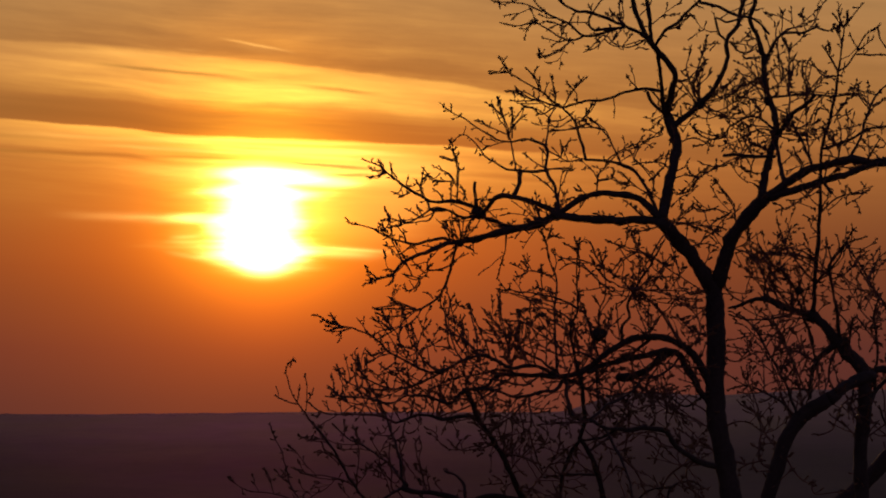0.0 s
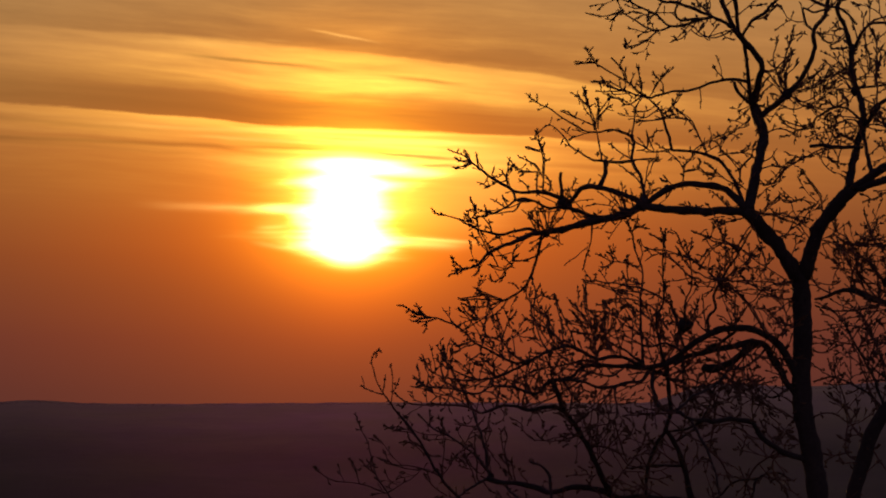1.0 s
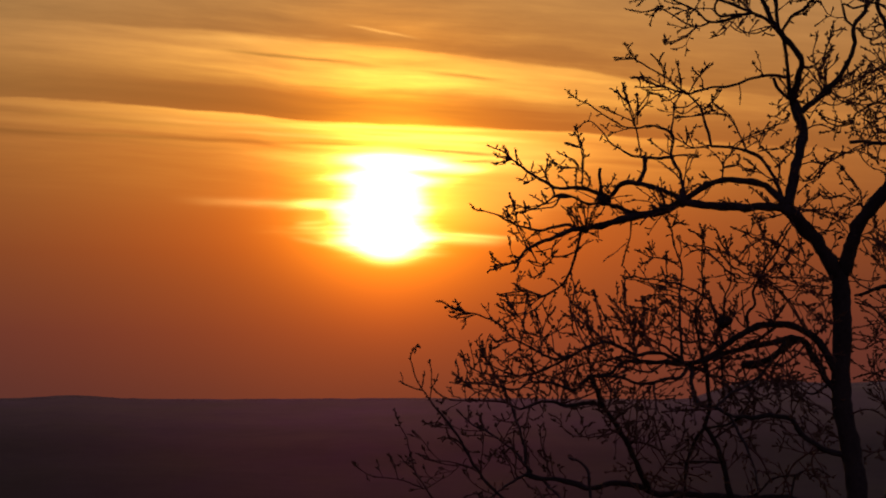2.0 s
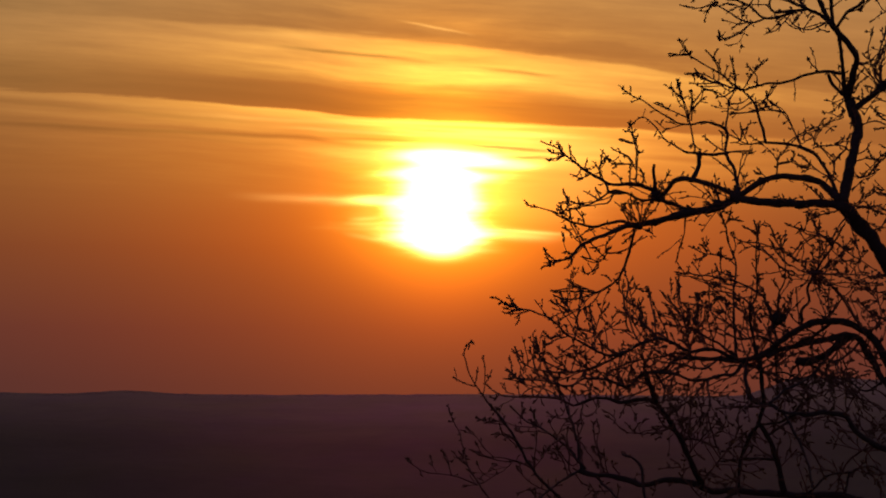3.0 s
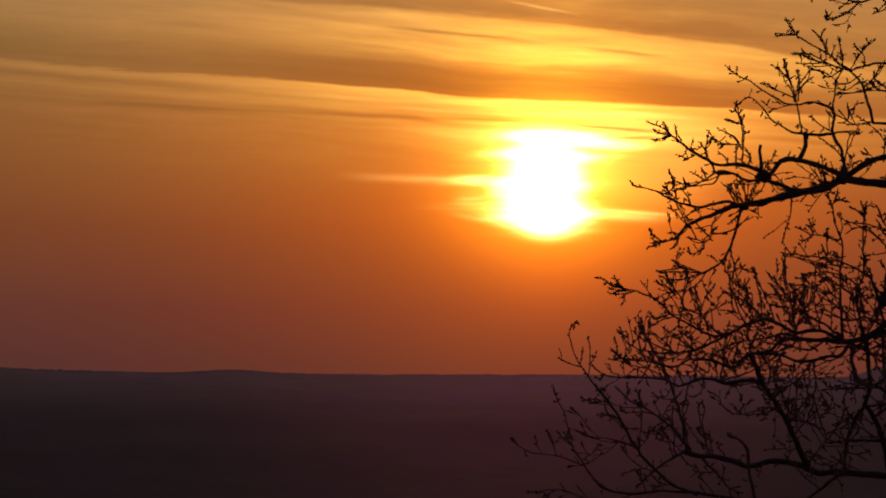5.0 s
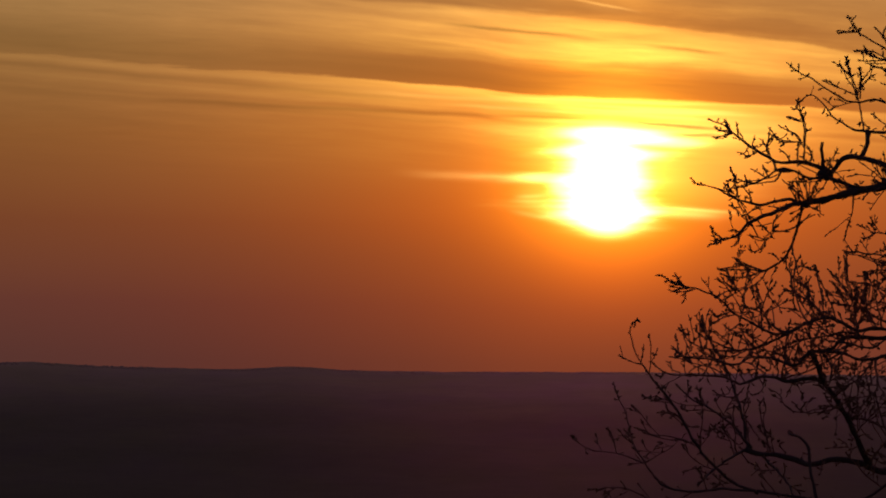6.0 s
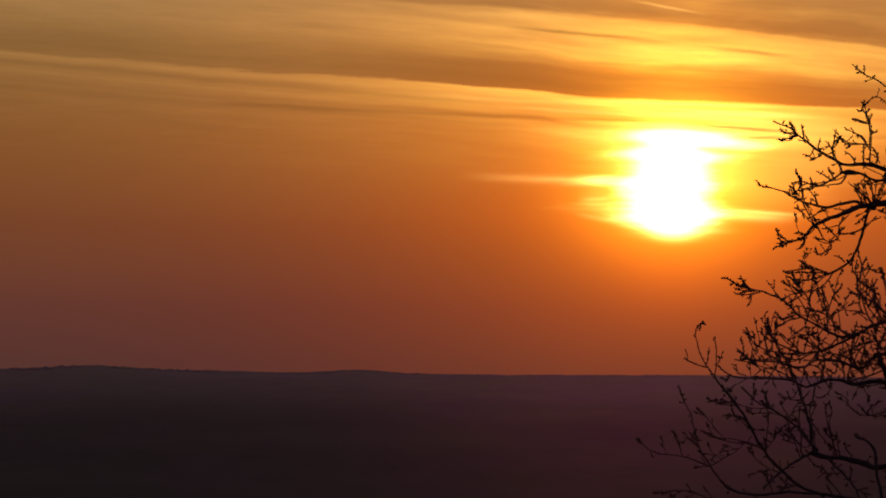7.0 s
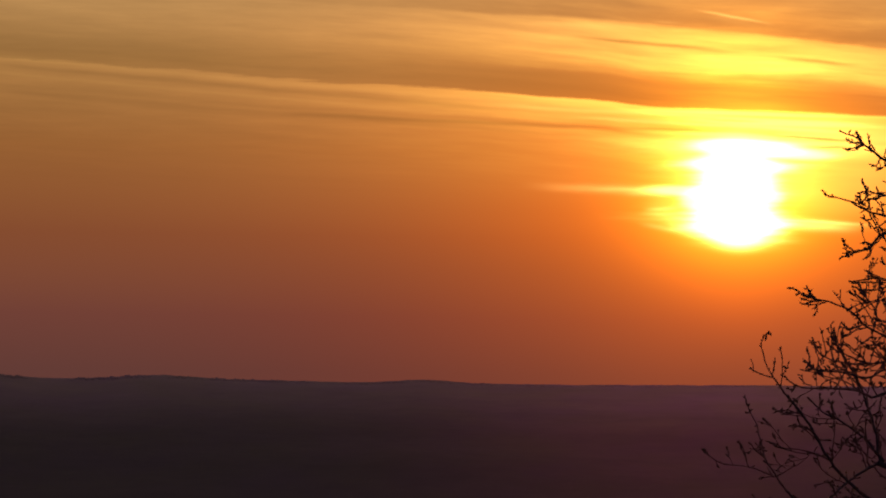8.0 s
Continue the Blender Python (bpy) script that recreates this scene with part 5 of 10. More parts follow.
limb(broad_tree, "limb", 0.0053, 0.0032, 0.04, 0.27, [(0.08, 18.28, 3.10), (0.04, 18.31, 3.12), (-0.01, 18.35, 3.14)])
limb(broad_tree, "limb", 0.0053, 0.0032, 0.04, 0.27, [(0.09, 18.33, 3.04), (0.11, 18.34, 3.05), (0.13, 18.34, 3.06)])
limb(broad_tree, "limb", 0.0053, 0.0032, 0.04, 0.27, [(0.08, 18.37, 2.98), (0.02, 18.33, 2.98), (-0.05, 18.29, 2.98), (-0.09, 18.26, 3.00), (-0.12, 18.24, 3.02)])
limb(broad_tree, "limb", 0.0053, 0.0032, 0.04, 0.27, [(0.07, 18.36, 2.99), (0.04, 18.35, 3.03), (0.00, 18.33, 3.05), (-0.02, 18.33, 3.07)])
limb(broad_tree, "limb", 0.0054, 0.0032, 0.04, 0.27, [(0.05, 18.47, 2.88), (0.05, 18.50, 2.94), (0.05, 18.51, 2.98)])
limb(broad_tree, "limb", 0.0054, 0.0032, 0.04, 0.27, [(0.00, 18.49, 2.87), (-0.02, 18.51, 2.91), (-0.05, 18.53, 2.94)])
limb(broad_tree, "limb", 0.0053, 0.0032, 0.04, 0.27, [(0.08, 18.28, 3.10), (0.10, 18.25, 3.15)])
limb(broad_tree, "limb", 0.0054, 0.0032, 0.04, 0.27, [(0.13, 18.44, 2.87), (0.13, 18.42, 2.92), (0.11, 18.41, 2.96)])
limb(broad_tree, "limb", 0.0053, 0.0032, 0.04, 0.27, [(-0.05, 18.25, 2.79), (-0.09, 18.28, 2.74), (-0.15, 18.32, 2.73), (-0.24, 18.37, 2.72), (-0.27, 18.39, 2.71), (-0.33, 18.43, 2.70)])
limb(broad_tree, "limb", 0.0053, 0.0032, 0.04, 0.27, [(-0.12, 18.19, 2.75), (-0.15, 18.21, 2.80), (-0.16, 18.23, 2.82)])
limb(broad_tree, "limb", 0.0053, 0.0032, 0.04, 0.27, [(-0.14, 18.18, 2.75), (-0.19, 18.22, 2.78), (-0.22, 18.24, 2.80)])
limb(broad_tree, "limb", 0.0052, 0.0031, 0.04, 0.27, [(-0.32, 18.06, 2.76), (-0.34, 18.03, 2.72), (-0.32, 18.00, 2.68)])
limb(broad_tree, "limb", 0.0053, 0.0031, 0.04, 0.27, [(-0.32, 18.06, 2.73), (-0.35, 18.09, 2.78), (-0.36, 18.11, 2.80)])
limb(broad_tree, "limb", 0.0052, 0.0031, 0.04, 0.27, [(-0.32, 18.06, 2.72), (-0.34, 18.05, 2.73), (-0.37, 18.04, 2.72)])
limb(broad_tree, "limb", 0.0054, 0.0032, 0.04, 0.27, [(-0.34, 18.53, 2.67), (-0.38, 18.57, 2.70), (-0.40, 18.59, 2.73)])
limb(broad_tree, "limb", 0.0054, 0.0032, 0.04, 0.27, [(-0.33, 18.52, 2.65), (-0.38, 18.55, 2.67), (-0.42, 18.58, 2.69)])
limb(broad_tree, "limb", 0.0054, 0.0032, 0.04, 0.27, [(-0.33, 18.52, 2.65), (-0.32, 18.50, 2.68), (-0.32, 18.49, 2.71)])
limb(broad_tree, "limb", 0.0054, 0.0032, 0.04, 0.27, [(-0.23, 18.46, 2.61), (-0.25, 18.49, 2.67), (-0.29, 18.52, 2.72)])
limb(broad_tree, "limb", 0.0053, 0.0032, 0.04, 0.27, [(0.06, 18.29, 2.60), (0.02, 18.27, 2.67), (-0.01, 18.26, 2.71), (-0.03, 18.25, 2.73)])
limb(broad_tree, "limb", 0.0053, 0.0032, 0.04, 0.27, [(0.07, 18.29, 2.60), (0.06, 18.27, 2.67), (0.05, 18.25, 2.71)])
limb(broad_tree, "limb", 0.0053, 0.0032, 0.04, 0.27, [(0.11, 18.30, 2.61), (0.10, 18.24, 2.72), (0.07, 18.20, 2.78)])
limb(broad_tree, "limb", 0.0053, 0.0032, 0.04, 0.27, [(0.13, 18.31, 2.62), (0.15, 18.27, 2.70), (0.18, 18.24, 2.75)])
limb(broad_tree, "limb", 0.0053, 0.0032, 0.04, 0.27, [(-0.40, 18.14, 2.37), (-0.45, 18.13, 2.41), (-0.47, 18.11, 2.45)])
limb(broad_tree, "limb", 0.0053, 0.0032, 0.04, 0.27, [(-0.40, 18.14, 2.37), (-0.43, 18.12, 2.35), (-0.48, 18.09, 2.33)])
limb(broad_tree, "limb", 0.0054, 0.0032, 0.04, 0.27, [(-0.31, 18.48, 2.53), (-0.33, 18.45, 2.57), (-0.36, 18.43, 2.59)])
limb(broad_tree, "limb", 0.0054, 0.0032, 0.04, 0.27, [(-0.29, 18.48, 2.53), (-0.25, 18.47, 2.55), (-0.21, 18.46, 2.58)])
limb(broad_tree, "limb", 0.0053, 0.0032, 0.04, 0.27, [(-0.30, 18.17, 2.39), (-0.31, 18.16, 2.35), (-0.34, 18.15, 2.33)])
limb(broad_tree, "limb", 0.0053, 0.0032, 0.04, 0.27, [(-0.29, 18.18, 2.41), (-0.33, 18.15, 2.42), (-0.35, 18.14, 2.42)])
limb(broad_tree, "limb", 0.0054, 0.0032, 0.04, 0.27, [(-0.23, 18.46, 2.48), (-0.20, 18.50, 2.43), (-0.19, 18.52, 2.40), (-0.14, 18.55, 2.39), (-0.10, 18.58, 2.42), (-0.09, 18.60, 2.46)])
limb(broad_tree, "limb", 0.0054, 0.0032, 0.04, 0.27, [(-0.19, 18.52, 2.40), (-0.23, 18.54, 2.41), (-0.24, 18.56, 2.41)])
limb(broad_tree, "limb", 0.0054, 0.0032, 0.04, 0.27, [(-0.16, 18.54, 2.39), (-0.15, 18.55, 2.36), (-0.17, 18.56, 2.33), (-0.23, 18.58, 2.31), (-0.24, 18.58, 2.34)])
limb(broad_tree, "limb", 0.0054, 0.0032, 0.04, 0.27, [(-0.11, 18.58, 2.42), (-0.14, 18.60, 2.45), (-0.16, 18.61, 2.47), (-0.19, 18.63, 2.50)])
limb(broad_tree, "limb", 0.0054, 0.0032, 0.04, 0.27, [(-0.10, 18.59, 2.44), (-0.03, 18.55, 2.44), (0.05, 18.50, 2.47)])
limb(broad_tree, "limb", 0.0054, 0.0032, 0.04, 0.27, [(-0.10, 18.60, 2.44), (-0.09, 18.62, 2.50), (-0.05, 18.65, 2.55), (-0.02, 18.68, 2.59)])
limb(broad_tree, "limb", 0.0054, 0.0032, 0.07, 0.27, [(-0.06, 18.49, 2.26), (-0.09, 18.52, 2.29), (-0.11, 18.53, 2.30)])
limb(broad_tree, "limb", 0.0054, 0.0032, 0.07, 0.27, [(-0.17, 18.57, 2.20), (-0.28, 18.61, 2.23), (-0.32, 18.63, 2.26), (-0.34, 18.64, 2.28)])
limb(broad_tree, "limb", 0.0054, 0.0032, 0.07, 0.27, [(-0.28, 18.61, 2.23), (-0.33, 18.60, 2.22), (-0.44, 18.57, 2.20)])
limb(broad_tree, "limb", 0.0054, 0.0032, 0.07, 0.30, [(-0.20, 18.56, 2.17), (-0.30, 18.62, 2.15), (-0.36, 18.66, 2.15), (-0.39, 18.70, 2.19)])
limb(broad_tree, "limb", 0.0054, 0.0032, 0.07, 0.27, [(-0.02, 18.47, 2.28), (-0.01, 18.50, 2.22), (0.01, 18.51, 2.18)])
limb(broad_tree, "limb", 0.0052, 0.0031, 0.07, 0.34, [(0.03, 17.90, 2.14), (0.04, 17.95, 2.22), (0.02, 18.01, 2.31)])
limb(broad_tree, "limb", 0.0052, 0.0031, 0.07, 0.34, [(0.03, 17.93, 2.18), (0.07, 17.95, 2.21), (0.08, 17.96, 2.24)])
limb(broad_tree, "limb", 0.0052, 0.0031, 0.07, 0.34, [(0.35, 17.84, 2.13), (0.34, 17.82, 2.20), (0.33, 17.80, 2.25)])
limb(broad_tree, "limb", 0.0050, 0.0030, 0.07, 0.30, [(-0.57, 17.35, 2.05), (-0.62, 17.33, 2.04), (-0.68, 17.32, 2.03)])
limb(broad_tree, "limb", 0.0050, 0.0030, 0.07, 0.30, [(-0.61, 17.34, 2.06), (-0.64, 17.35, 2.08), (-0.64, 17.36, 2.10)])
limb(broad_tree, "limb", 0.0050, 0.0030, 0.07, 0.30, [(-0.61, 17.34, 2.06), (-0.66, 17.32, 2.07), (-0.69, 17.30, 2.09)])
limb(broad_tree, "limb", 0.0050, 0.0030, 0.07, 0.30, [(-0.42, 17.40, 1.99), (-0.44, 17.41, 2.02), (-0.45, 17.42, 2.03)])
limb(broad_tree, "limb", 0.0054, 0.0032, 0.07, 0.30, [(-0.32, 18.61, 2.07), (-0.35, 18.57, 2.12), (-0.37, 18.55, 2.15)])
limb(broad_tree, "limb", 0.0051, 0.0030, 0.07, 0.30, [(-0.32, 17.60, 2.04), (-0.36, 17.56, 2.08), (-0.39, 17.52, 2.12)])
limb(broad_tree, "limb", 0.0051, 0.0031, 0.07, 0.30, [(-0.27, 17.54, 1.98), (-0.25, 17.59, 2.07), (-0.23, 17.62, 2.12)])
limb(broad_tree, "limb", 0.0051, 0.0031, 0.07, 0.30, [(-0.16, 17.58, 1.90), (-0.18, 17.64, 2.01), (-0.19, 17.69, 2.08)])
limb(broad_tree, "limb", 0.0051, 0.0030, 0.07, 0.30, [(-0.33, 17.44, 1.92), (-0.41, 17.47, 1.89), (-0.44, 17.48, 1.91)])
limb(broad_tree, "limb", 0.0050, 0.0030, 0.07, 0.30, [(-0.31, 17.45, 1.90), (-0.38, 17.43, 1.88), (-0.43, 17.41, 1.85)])
limb(broad_tree, "limb", 0.0051, 0.0031, 0.07, 0.30, [(-0.32, 17.75, 1.69), (-0.35, 17.73, 1.74), (-0.43, 17.68, 1.80)])
limb(broad_tree, "limb", 0.0051, 0.0030, 0.07, 0.30, [(-0.28, 17.47, 1.85), (-0.34, 17.44, 1.81), (-0.37, 17.43, 1.84)])
limb(broad_tree, "limb", 0.0052, 0.0031, 0.07, 0.30, [(-0.48, 17.87, 1.77), (-0.46, 17.89, 1.82), (-0.46, 17.90, 1.86)])
limb(broad_tree, "limb", 0.0052, 0.0031, 0.04, 0.27, [(0.42, 17.92, 3.59), (0.41, 17.90, 3.61), (0.41, 17.88, 3.63)])
limb(broad_tree, "limb", 0.0052, 0.0031, 0.04, 0.27, [(0.59, 18.04, 3.51), (0.57, 18.01, 3.56), (0.55, 17.99, 3.60), (0.51, 17.95, 3.64)])
limb(broad_tree, "limb", 0.0052, 0.0031, 0.04, 0.27, [(0.55, 17.99, 3.59), (0.56, 17.97, 3.62), (0.57, 17.96, 3.64)])
limb(broad_tree, "limb", 0.0053, 0.0031, 0.04, 0.27, [(0.69, 18.12, 3.44), (0.68, 18.07, 3.52), (0.66, 18.02, 3.60)])
limb(broad_tree, "limb", 0.0053, 0.0031, 0.04, 0.27, [(0.82, 18.11, 3.44), (0.82, 18.07, 3.50), (0.79, 18.04, 3.53), (0.76, 18.02, 3.55)])
limb(broad_tree, "limb", 0.0053, 0.0032, 0.04, 0.27, [(0.67, 18.11, 3.45), (0.63, 18.13, 3.51), (0.64, 18.14, 3.56)])
limb(broad_tree, "limb", 0.0053, 0.0032, 0.04, 0.27, [(0.60, 18.18, 3.46), (0.49, 18.24, 3.50), (0.45, 18.28, 3.56)])
limb(broad_tree, "limb", 0.0053, 0.0032, 0.04, 0.27, [(0.60, 18.18, 3.47), (0.51, 18.24, 3.47), (0.43, 18.30, 3.48)])
limb(broad_tree, "limb", 0.0054, 0.0032, 0.04, 0.27, [(0.70, 18.46, 3.46), (0.62, 18.44, 3.41), (0.55, 18.41, 3.45), (0.50, 18.39, 3.46)])
limb(broad_tree, "limb", 0.0054, 0.0032, 0.04, 0.27, [(0.41, 18.44, 3.25), (0.39, 18.42, 3.34), (0.36, 18.39, 3.43), (0.34, 18.37, 3.50)])
limb(broad_tree, "limb", 0.0054, 0.0032, 0.04, 0.27, [(0.37, 18.40, 3.39), (0.33, 18.36, 3.43), (0.30, 18.33, 3.47)])
limb(broad_tree, "limb", 0.0054, 0.0032, 0.04, 0.27, [(0.43, 18.44, 3.26), (0.43, 18.38, 3.37), (0.42, 18.34, 3.44)])
limb(broad_tree, "limb", 0.0054, 0.0032, 0.04, 0.27, [(0.43, 18.40, 3.33), (0.48, 18.44, 3.38), (0.52, 18.47, 3.41)])
limb(broad_tree, "limb", 0.0054, 0.0032, 0.04, 0.27, [(0.43, 18.39, 3.35), (0.47, 18.41, 3.41), (0.51, 18.42, 3.45)])
limb(broad_tree, "limb", 0.0054, 0.0032, 0.04, 0.27, [(0.41, 18.44, 3.28), (0.30, 18.37, 3.32), (0.22, 18.31, 3.36)])
limb(broad_tree, "limb", 0.0054, 0.0032, 0.04, 0.27, [(0.66, 18.39, 3.30), (0.76, 18.44, 3.31), (0.89, 18.50, 3.35)])
limb(broad_tree, "limb", 0.0053, 0.0032, 0.04, 0.27, [(0.66, 18.19, 3.34), (0.73, 18.22, 3.35), (0.80, 18.26, 3.40)])
limb(broad_tree, "limb", 0.0053, 0.0032, 0.04, 0.27, [(0.92, 18.09, 3.45), (0.89, 18.12, 3.39), (0.85, 18.15, 3.35)])
limb(broad_tree, "limb", 0.0053, 0.0032, 0.04, 0.27, [(0.96, 18.07, 3.28), (0.90, 18.11, 3.30), (0.87, 18.14, 3.34)])
limb(broad_tree, "limb", 0.0052, 0.0031, 0.04, 0.27, [(1.53, 18.10, 3.56), (1.56, 18.06, 3.66), (1.59, 18.03, 3.74), (1.61, 18.00, 3.84)])
limb(broad_tree, "limb", 0.0053, 0.0032, 0.04, 0.27, [(1.54, 18.10, 3.56), (1.58, 18.13, 3.64), (1.62, 18.16, 3.72)])
limb(broad_tree, "limb", 0.0053, 0.0032, 0.04, 0.27, [(1.52, 18.12, 3.60), (1.48, 18.10, 3.62), (1.46, 18.09, 3.64)])
limb(broad_tree, "limb", 0.0052, 0.0031, 0.04, 0.27, [(1.53, 18.06, 3.48), (1.46, 17.99, 3.55), (1.40, 17.95, 3.57)])
limb(broad_tree, "limb", 0.0053, 0.0031, 0.07, 0.27, [(1.57, 18.03, 3.44), (1.66, 18.08, 3.50), (1.76, 18.12, 3.57), (1.81, 18.15, 3.62)])
limb(broad_tree, "limb", 0.0052, 0.0031, 0.07, 0.27, [(1.58, 18.03, 3.44), (1.70, 17.94, 3.47), (1.83, 17.84, 3.53), (1.91, 17.77, 3.56)])
limb(broad_tree, "limb", 0.0054, 0.0032, 0.04, 0.27, [(0.64, 18.41, 2.60), (0.62, 18.42, 2.65), (0.60, 18.43, 2.68)])
limb(broad_tree, "limb", 0.0054, 0.0032, 0.04, 0.27, [(0.64, 18.41, 2.61), (0.66, 18.43, 2.65), (0.68, 18.44, 2.69)])
limb(broad_tree, "limb", 0.0054, 0.0032, 0.04, 0.27, [(0.65, 18.42, 2.64), (0.69, 18.44, 2.65), (0.73, 18.45, 2.64)])
limb(broad_tree, "limb", 0.0054, 0.0032, 0.04, 0.27, [(0.65, 18.33, 3.17), (0.71, 18.35, 3.14), (0.74, 18.36, 3.12), (0.80, 18.38, 3.11), (0.89, 18.41, 3.13)])
limb(broad_tree, "limb", 0.0054, 0.0032, 0.04, 0.27, [(0.73, 18.36, 3.13), (0.75, 18.39, 3.19), (0.78, 18.42, 3.22)])

# young_tree
limb(young_tree, "trunk", 0.0616, 0.0435, 0.1, 0.27, [(2.72, 19.00, -3.26), (2.72, 19.00, -0.85), (2.68, 19.00, 0.58), (2.68, 19.00, 0.94), (2.67, 19.00, 1.30), (2.70, 19.00, 1.59), (2.69, 19.00, 1.84)])
limb(young_tree, "limb", 0.0439, 0.0281, 0.31, 0.38, [(2.69, 19.00, 1.82), (2.56, 19.06, 1.98), (2.39, 19.13, 2.18)])
limb(young_tree, "limb", 0.0221, 0.0088, 0.78, 0.38, [(2.40, 19.13, 2.18), (2.26, 19.21, 2.21), (2.08, 19.31, 2.28), (1.95, 19.38, 2.25), (1.87, 19.43, 2.23)])
limb(young_tree, "limb", 0.0155, 0.0099, 0.26, 0.27, [(2.39, 19.14, 2.17), (2.39, 19.00, 2.45), (2.40, 18.90, 2.67), (2.40, 18.81, 2.88), (2.39, 18.72, 3.05)])
limb(young_tree, "limb", 0.0097, 0.0099, 0.36, 0.27, [(2.39, 18.72, 3.05), (2.39, 18.63, 3.22), (2.43, 18.53, 3.39), (2.45, 18.45, 3.53), (2.46, 18.39, 3.63)])
limb(young_tree, "limb", 0.0110, 0.0057, 0.68, 0.27, [(2.39, 18.63, 3.21), (2.54, 18.58, 3.25), (2.68, 18.53, 3.33), (2.81, 18.48, 3.34)])
limb(young_tree, "limb", 0.0068, 0.0034, 0.73, 0.27, [(2.46, 18.39, 3.63), (2.47, 18.26, 3.82), (2.48, 18.19, 3.92), (2.49, 18.12, 4.01)])
limb(young_tree, "limb", 0.0220, 0.0126, 0.47, 0.38, [(2.54, 19.06, 1.99), (2.43, 19.13, 1.91), (2.39, 19.18, 1.80), (2.38, 19.26, 1.64)])
limb(young_tree, "limb", 0.0110, 0.0055, 0.57, 0.38, [(2.33, 19.17, 2.17), (2.39, 19.21, 2.02), (2.41, 19.25, 1.88)])
limb(young_tree, "limb", 0.0130, 0.0054, 0.68, 0.38, [(2.55, 19.06, 2.00), (2.52, 18.97, 2.20), (2.48, 18.89, 2.34), (2.46, 18.82, 2.48), (2.53, 18.76, 2.59), (2.60, 18.69, 2.71)])
limb(young_tree, "limb", 0.0087, 0.0040, 0.62, 0.27, [(2.40, 19.04, 2.38), (2.52, 18.94, 2.52), (2.58, 18.88, 2.63), (2.68, 18.82, 2.66)])
limb(young_tree, "limb", 0.0065, 0.0032, 0.62, 0.27, [(2.40, 18.84, 2.81), (2.50, 18.80, 2.91), (2.60, 18.76, 2.93), (2.69, 18.74, 2.95)])
limb(young_tree, "limb", 0.0067, 0.0033, 0.78, 0.38, [(2.26, 19.21, 2.21), (2.19, 19.27, 2.32), (2.09, 19.35, 2.47), (2.02, 19.43, 2.62)])
limb(young_tree, "limb", 0.0067, 0.0033, 0.78, 0.38, [(2.32, 19.17, 2.20), (2.27, 19.28, 2.39), (2.17, 19.37, 2.51), (2.10, 19.43, 2.58)])
limb(young_tree, "limb", 0.0067, 0.0033, 0.78, 0.38, [(2.19, 19.24, 2.23), (2.13, 19.36, 2.40), (1.99, 19.46, 2.44)])
limb(young_tree, "limb", 0.0065, 0.0032, 0.62, 0.27, [(2.39, 18.97, 2.53), (2.26, 18.90, 2.59), (2.11, 18.83, 2.59)])
limb(young_tree, "limb", 0.0250, 0.0188, 0.36, 0.38, [(2.70, 19.00, 1.80), (2.80, 19.03, 1.82), (2.97, 19.09, 1.84), (3.20, 19.17, 1.95)])
limb(young_tree, "limb", 0.0101, 0.0048, 0.68, 0.38, [(2.85, 19.05, 1.88), (2.88, 19.14, 2.17), (2.77, 19.22, 2.39), (2.72, 19.26, 2.50), (2.64, 19.30, 2.62)])
limb(young_tree, "limb", 0.0141, 0.0110, 0.36, 0.38, [(2.71, 19.00, 1.55), (2.79, 19.11, 1.69), (2.89, 19.19, 1.79), (3.01, 19.35, 2.03)])
limb(young_tree, "limb", 0.0108, 0.0051, 0.57, 0.38, [(2.78, 19.11, 1.69), (2.78, 18.96, 1.98), (2.74, 18.88, 2.16), (2.78, 18.80, 2.30)])
limb(young_tree, "limb", 0.0087, 0.0040, 0.73, 0.38, [(2.63, 19.00, 1.73), (2.61, 18.96, 1.60), (2.63, 18.92, 1.51)])
limb(young_tree, "limb", 0.0059, 0.0030, 0.42, 0.38, [(2.65, 19.00, 1.40), (2.56, 19.08, 1.48), (2.50, 19.14, 1.53)])
limb(young_tree, "limb", 0.0080, 0.0040, 0.57, 0.38, [(2.26, 19.21, 2.20), (2.23, 19.12, 2.42), (2.10, 19.07, 2.51), (1.98, 19.02, 2.56)])
limb(young_tree, "limb", 0.0081, 0.0037, 0.36, 0.38, [(2.24, 19.21, 2.18), (2.05, 19.34, 2.15), (1.89, 19.45, 2.18)])
limb(young_tree, "limb", 0.0081, 0.0041, 0.47, 0.38, [(2.41, 19.25, 1.88), (2.27, 19.34, 1.95), (2.08, 19.46, 1.88)])
limb(young_tree, "limb", 0.0095, 0.0047, 0.57, 0.38, [(2.53, 19.07, 1.98), (2.49, 19.16, 1.80), (2.53, 19.22, 1.69)])
limb(young_tree, "limb", 0.0088, 0.0044, 0.57, 0.38, [(2.40, 19.23, 1.69), (2.26, 19.29, 1.70), (2.16, 19.33, 1.70)])
limb(young_tree, "limb", 0.0087, 0.0043, 0.57, 0.38, [(2.60, 19.04, 1.95), (2.63, 18.96, 2.16), (2.72, 18.90, 2.05), (2.79, 18.87, 1.98)])
limb(young_tree, "limb", 0.0071, 0.0036, 0.57, 0.38, [(2.68, 19.00, 1.69), (2.54, 18.90, 1.59), (2.46, 18.81, 1.44), (2.34, 18.74, 1.41)])
limb(young_tree, "limb", 0.0080, 0.0040, 0.57, 0.38, [(2.67, 19.00, 1.37), (2.80, 19.07, 1.44), (2.88, 19.12, 1.51)])
burl(young_tree, 0.029, (2.31, 19.25, 2.34))
burl(young_tree, 0.040, (2.39, 19.14, 2.17))
burl(young_tree, 0.044, (2.56, 19.06, 2.00))
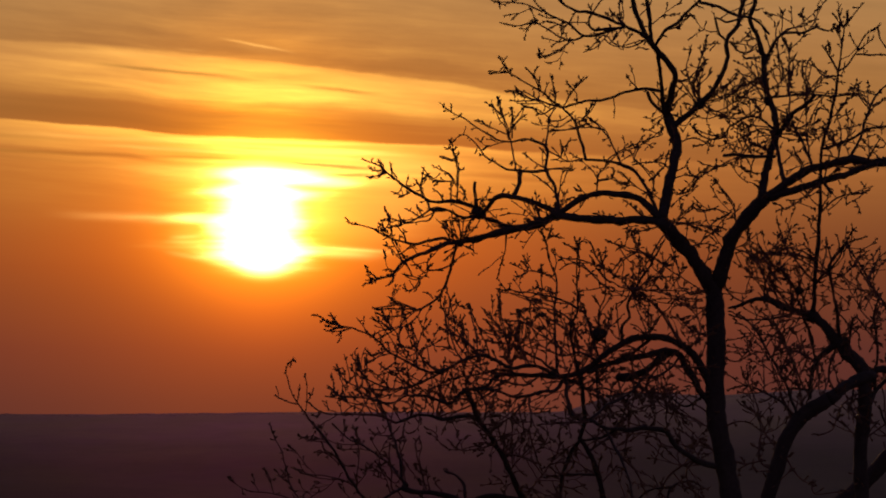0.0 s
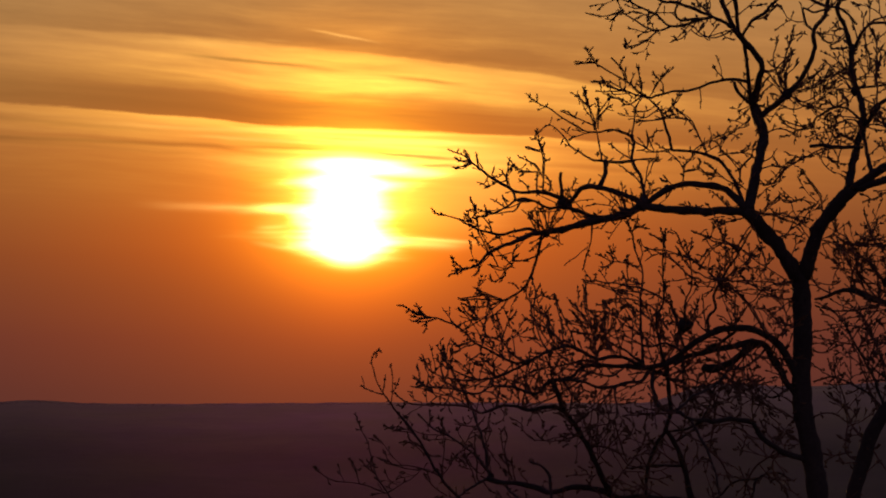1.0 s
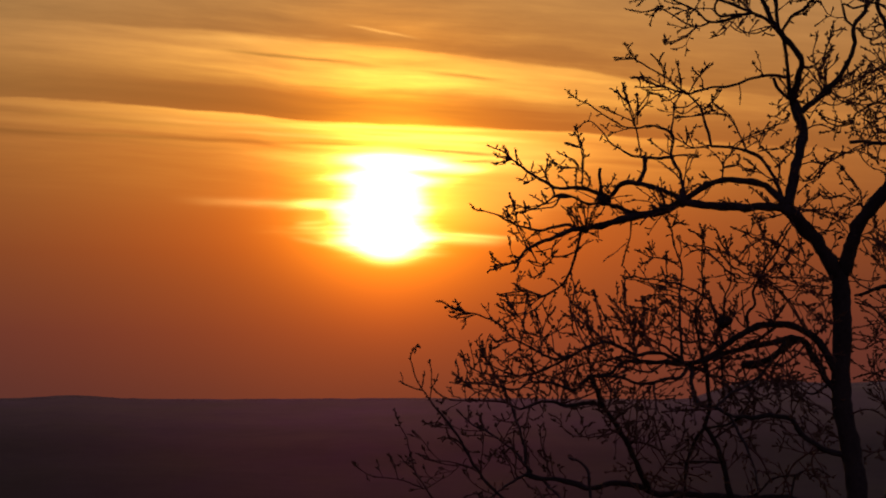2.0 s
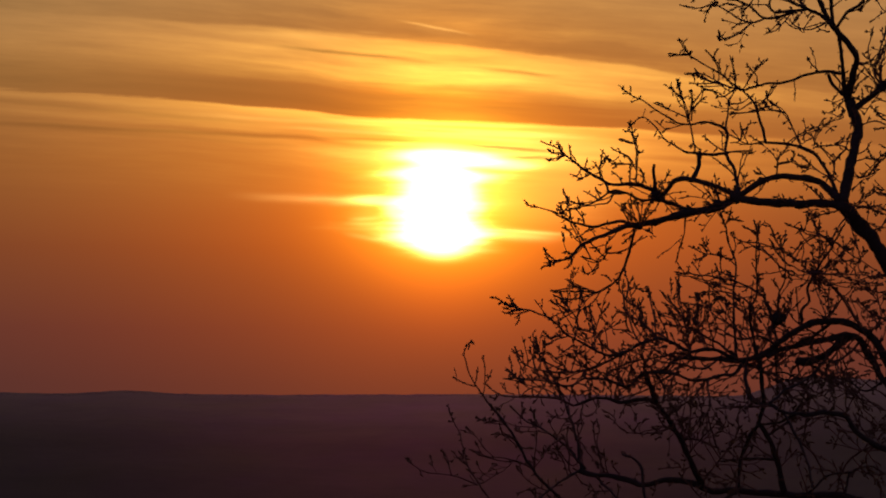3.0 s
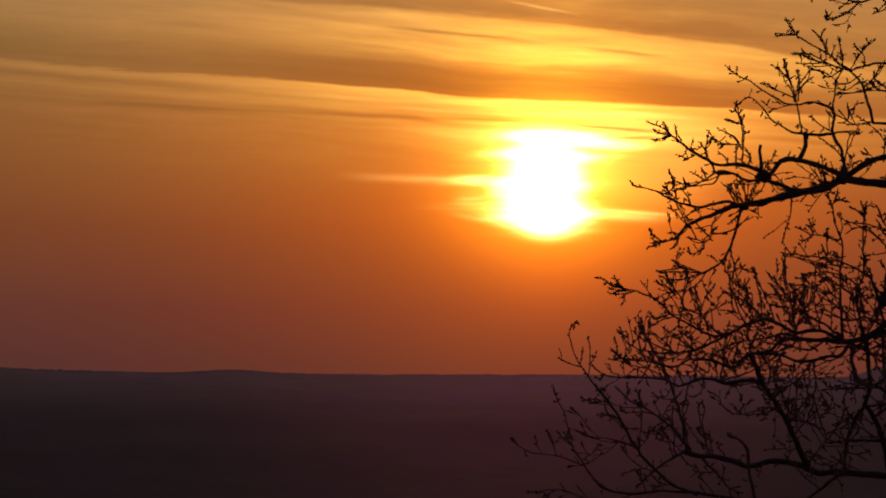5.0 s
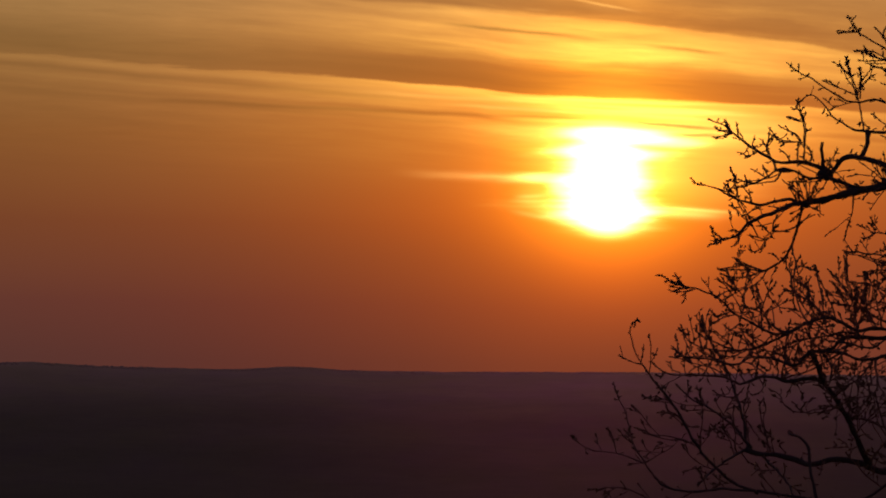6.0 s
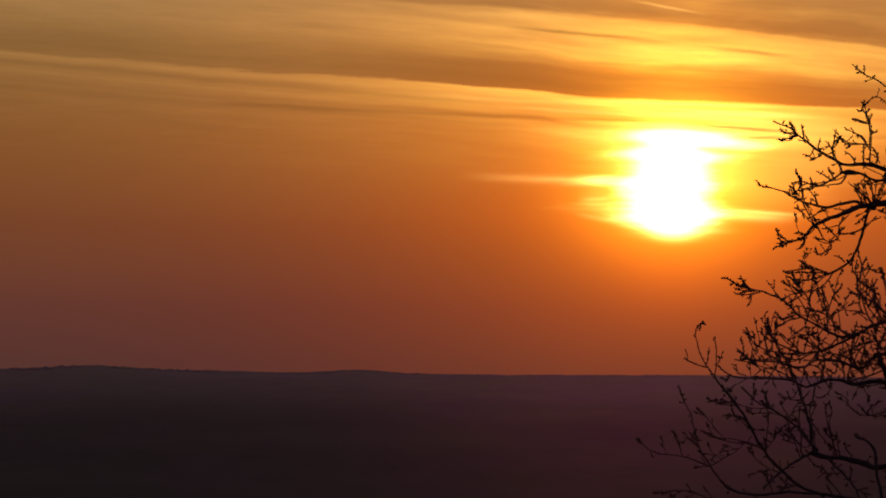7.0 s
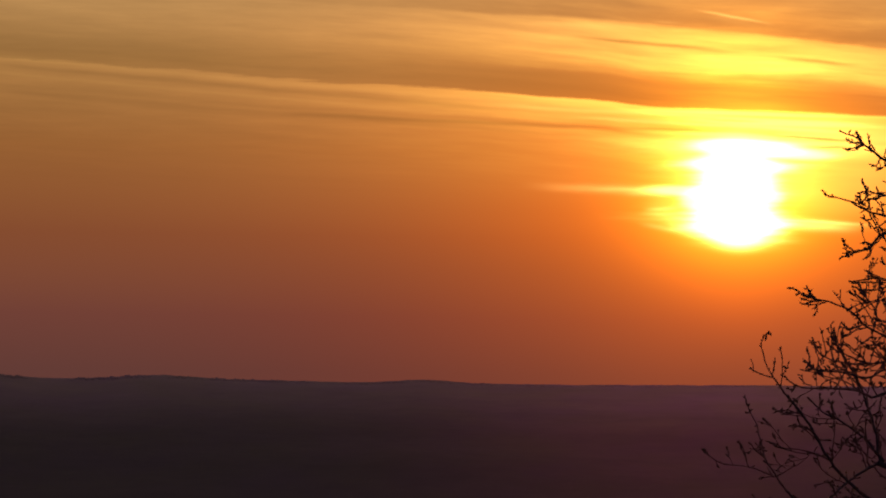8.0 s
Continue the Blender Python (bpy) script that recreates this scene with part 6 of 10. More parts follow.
limb(young_tree, "limb", 0.0069, 0.0032, 0.05, 0.27, [(2.45, 18.37, 3.66), (2.52, 18.35, 3.71), (2.57, 18.31, 3.79), (2.61, 18.28, 3.88), (2.66, 18.26, 3.92), (2.70, 18.24, 3.94)])
limb(young_tree, "limb", 0.0069, 0.0032, 0.05, 0.27, [(2.57, 18.32, 3.77), (2.66, 18.25, 3.76), (2.73, 18.19, 3.75)])
limb(young_tree, "limb", 0.0069, 0.0032, 0.05, 0.27, [(2.46, 18.37, 3.67), (2.40, 18.40, 3.78), (2.37, 18.42, 3.83)])
limb(young_tree, "limb", 0.0069, 0.0032, 0.05, 0.27, [(2.41, 18.40, 3.78), (2.41, 18.39, 3.82), (2.40, 18.38, 3.85)])
limb(young_tree, "limb", 0.0069, 0.0032, 0.05, 0.27, [(2.45, 18.39, 3.64), (2.36, 18.33, 3.64), (2.27, 18.25, 3.73)])
limb(young_tree, "limb", 0.0068, 0.0032, 0.05, 0.27, [(2.47, 18.19, 3.92), (2.44, 18.16, 3.99), (2.44, 18.14, 4.04)])
limb(young_tree, "limb", 0.0068, 0.0032, 0.05, 0.27, [(2.47, 18.18, 3.93), (2.53, 18.14, 4.00), (2.57, 18.11, 4.05)])
limb(young_tree, "limb", 0.0068, 0.0032, 0.05, 0.27, [(2.48, 18.18, 3.93), (2.50, 18.21, 3.99), (2.50, 18.22, 4.03)])
limb(young_tree, "limb", 0.0069, 0.0032, 0.05, 0.27, [(2.69, 18.25, 3.93), (2.72, 18.31, 3.86), (2.76, 18.34, 3.81)])
limb(young_tree, "limb", 0.0080, 0.0036, 0.05, 0.38, [(2.39, 18.97, 2.52), (2.24, 19.03, 2.57), (2.10, 19.08, 2.57), (2.03, 19.10, 2.59)])
limb(young_tree, "limb", 0.0080, 0.0036, 0.05, 0.38, [(2.39, 19.04, 2.38), (2.30, 18.99, 2.47), (2.24, 18.95, 2.55)])
limb(young_tree, "limb", 0.0080, 0.0036, 0.05, 0.27, [(2.22, 19.03, 2.57), (2.19, 19.01, 2.64), (2.14, 18.97, 2.79)])
limb(young_tree, "limb", 0.0080, 0.0036, 0.05, 0.27, [(2.19, 19.01, 2.63), (2.22, 18.99, 2.69), (2.23, 18.96, 2.74)])
limb(young_tree, "limb", 0.0082, 0.0037, 0.05, 0.38, [(2.09, 19.31, 2.28), (2.11, 19.38, 2.40), (2.14, 19.44, 2.49), (2.09, 19.51, 2.59), (2.02, 19.58, 2.66)])

# leaning_tree
limb(leaning_tree, "trunk", 0.0529, 0.0458, 0.1, 0.27, [(1.90, 18.50, -3.13), (1.94, 18.50, -0.79), (1.97, 18.50, 0.43), (2.01, 18.50, 0.95), (2.08, 18.50, 1.20), (2.13, 18.50, 1.37), (2.24, 18.50, 1.53), (2.40, 18.50, 1.63)])
limb(leaning_tree, "limb", 0.0428, 0.0335, 0.36, 0.38, [(2.40, 18.50, 1.63), (2.57, 18.60, 1.74), (2.71, 18.67, 1.78)])
limb(leaning_tree, "limb", 0.0096, 0.0045, 0.68, 0.38, [(2.21, 18.50, 1.53), (2.10, 18.37, 1.77), (1.98, 18.26, 1.96), (1.91, 18.20, 2.07), (1.81, 18.14, 2.15)])
limb(leaning_tree, "limb", 0.0098, 0.0046, 0.68, 0.38, [(2.20, 18.50, 1.52), (2.11, 18.56, 1.62), (2.01, 18.61, 1.68), (1.90, 18.65, 1.72), (1.80, 18.69, 1.69)])
limb(leaning_tree, "limb", 0.0071, 0.0032, 0.52, 0.38, [(2.07, 18.50, 1.19), (1.98, 18.57, 1.25), (2.00, 18.69, 1.44), (1.99, 18.78, 1.59), (1.95, 18.87, 1.72), (1.94, 18.94, 1.84)])
limb(leaning_tree, "limb", 0.0064, 0.0038, 0.36, 0.38, [(2.00, 18.56, 1.25), (1.90, 18.54, 1.23), (1.82, 18.52, 1.24)])
limb(leaning_tree, "limb", 0.0058, 0.0032, 0.52, 0.38, [(2.10, 18.50, 1.30), (2.02, 18.54, 1.41), (1.97, 18.57, 1.52), (1.85, 18.62, 1.62)])
limb(leaning_tree, "limb", 0.0064, 0.0032, 0.57, 0.38, [(2.31, 18.50, 1.59), (2.39, 18.56, 1.69), (2.43, 18.62, 1.80), (2.51, 18.67, 1.87)])
limb(leaning_tree, "limb", 0.0064, 0.0032, 0.73, 0.38, [(2.26, 18.50, 1.54), (2.23, 18.56, 1.69), (2.20, 18.63, 1.87), (2.14, 18.69, 2.01)])
limb(leaning_tree, "limb", 0.0064, 0.0032, 0.73, 0.38, [(2.17, 18.50, 1.50), (2.07, 18.69, 1.87), (2.17, 18.75, 1.96), (2.35, 18.84, 1.97)])
limb(leaning_tree, "limb", 0.0057, 0.0029, 0.42, 0.38, [(2.11, 18.50, 1.30), (2.21, 18.42, 1.15), (2.28, 18.38, 1.10), (2.29, 18.36, 1.05), (2.49, 18.27, 1.07)])

# stout_tree
limb(stout_tree, "trunk", 0.0598, 0.0486, 0.1, 0.27, [(2.27, 19.60, -3.41), (2.36, 19.60, -0.93), (2.48, 19.60, 0.54), (2.56, 19.60, 0.88), (2.67, 19.60, 0.99), (2.82, 19.60, 1.13), (2.95, 19.60, 1.27), (3.12, 19.60, 1.44), (3.34, 19.60, 1.73), (3.50, 19.60, 2.18)])
limb(stout_tree, "limb", 0.0112, 0.0052, 0.57, 0.38, [(2.95, 19.60, 1.27), (2.92, 19.53, 1.44), (2.86, 19.46, 1.58)])
limb(stout_tree, "limb", 0.0111, 0.0059, 0.57, 0.38, [(3.12, 19.60, 1.44), (3.02, 19.45, 1.70), (2.94, 19.27, 2.03), (2.86, 19.14, 2.24)])

# long thin shoots
shoot(broad_tree, 0.0052, 0.0031, [(1.96, 18.32, 3.84), (1.89, 18.26, 3.78), (1.82, 18.22, 3.78), (1.80, 18.20, 3.80)])
shoot(broad_tree, 0.0052, 0.0031, [(2.00, 18.36, 3.76), (1.91, 18.30, 3.75), (1.87, 18.27, 3.74), (1.86, 18.26, 3.76)])
shoot(broad_tree, 0.0052, 0.0031, [(2.07, 18.33, 3.84), (2.10, 18.30, 3.69), (2.14, 18.26, 3.54)])
shoot(broad_tree, 0.0051, 0.0030, [(2.10, 17.89, 3.54), (2.12, 17.86, 3.63), (2.16, 17.84, 3.67)])
shoot(broad_tree, 0.0051, 0.0030, [(2.21, 17.90, 3.44), (2.21, 17.99, 3.58), (2.23, 18.06, 3.70)])
shoot(broad_tree, 0.0051, 0.0030, [(2.22, 17.86, 3.44), (2.28, 17.94, 3.56), (2.33, 17.99, 3.62)])
shoot(broad_tree, 0.0051, 0.0030, [(2.51, 17.85, 3.47), (2.55, 17.89, 3.42), (2.61, 17.93, 3.38)])
shoot(broad_tree, 0.0050, 0.0030, [(0.20, 17.59, 1.99), (0.18, 17.62, 2.09), (0.16, 17.65, 2.18)])
shoot(broad_tree, 0.0051, 0.0030, [(0.36, 17.81, 2.00), (0.31, 17.86, 2.10), (0.24, 17.92, 2.18)])
shoot(broad_tree, 0.0052, 0.0031, [(0.37, 18.10, 1.96), (0.33, 18.13, 2.03), (0.28, 18.17, 2.10)])
shoot(broad_tree, 0.0051, 0.0030, [(0.15, 17.75, 1.99), (0.11, 17.79, 2.06), (0.04, 17.85, 2.14)])
shoot(broad_tree, 0.0052, 0.0031, [(0.68, 18.28, 2.39), (0.59, 18.22, 2.41), (0.52, 18.18, 2.42), (0.42, 18.11, 2.46)])
shoot(broad_tree, 0.0052, 0.0031, [(0.52, 18.18, 2.42), (0.51, 18.19, 2.45), (0.49, 18.19, 2.47)])
shoot(broad_tree, 0.0052, 0.0031, [(0.52, 18.18, 2.42), (0.48, 18.16, 2.39), (0.44, 18.15, 2.38)])
shoot(broad_tree, 0.0052, 0.0031, [(0.39, 18.20, 2.29), (0.37, 18.18, 2.32), (0.35, 18.17, 2.35)])
shoot(broad_tree, 0.0052, 0.0031, [(0.40, 18.20, 2.29), (0.41, 18.19, 2.32), (0.41, 18.17, 2.34)])
shoot(broad_tree, 0.0052, 0.0031, [(0.39, 18.20, 2.29), (0.36, 18.19, 2.30), (0.33, 18.18, 2.31)])
shoot(broad_tree, 0.0049, 0.0029, [(0.79, 17.36, 2.47), (0.78, 17.34, 2.51), (0.80, 17.30, 2.56)])
shoot(broad_tree, 0.0049, 0.0029, [(0.78, 17.35, 2.50), (0.75, 17.32, 2.52), (0.71, 17.30, 2.54)])
shoot(broad_tree, 0.0050, 0.0029, [(0.94, 17.55, 2.42), (0.89, 17.51, 2.50), (0.87, 17.49, 2.55), (0.83, 17.48, 2.56)])
shoot(broad_tree, 0.0049, 0.0029, [(0.79, 17.36, 2.45), (0.87, 17.39, 2.43), (0.95, 17.42, 2.40), (1.02, 17.45, 2.35)])
shoot(broad_tree, 0.0049, 0.0029, [(0.79, 17.36, 2.45), (0.73, 17.39, 2.45), (0.68, 17.42, 2.47)])
shoot(broad_tree, 0.0049, 0.0029, [(0.79, 17.38, 2.43), (0.86, 17.41, 2.38), (0.93, 17.44, 2.31), (0.99, 17.47, 2.27)])
shoot(broad_tree, 0.0050, 0.0030, [(0.94, 17.55, 2.42), (0.96, 17.58, 2.47), (0.97, 17.62, 2.53)])
shoot(broad_tree, 0.0050, 0.0029, [(1.10, 17.50, 2.51), (1.16, 17.52, 2.50), (1.24, 17.55, 2.47), (1.34, 17.59, 2.42)])
shoot(broad_tree, 0.0050, 0.0030, [(1.15, 17.52, 2.50), (1.14, 17.57, 2.57), (1.12, 17.60, 2.63), (1.10, 17.64, 2.68)])
shoot(broad_tree, 0.0050, 0.0029, [(1.15, 17.52, 2.51), (1.16, 17.50, 2.54), (1.16, 17.48, 2.57)])
shoot(broad_tree, 0.0050, 0.0029, [(1.15, 17.52, 2.50), (1.09, 17.55, 2.47), (1.05, 17.59, 2.42), (1.02, 17.62, 2.36)])
shoot(broad_tree, 0.0052, 0.0031, [(0.69, 18.19, 2.28), (0.61, 18.16, 2.31), (0.60, 18.09, 2.44)])
shoot(broad_tree, 0.0052, 0.0031, [(0.49, 18.15, 2.10), (0.45, 18.14, 2.07), (0.45, 18.12, 2.00)])
shoot(broad_tree, 0.0051, 0.0030, [(0.93, 17.97, 2.88), (0.94, 17.93, 2.94), (0.94, 17.89, 2.99), (0.97, 17.86, 3.02), (0.99, 17.82, 3.07), (1.05, 17.77, 3.11), (1.11, 17.72, 3.14), (1.20, 17.65, 3.17)])
shoot(broad_tree, 0.0051, 0.0030, [(0.94, 17.92, 2.95), (1.00, 17.89, 2.96), (1.03, 17.87, 2.97), (1.06, 17.85, 2.94), (1.10, 17.83, 2.92), (1.12, 17.81, 2.95)])
shoot(broad_tree, 0.0051, 0.0030, [(1.02, 17.87, 2.97), (1.03, 17.86, 2.99), (1.03, 17.85, 3.01)])
shoot(broad_tree, 0.0051, 0.0030, [(1.27, 17.84, 2.85), (1.19, 17.80, 2.89), (1.12, 17.76, 2.94), (1.07, 17.72, 2.99)])
shoot(broad_tree, 0.0051, 0.0030, [(1.26, 17.84, 2.85), (1.28, 17.91, 2.97), (1.25, 17.94, 3.01), (1.18, 18.00, 3.08), (1.15, 18.04, 3.13)])
shoot(broad_tree, 0.0051, 0.0030, [(1.28, 17.91, 2.97), (1.31, 17.88, 3.01), (1.34, 17.85, 3.04)])
shoot(broad_tree, 0.0051, 0.0030, [(1.15, 17.93, 3.05), (1.22, 17.88, 3.06), (1.28, 17.84, 3.06), (1.34, 17.80, 3.04)])
shoot(broad_tree, 0.0051, 0.0030, [(1.29, 17.84, 3.06), (1.32, 17.82, 3.08), (1.33, 17.80, 3.11)])
shoot(broad_tree, 0.0052, 0.0030, [(1.16, 18.04, 3.12), (1.18, 18.06, 3.16), (1.15, 18.08, 3.20)])
shoot(broad_tree, 0.0052, 0.0031, [(0.71, 18.14, 2.87), (0.72, 18.17, 2.94), (0.73, 18.20, 3.00), (0.76, 18.23, 3.05)])
shoot(broad_tree, 0.0051, 0.0030, [(1.37, 17.89, 2.88), (1.45, 17.84, 2.87), (1.50, 17.80, 2.89), (1.53, 17.76, 2.95), (1.58, 17.72, 2.98), (1.62, 17.68, 3.01)])
shoot(broad_tree, 0.0051, 0.0030, [(1.54, 17.75, 2.95), (1.50, 17.78, 2.98), (1.49, 17.80, 3.00)])
shoot(broad_tree, 0.0051, 0.0030, [(1.40, 17.96, 3.01), (1.47, 17.94, 3.04), (1.49, 17.93, 3.08)])
shoot(broad_tree, 0.0051, 0.0030, [(1.40, 17.94, 2.97), (1.46, 17.96, 2.99), (1.53, 17.98, 2.99)])
shoot(broad_tree, 0.0051, 0.0030, [(1.35, 17.82, 2.67), (1.42, 17.86, 2.71), (1.47, 17.89, 2.76), (1.51, 17.93, 2.81)])
shoot(broad_tree, 0.0051, 0.0030, [(1.42, 17.86, 2.71), (1.44, 17.90, 2.77), (1.45, 17.93, 2.82)])
shoot(broad_tree, 0.0051, 0.0030, [(1.37, 17.82, 2.67), (1.48, 17.78, 2.69), (1.55, 17.75, 2.68), (1.62, 17.72, 2.64)])
shoot(broad_tree, 0.0051, 0.0030, [(1.51, 17.92, 2.80), (1.55, 17.90, 2.77), (1.61, 17.85, 2.77)])
shoot(broad_tree, 0.0051, 0.0030, [(1.12, 17.88, 2.70), (1.09, 17.86, 2.73), (1.06, 17.83, 2.76)])
shoot(broad_tree, 0.0051, 0.0030, [(1.30, 17.81, 2.67), (1.22, 17.76, 2.65), (1.17, 17.72, 2.63)])
shoot(broad_tree, 0.0051, 0.0030, [(1.22, 17.83, 2.72), (1.18, 17.80, 2.75), (1.13, 17.76, 2.79), (1.09, 17.72, 2.82)])
shoot(broad_tree, 0.0052, 0.0031, [(0.70, 18.15, 2.88), (0.63, 18.20, 2.96), (0.57, 18.24, 3.01)])
shoot(broad_tree, 0.0040, 0.0029, [(0.360, 17.81, 2.000), (0.319, 17.82, 2.013), (0.265, 17.82, 2.027), (0.224, 17.83, 2.055)])
shoot(broad_tree, 0.0040, 0.0029, [(1.590, 18.03, 3.430), (1.662, 18.05, 3.449), (1.733, 18.07, 3.479), (1.787, 18.09, 3.515), (1.851, 18.11, 3.542), (1.912, 18.13, 3.579)])
shoot(broad_tree, 0.0041, 0.0030, [(1.810, 18.15, 3.620), (1.767, 18.17, 3.577), (1.721, 18.20, 3.534), (1.667, 18.22, 3.494)])
shoot(broad_tree, 0.0041, 0.0030, [(1.869, 18.27, 3.743), (1.920, 18.29, 3.741), (1.987, 18.33, 3.759)])
shoot(broad_tree, 0.0040, 0.0029, [(0.038, 17.94, 2.200), (0.051, 17.95, 2.236), (0.069, 17.96, 2.263)])
shoot(broad_tree, 0.0040, 0.0029, [(2.103, 17.89, 3.551), (2.123, 17.91, 3.607), (2.134, 17.94, 3.662), (2.119, 17.96, 3.699)])
shoot(broad_tree, 0.0041, 0.0030, [(0.470, 18.16, 2.105), (0.522, 18.13, 2.097), (0.556, 18.11, 2.110), (0.573, 18.09, 2.137)])
shoot(broad_tree, 0.0040, 0.0029, [(0.600, 17.84, 2.180), (0.586, 17.87, 2.233), (0.584, 17.90, 2.285), (0.568, 17.92, 2.337)])
shoot(broad_tree, 0.0041, 0.0030, [(1.968, 18.29, 3.595), (1.955, 18.30, 3.650), (1.943, 18.31, 3.704), (1.933, 18.32, 3.758)])
shoot(broad_tree, 0.0040, 0.0029, [(0.935, 17.77, 2.095), (0.943, 17.80, 2.145), (0.965, 17.82, 2.180), (0.990, 17.84, 2.215), (1.019, 17.86, 2.260)])
shoot(broad_tree, 0.0040, 0.0029, [(-0.640, 17.99, 1.830), (-0.637, 17.98, 1.801), (-0.626, 17.96, 1.764), (-0.605, 17.94, 1.723), (-0.587, 17.92, 1.688)])
shoot(broad_tree, 0.0040, 0.0028, [(-0.601, 17.34, 2.044), (-0.621, 17.34, 2.072), (-0.641, 17.34, 2.098)])
shoot(broad_tree, 0.0040, 0.0029, [(0.730, 17.70, 1.890), (0.660, 17.68, 1.906), (0.592, 17.66, 1.942), (0.541, 17.64, 1.969), (0.490, 17.62, 1.982), (0.429, 17.60, 1.998), (0.389, 17.58, 2.038)])
shoot(broad_tree, 0.0040, 0.0029, [(0.579, 17.65, 1.949), (0.565, 17.65, 1.973), (0.545, 17.66, 2.023), (0.525, 17.66, 2.074)])
shoot(broad_tree, 0.0040, 0.0029, [(-0.327, 17.62, 2.080), (-0.323, 17.63, 2.113), (-0.316, 17.63, 2.150)])
shoot(broad_tree, 0.0041, 0.0030, [(0.519, 18.18, 2.424), (0.489, 18.16, 2.403), (0.453, 18.14, 2.381)])
shoot(broad_tree, 0.0040, 0.0029, [(0.855, 17.56, 1.505), (0.788, 17.54, 1.493), (0.720, 17.51, 1.497), (0.652, 17.49, 1.497), (0.592, 17.47, 1.497)])
shoot(broad_tree, 0.0040, 0.0028, [(0.160, 17.46, 2.180), (0.166, 17.45, 2.135), (0.176, 17.43, 2.078), (0.189, 17.42, 2.024), (0.206, 17.41, 1.994), (0.219, 17.40, 1.964)])
shoot(broad_tree, 0.0040, 0.0028, [(-0.705, 17.43, 1.360), (-0.694, 17.45, 1.321), (-0.661, 17.47, 1.288), (-0.622, 17.49, 1.261), (-0.593, 17.51, 1.241)])
shoot(broad_tree, 0.0040, 0.0029, [(0.090, 17.87, 1.330), (0.054, 17.88, 1.325), (0.014, 17.89, 1.338), (-0.020, 17.91, 1.365), (-0.041, 17.92, 1.399), (-0.099, 17.94, 1.433)])
shoot(broad_tree, 0.0041, 0.0030, [(0.645, 18.41, 2.620), (0.664, 18.39, 2.666), (0.677, 18.38, 2.707)])
shoot(broad_tree, 0.0040, 0.0029, [(0.090, 17.70, 1.654), (0.037, 17.72, 1.637), (-0.014, 17.74, 1.654), (-0.064, 17.76, 1.677), (-0.115, 17.78, 1.688)])
shoot(broad_tree, 0.0040, 0.0029, [(1.542, 17.75, 2.957), (1.494, 17.73, 2.967), (1.459, 17.71, 2.973)])
shoot(broad_tree, 0.0040, 0.0029, [(0.391, 17.78, 1.926), (0.414, 17.79, 1.959), (0.434, 17.79, 2.003), (0.444, 17.80, 2.044), (0.451, 17.81, 2.095), (0.455, 17.82, 2.153)])
shoot(broad_tree, 0.0040, 0.0029, [(-0.312, 17.57, 1.502), (-0.300, 17.54, 1.436), (-0.290, 17.51, 1.370), (-0.273, 17.49, 1.321)])
shoot(broad_tree, 0.0040, 0.0029, [(0.939, 17.91, 1.594), (0.939, 17.88, 1.654), (0.938, 17.84, 1.722), (0.929, 17.80, 1.789)])
shoot(broad_tree, 0.0055, 0.0037, [(1.831, 18.21, 3.345), (1.789, 18.23, 3.320), (1.766, 18.24, 3.311), (1.750, 18.26, 3.277), (1.716, 18.28, 3.254), (1.659, 18.30, 3.264), (1.616, 18.32, 3.283), (1.566, 18.35, 3.310), (1.542, 18.36, 3.333)])
shoot(broad_tree, 0.0040, 0.0029, [(-0.310, 17.76, 1.690), (-0.338, 17.74, 1.714), (-0.351, 17.73, 1.748), (-0.354, 17.72, 1.782)])
shoot(broad_tree, 0.0040, 0.0028, [(-1.002, 17.39, 1.130), (-1.024, 17.37, 1.174), (-1.040, 17.36, 1.214)])
shoot(broad_tree, 0.0040, 0.0029, [(0.790, 17.74, 1.887), (0.783, 17.78, 1.958), (0.761, 17.82, 2.010), (0.745, 17.85, 2.062)])
shoot(broad_tree, 0.0041, 0.0030, [(1.130, 18.46, 1.305), (1.140, 18.49, 1.375), (1.149, 18.52, 1.445)])
shoot(broad_tree, 0.0042, 0.0030, [(1.149, 18.52, 1.445), (1.166, 18.50, 1.515), (1.154, 18.48, 1.603)])
shoot(broad_tree, 0.0040, 0.0028, [(0.970, 17.42, 2.560), (0.995, 17.43, 2.550), (1.037, 17.46, 2.542), (1.088, 17.49, 2.527), (1.130, 17.51, 2.518), (1.158, 17.53, 2.512)])
shoot(broad_tree, 0.0040, 0.0028, [(1.158, 17.53, 2.512), (1.138, 17.53, 2.545), (1.125, 17.53, 2.579)])
shoot(broad_tree, 0.0040, 0.0028, [(1.158, 17.53, 2.512), (1.158, 17.54, 2.549), (1.162, 17.54, 2.586)])
shoot(broad_tree, 0.0040, 0.0028, [(1.158, 17.53, 2.512), (1.106, 17.51, 2.494), (1.061, 17.49, 2.463), (1.030, 17.47, 2.429), (1.003, 17.46, 2.391)])
shoot(broad_tree, 0.0050, 0.0035, [(1.158, 17.53, 2.512), (1.210, 17.56, 2.490), (1.262, 17.59, 2.458), (1.315, 17.62, 2.426), (1.368, 17.66, 2.387), (1.421, 17.69, 2.355), (1.474, 17.72, 2.329), (1.527, 17.75, 2.296), (1.563, 17.77, 2.270)])
shoot(broad_tree, 0.0048, 0.0034, [(1.414, 17.68, 2.359), (1.405, 17.69, 2.402), (1.396, 17.71, 2.457), (1.380, 17.72, 2.508), (1.364, 17.73, 2.556), (1.348, 17.74, 2.601)])
shoot(broad_tree, 0.0040, 0.0028, [(1.133, 17.53, 2.558), (1.116, 17.56, 2.601), (1.095, 17.58, 2.642)])
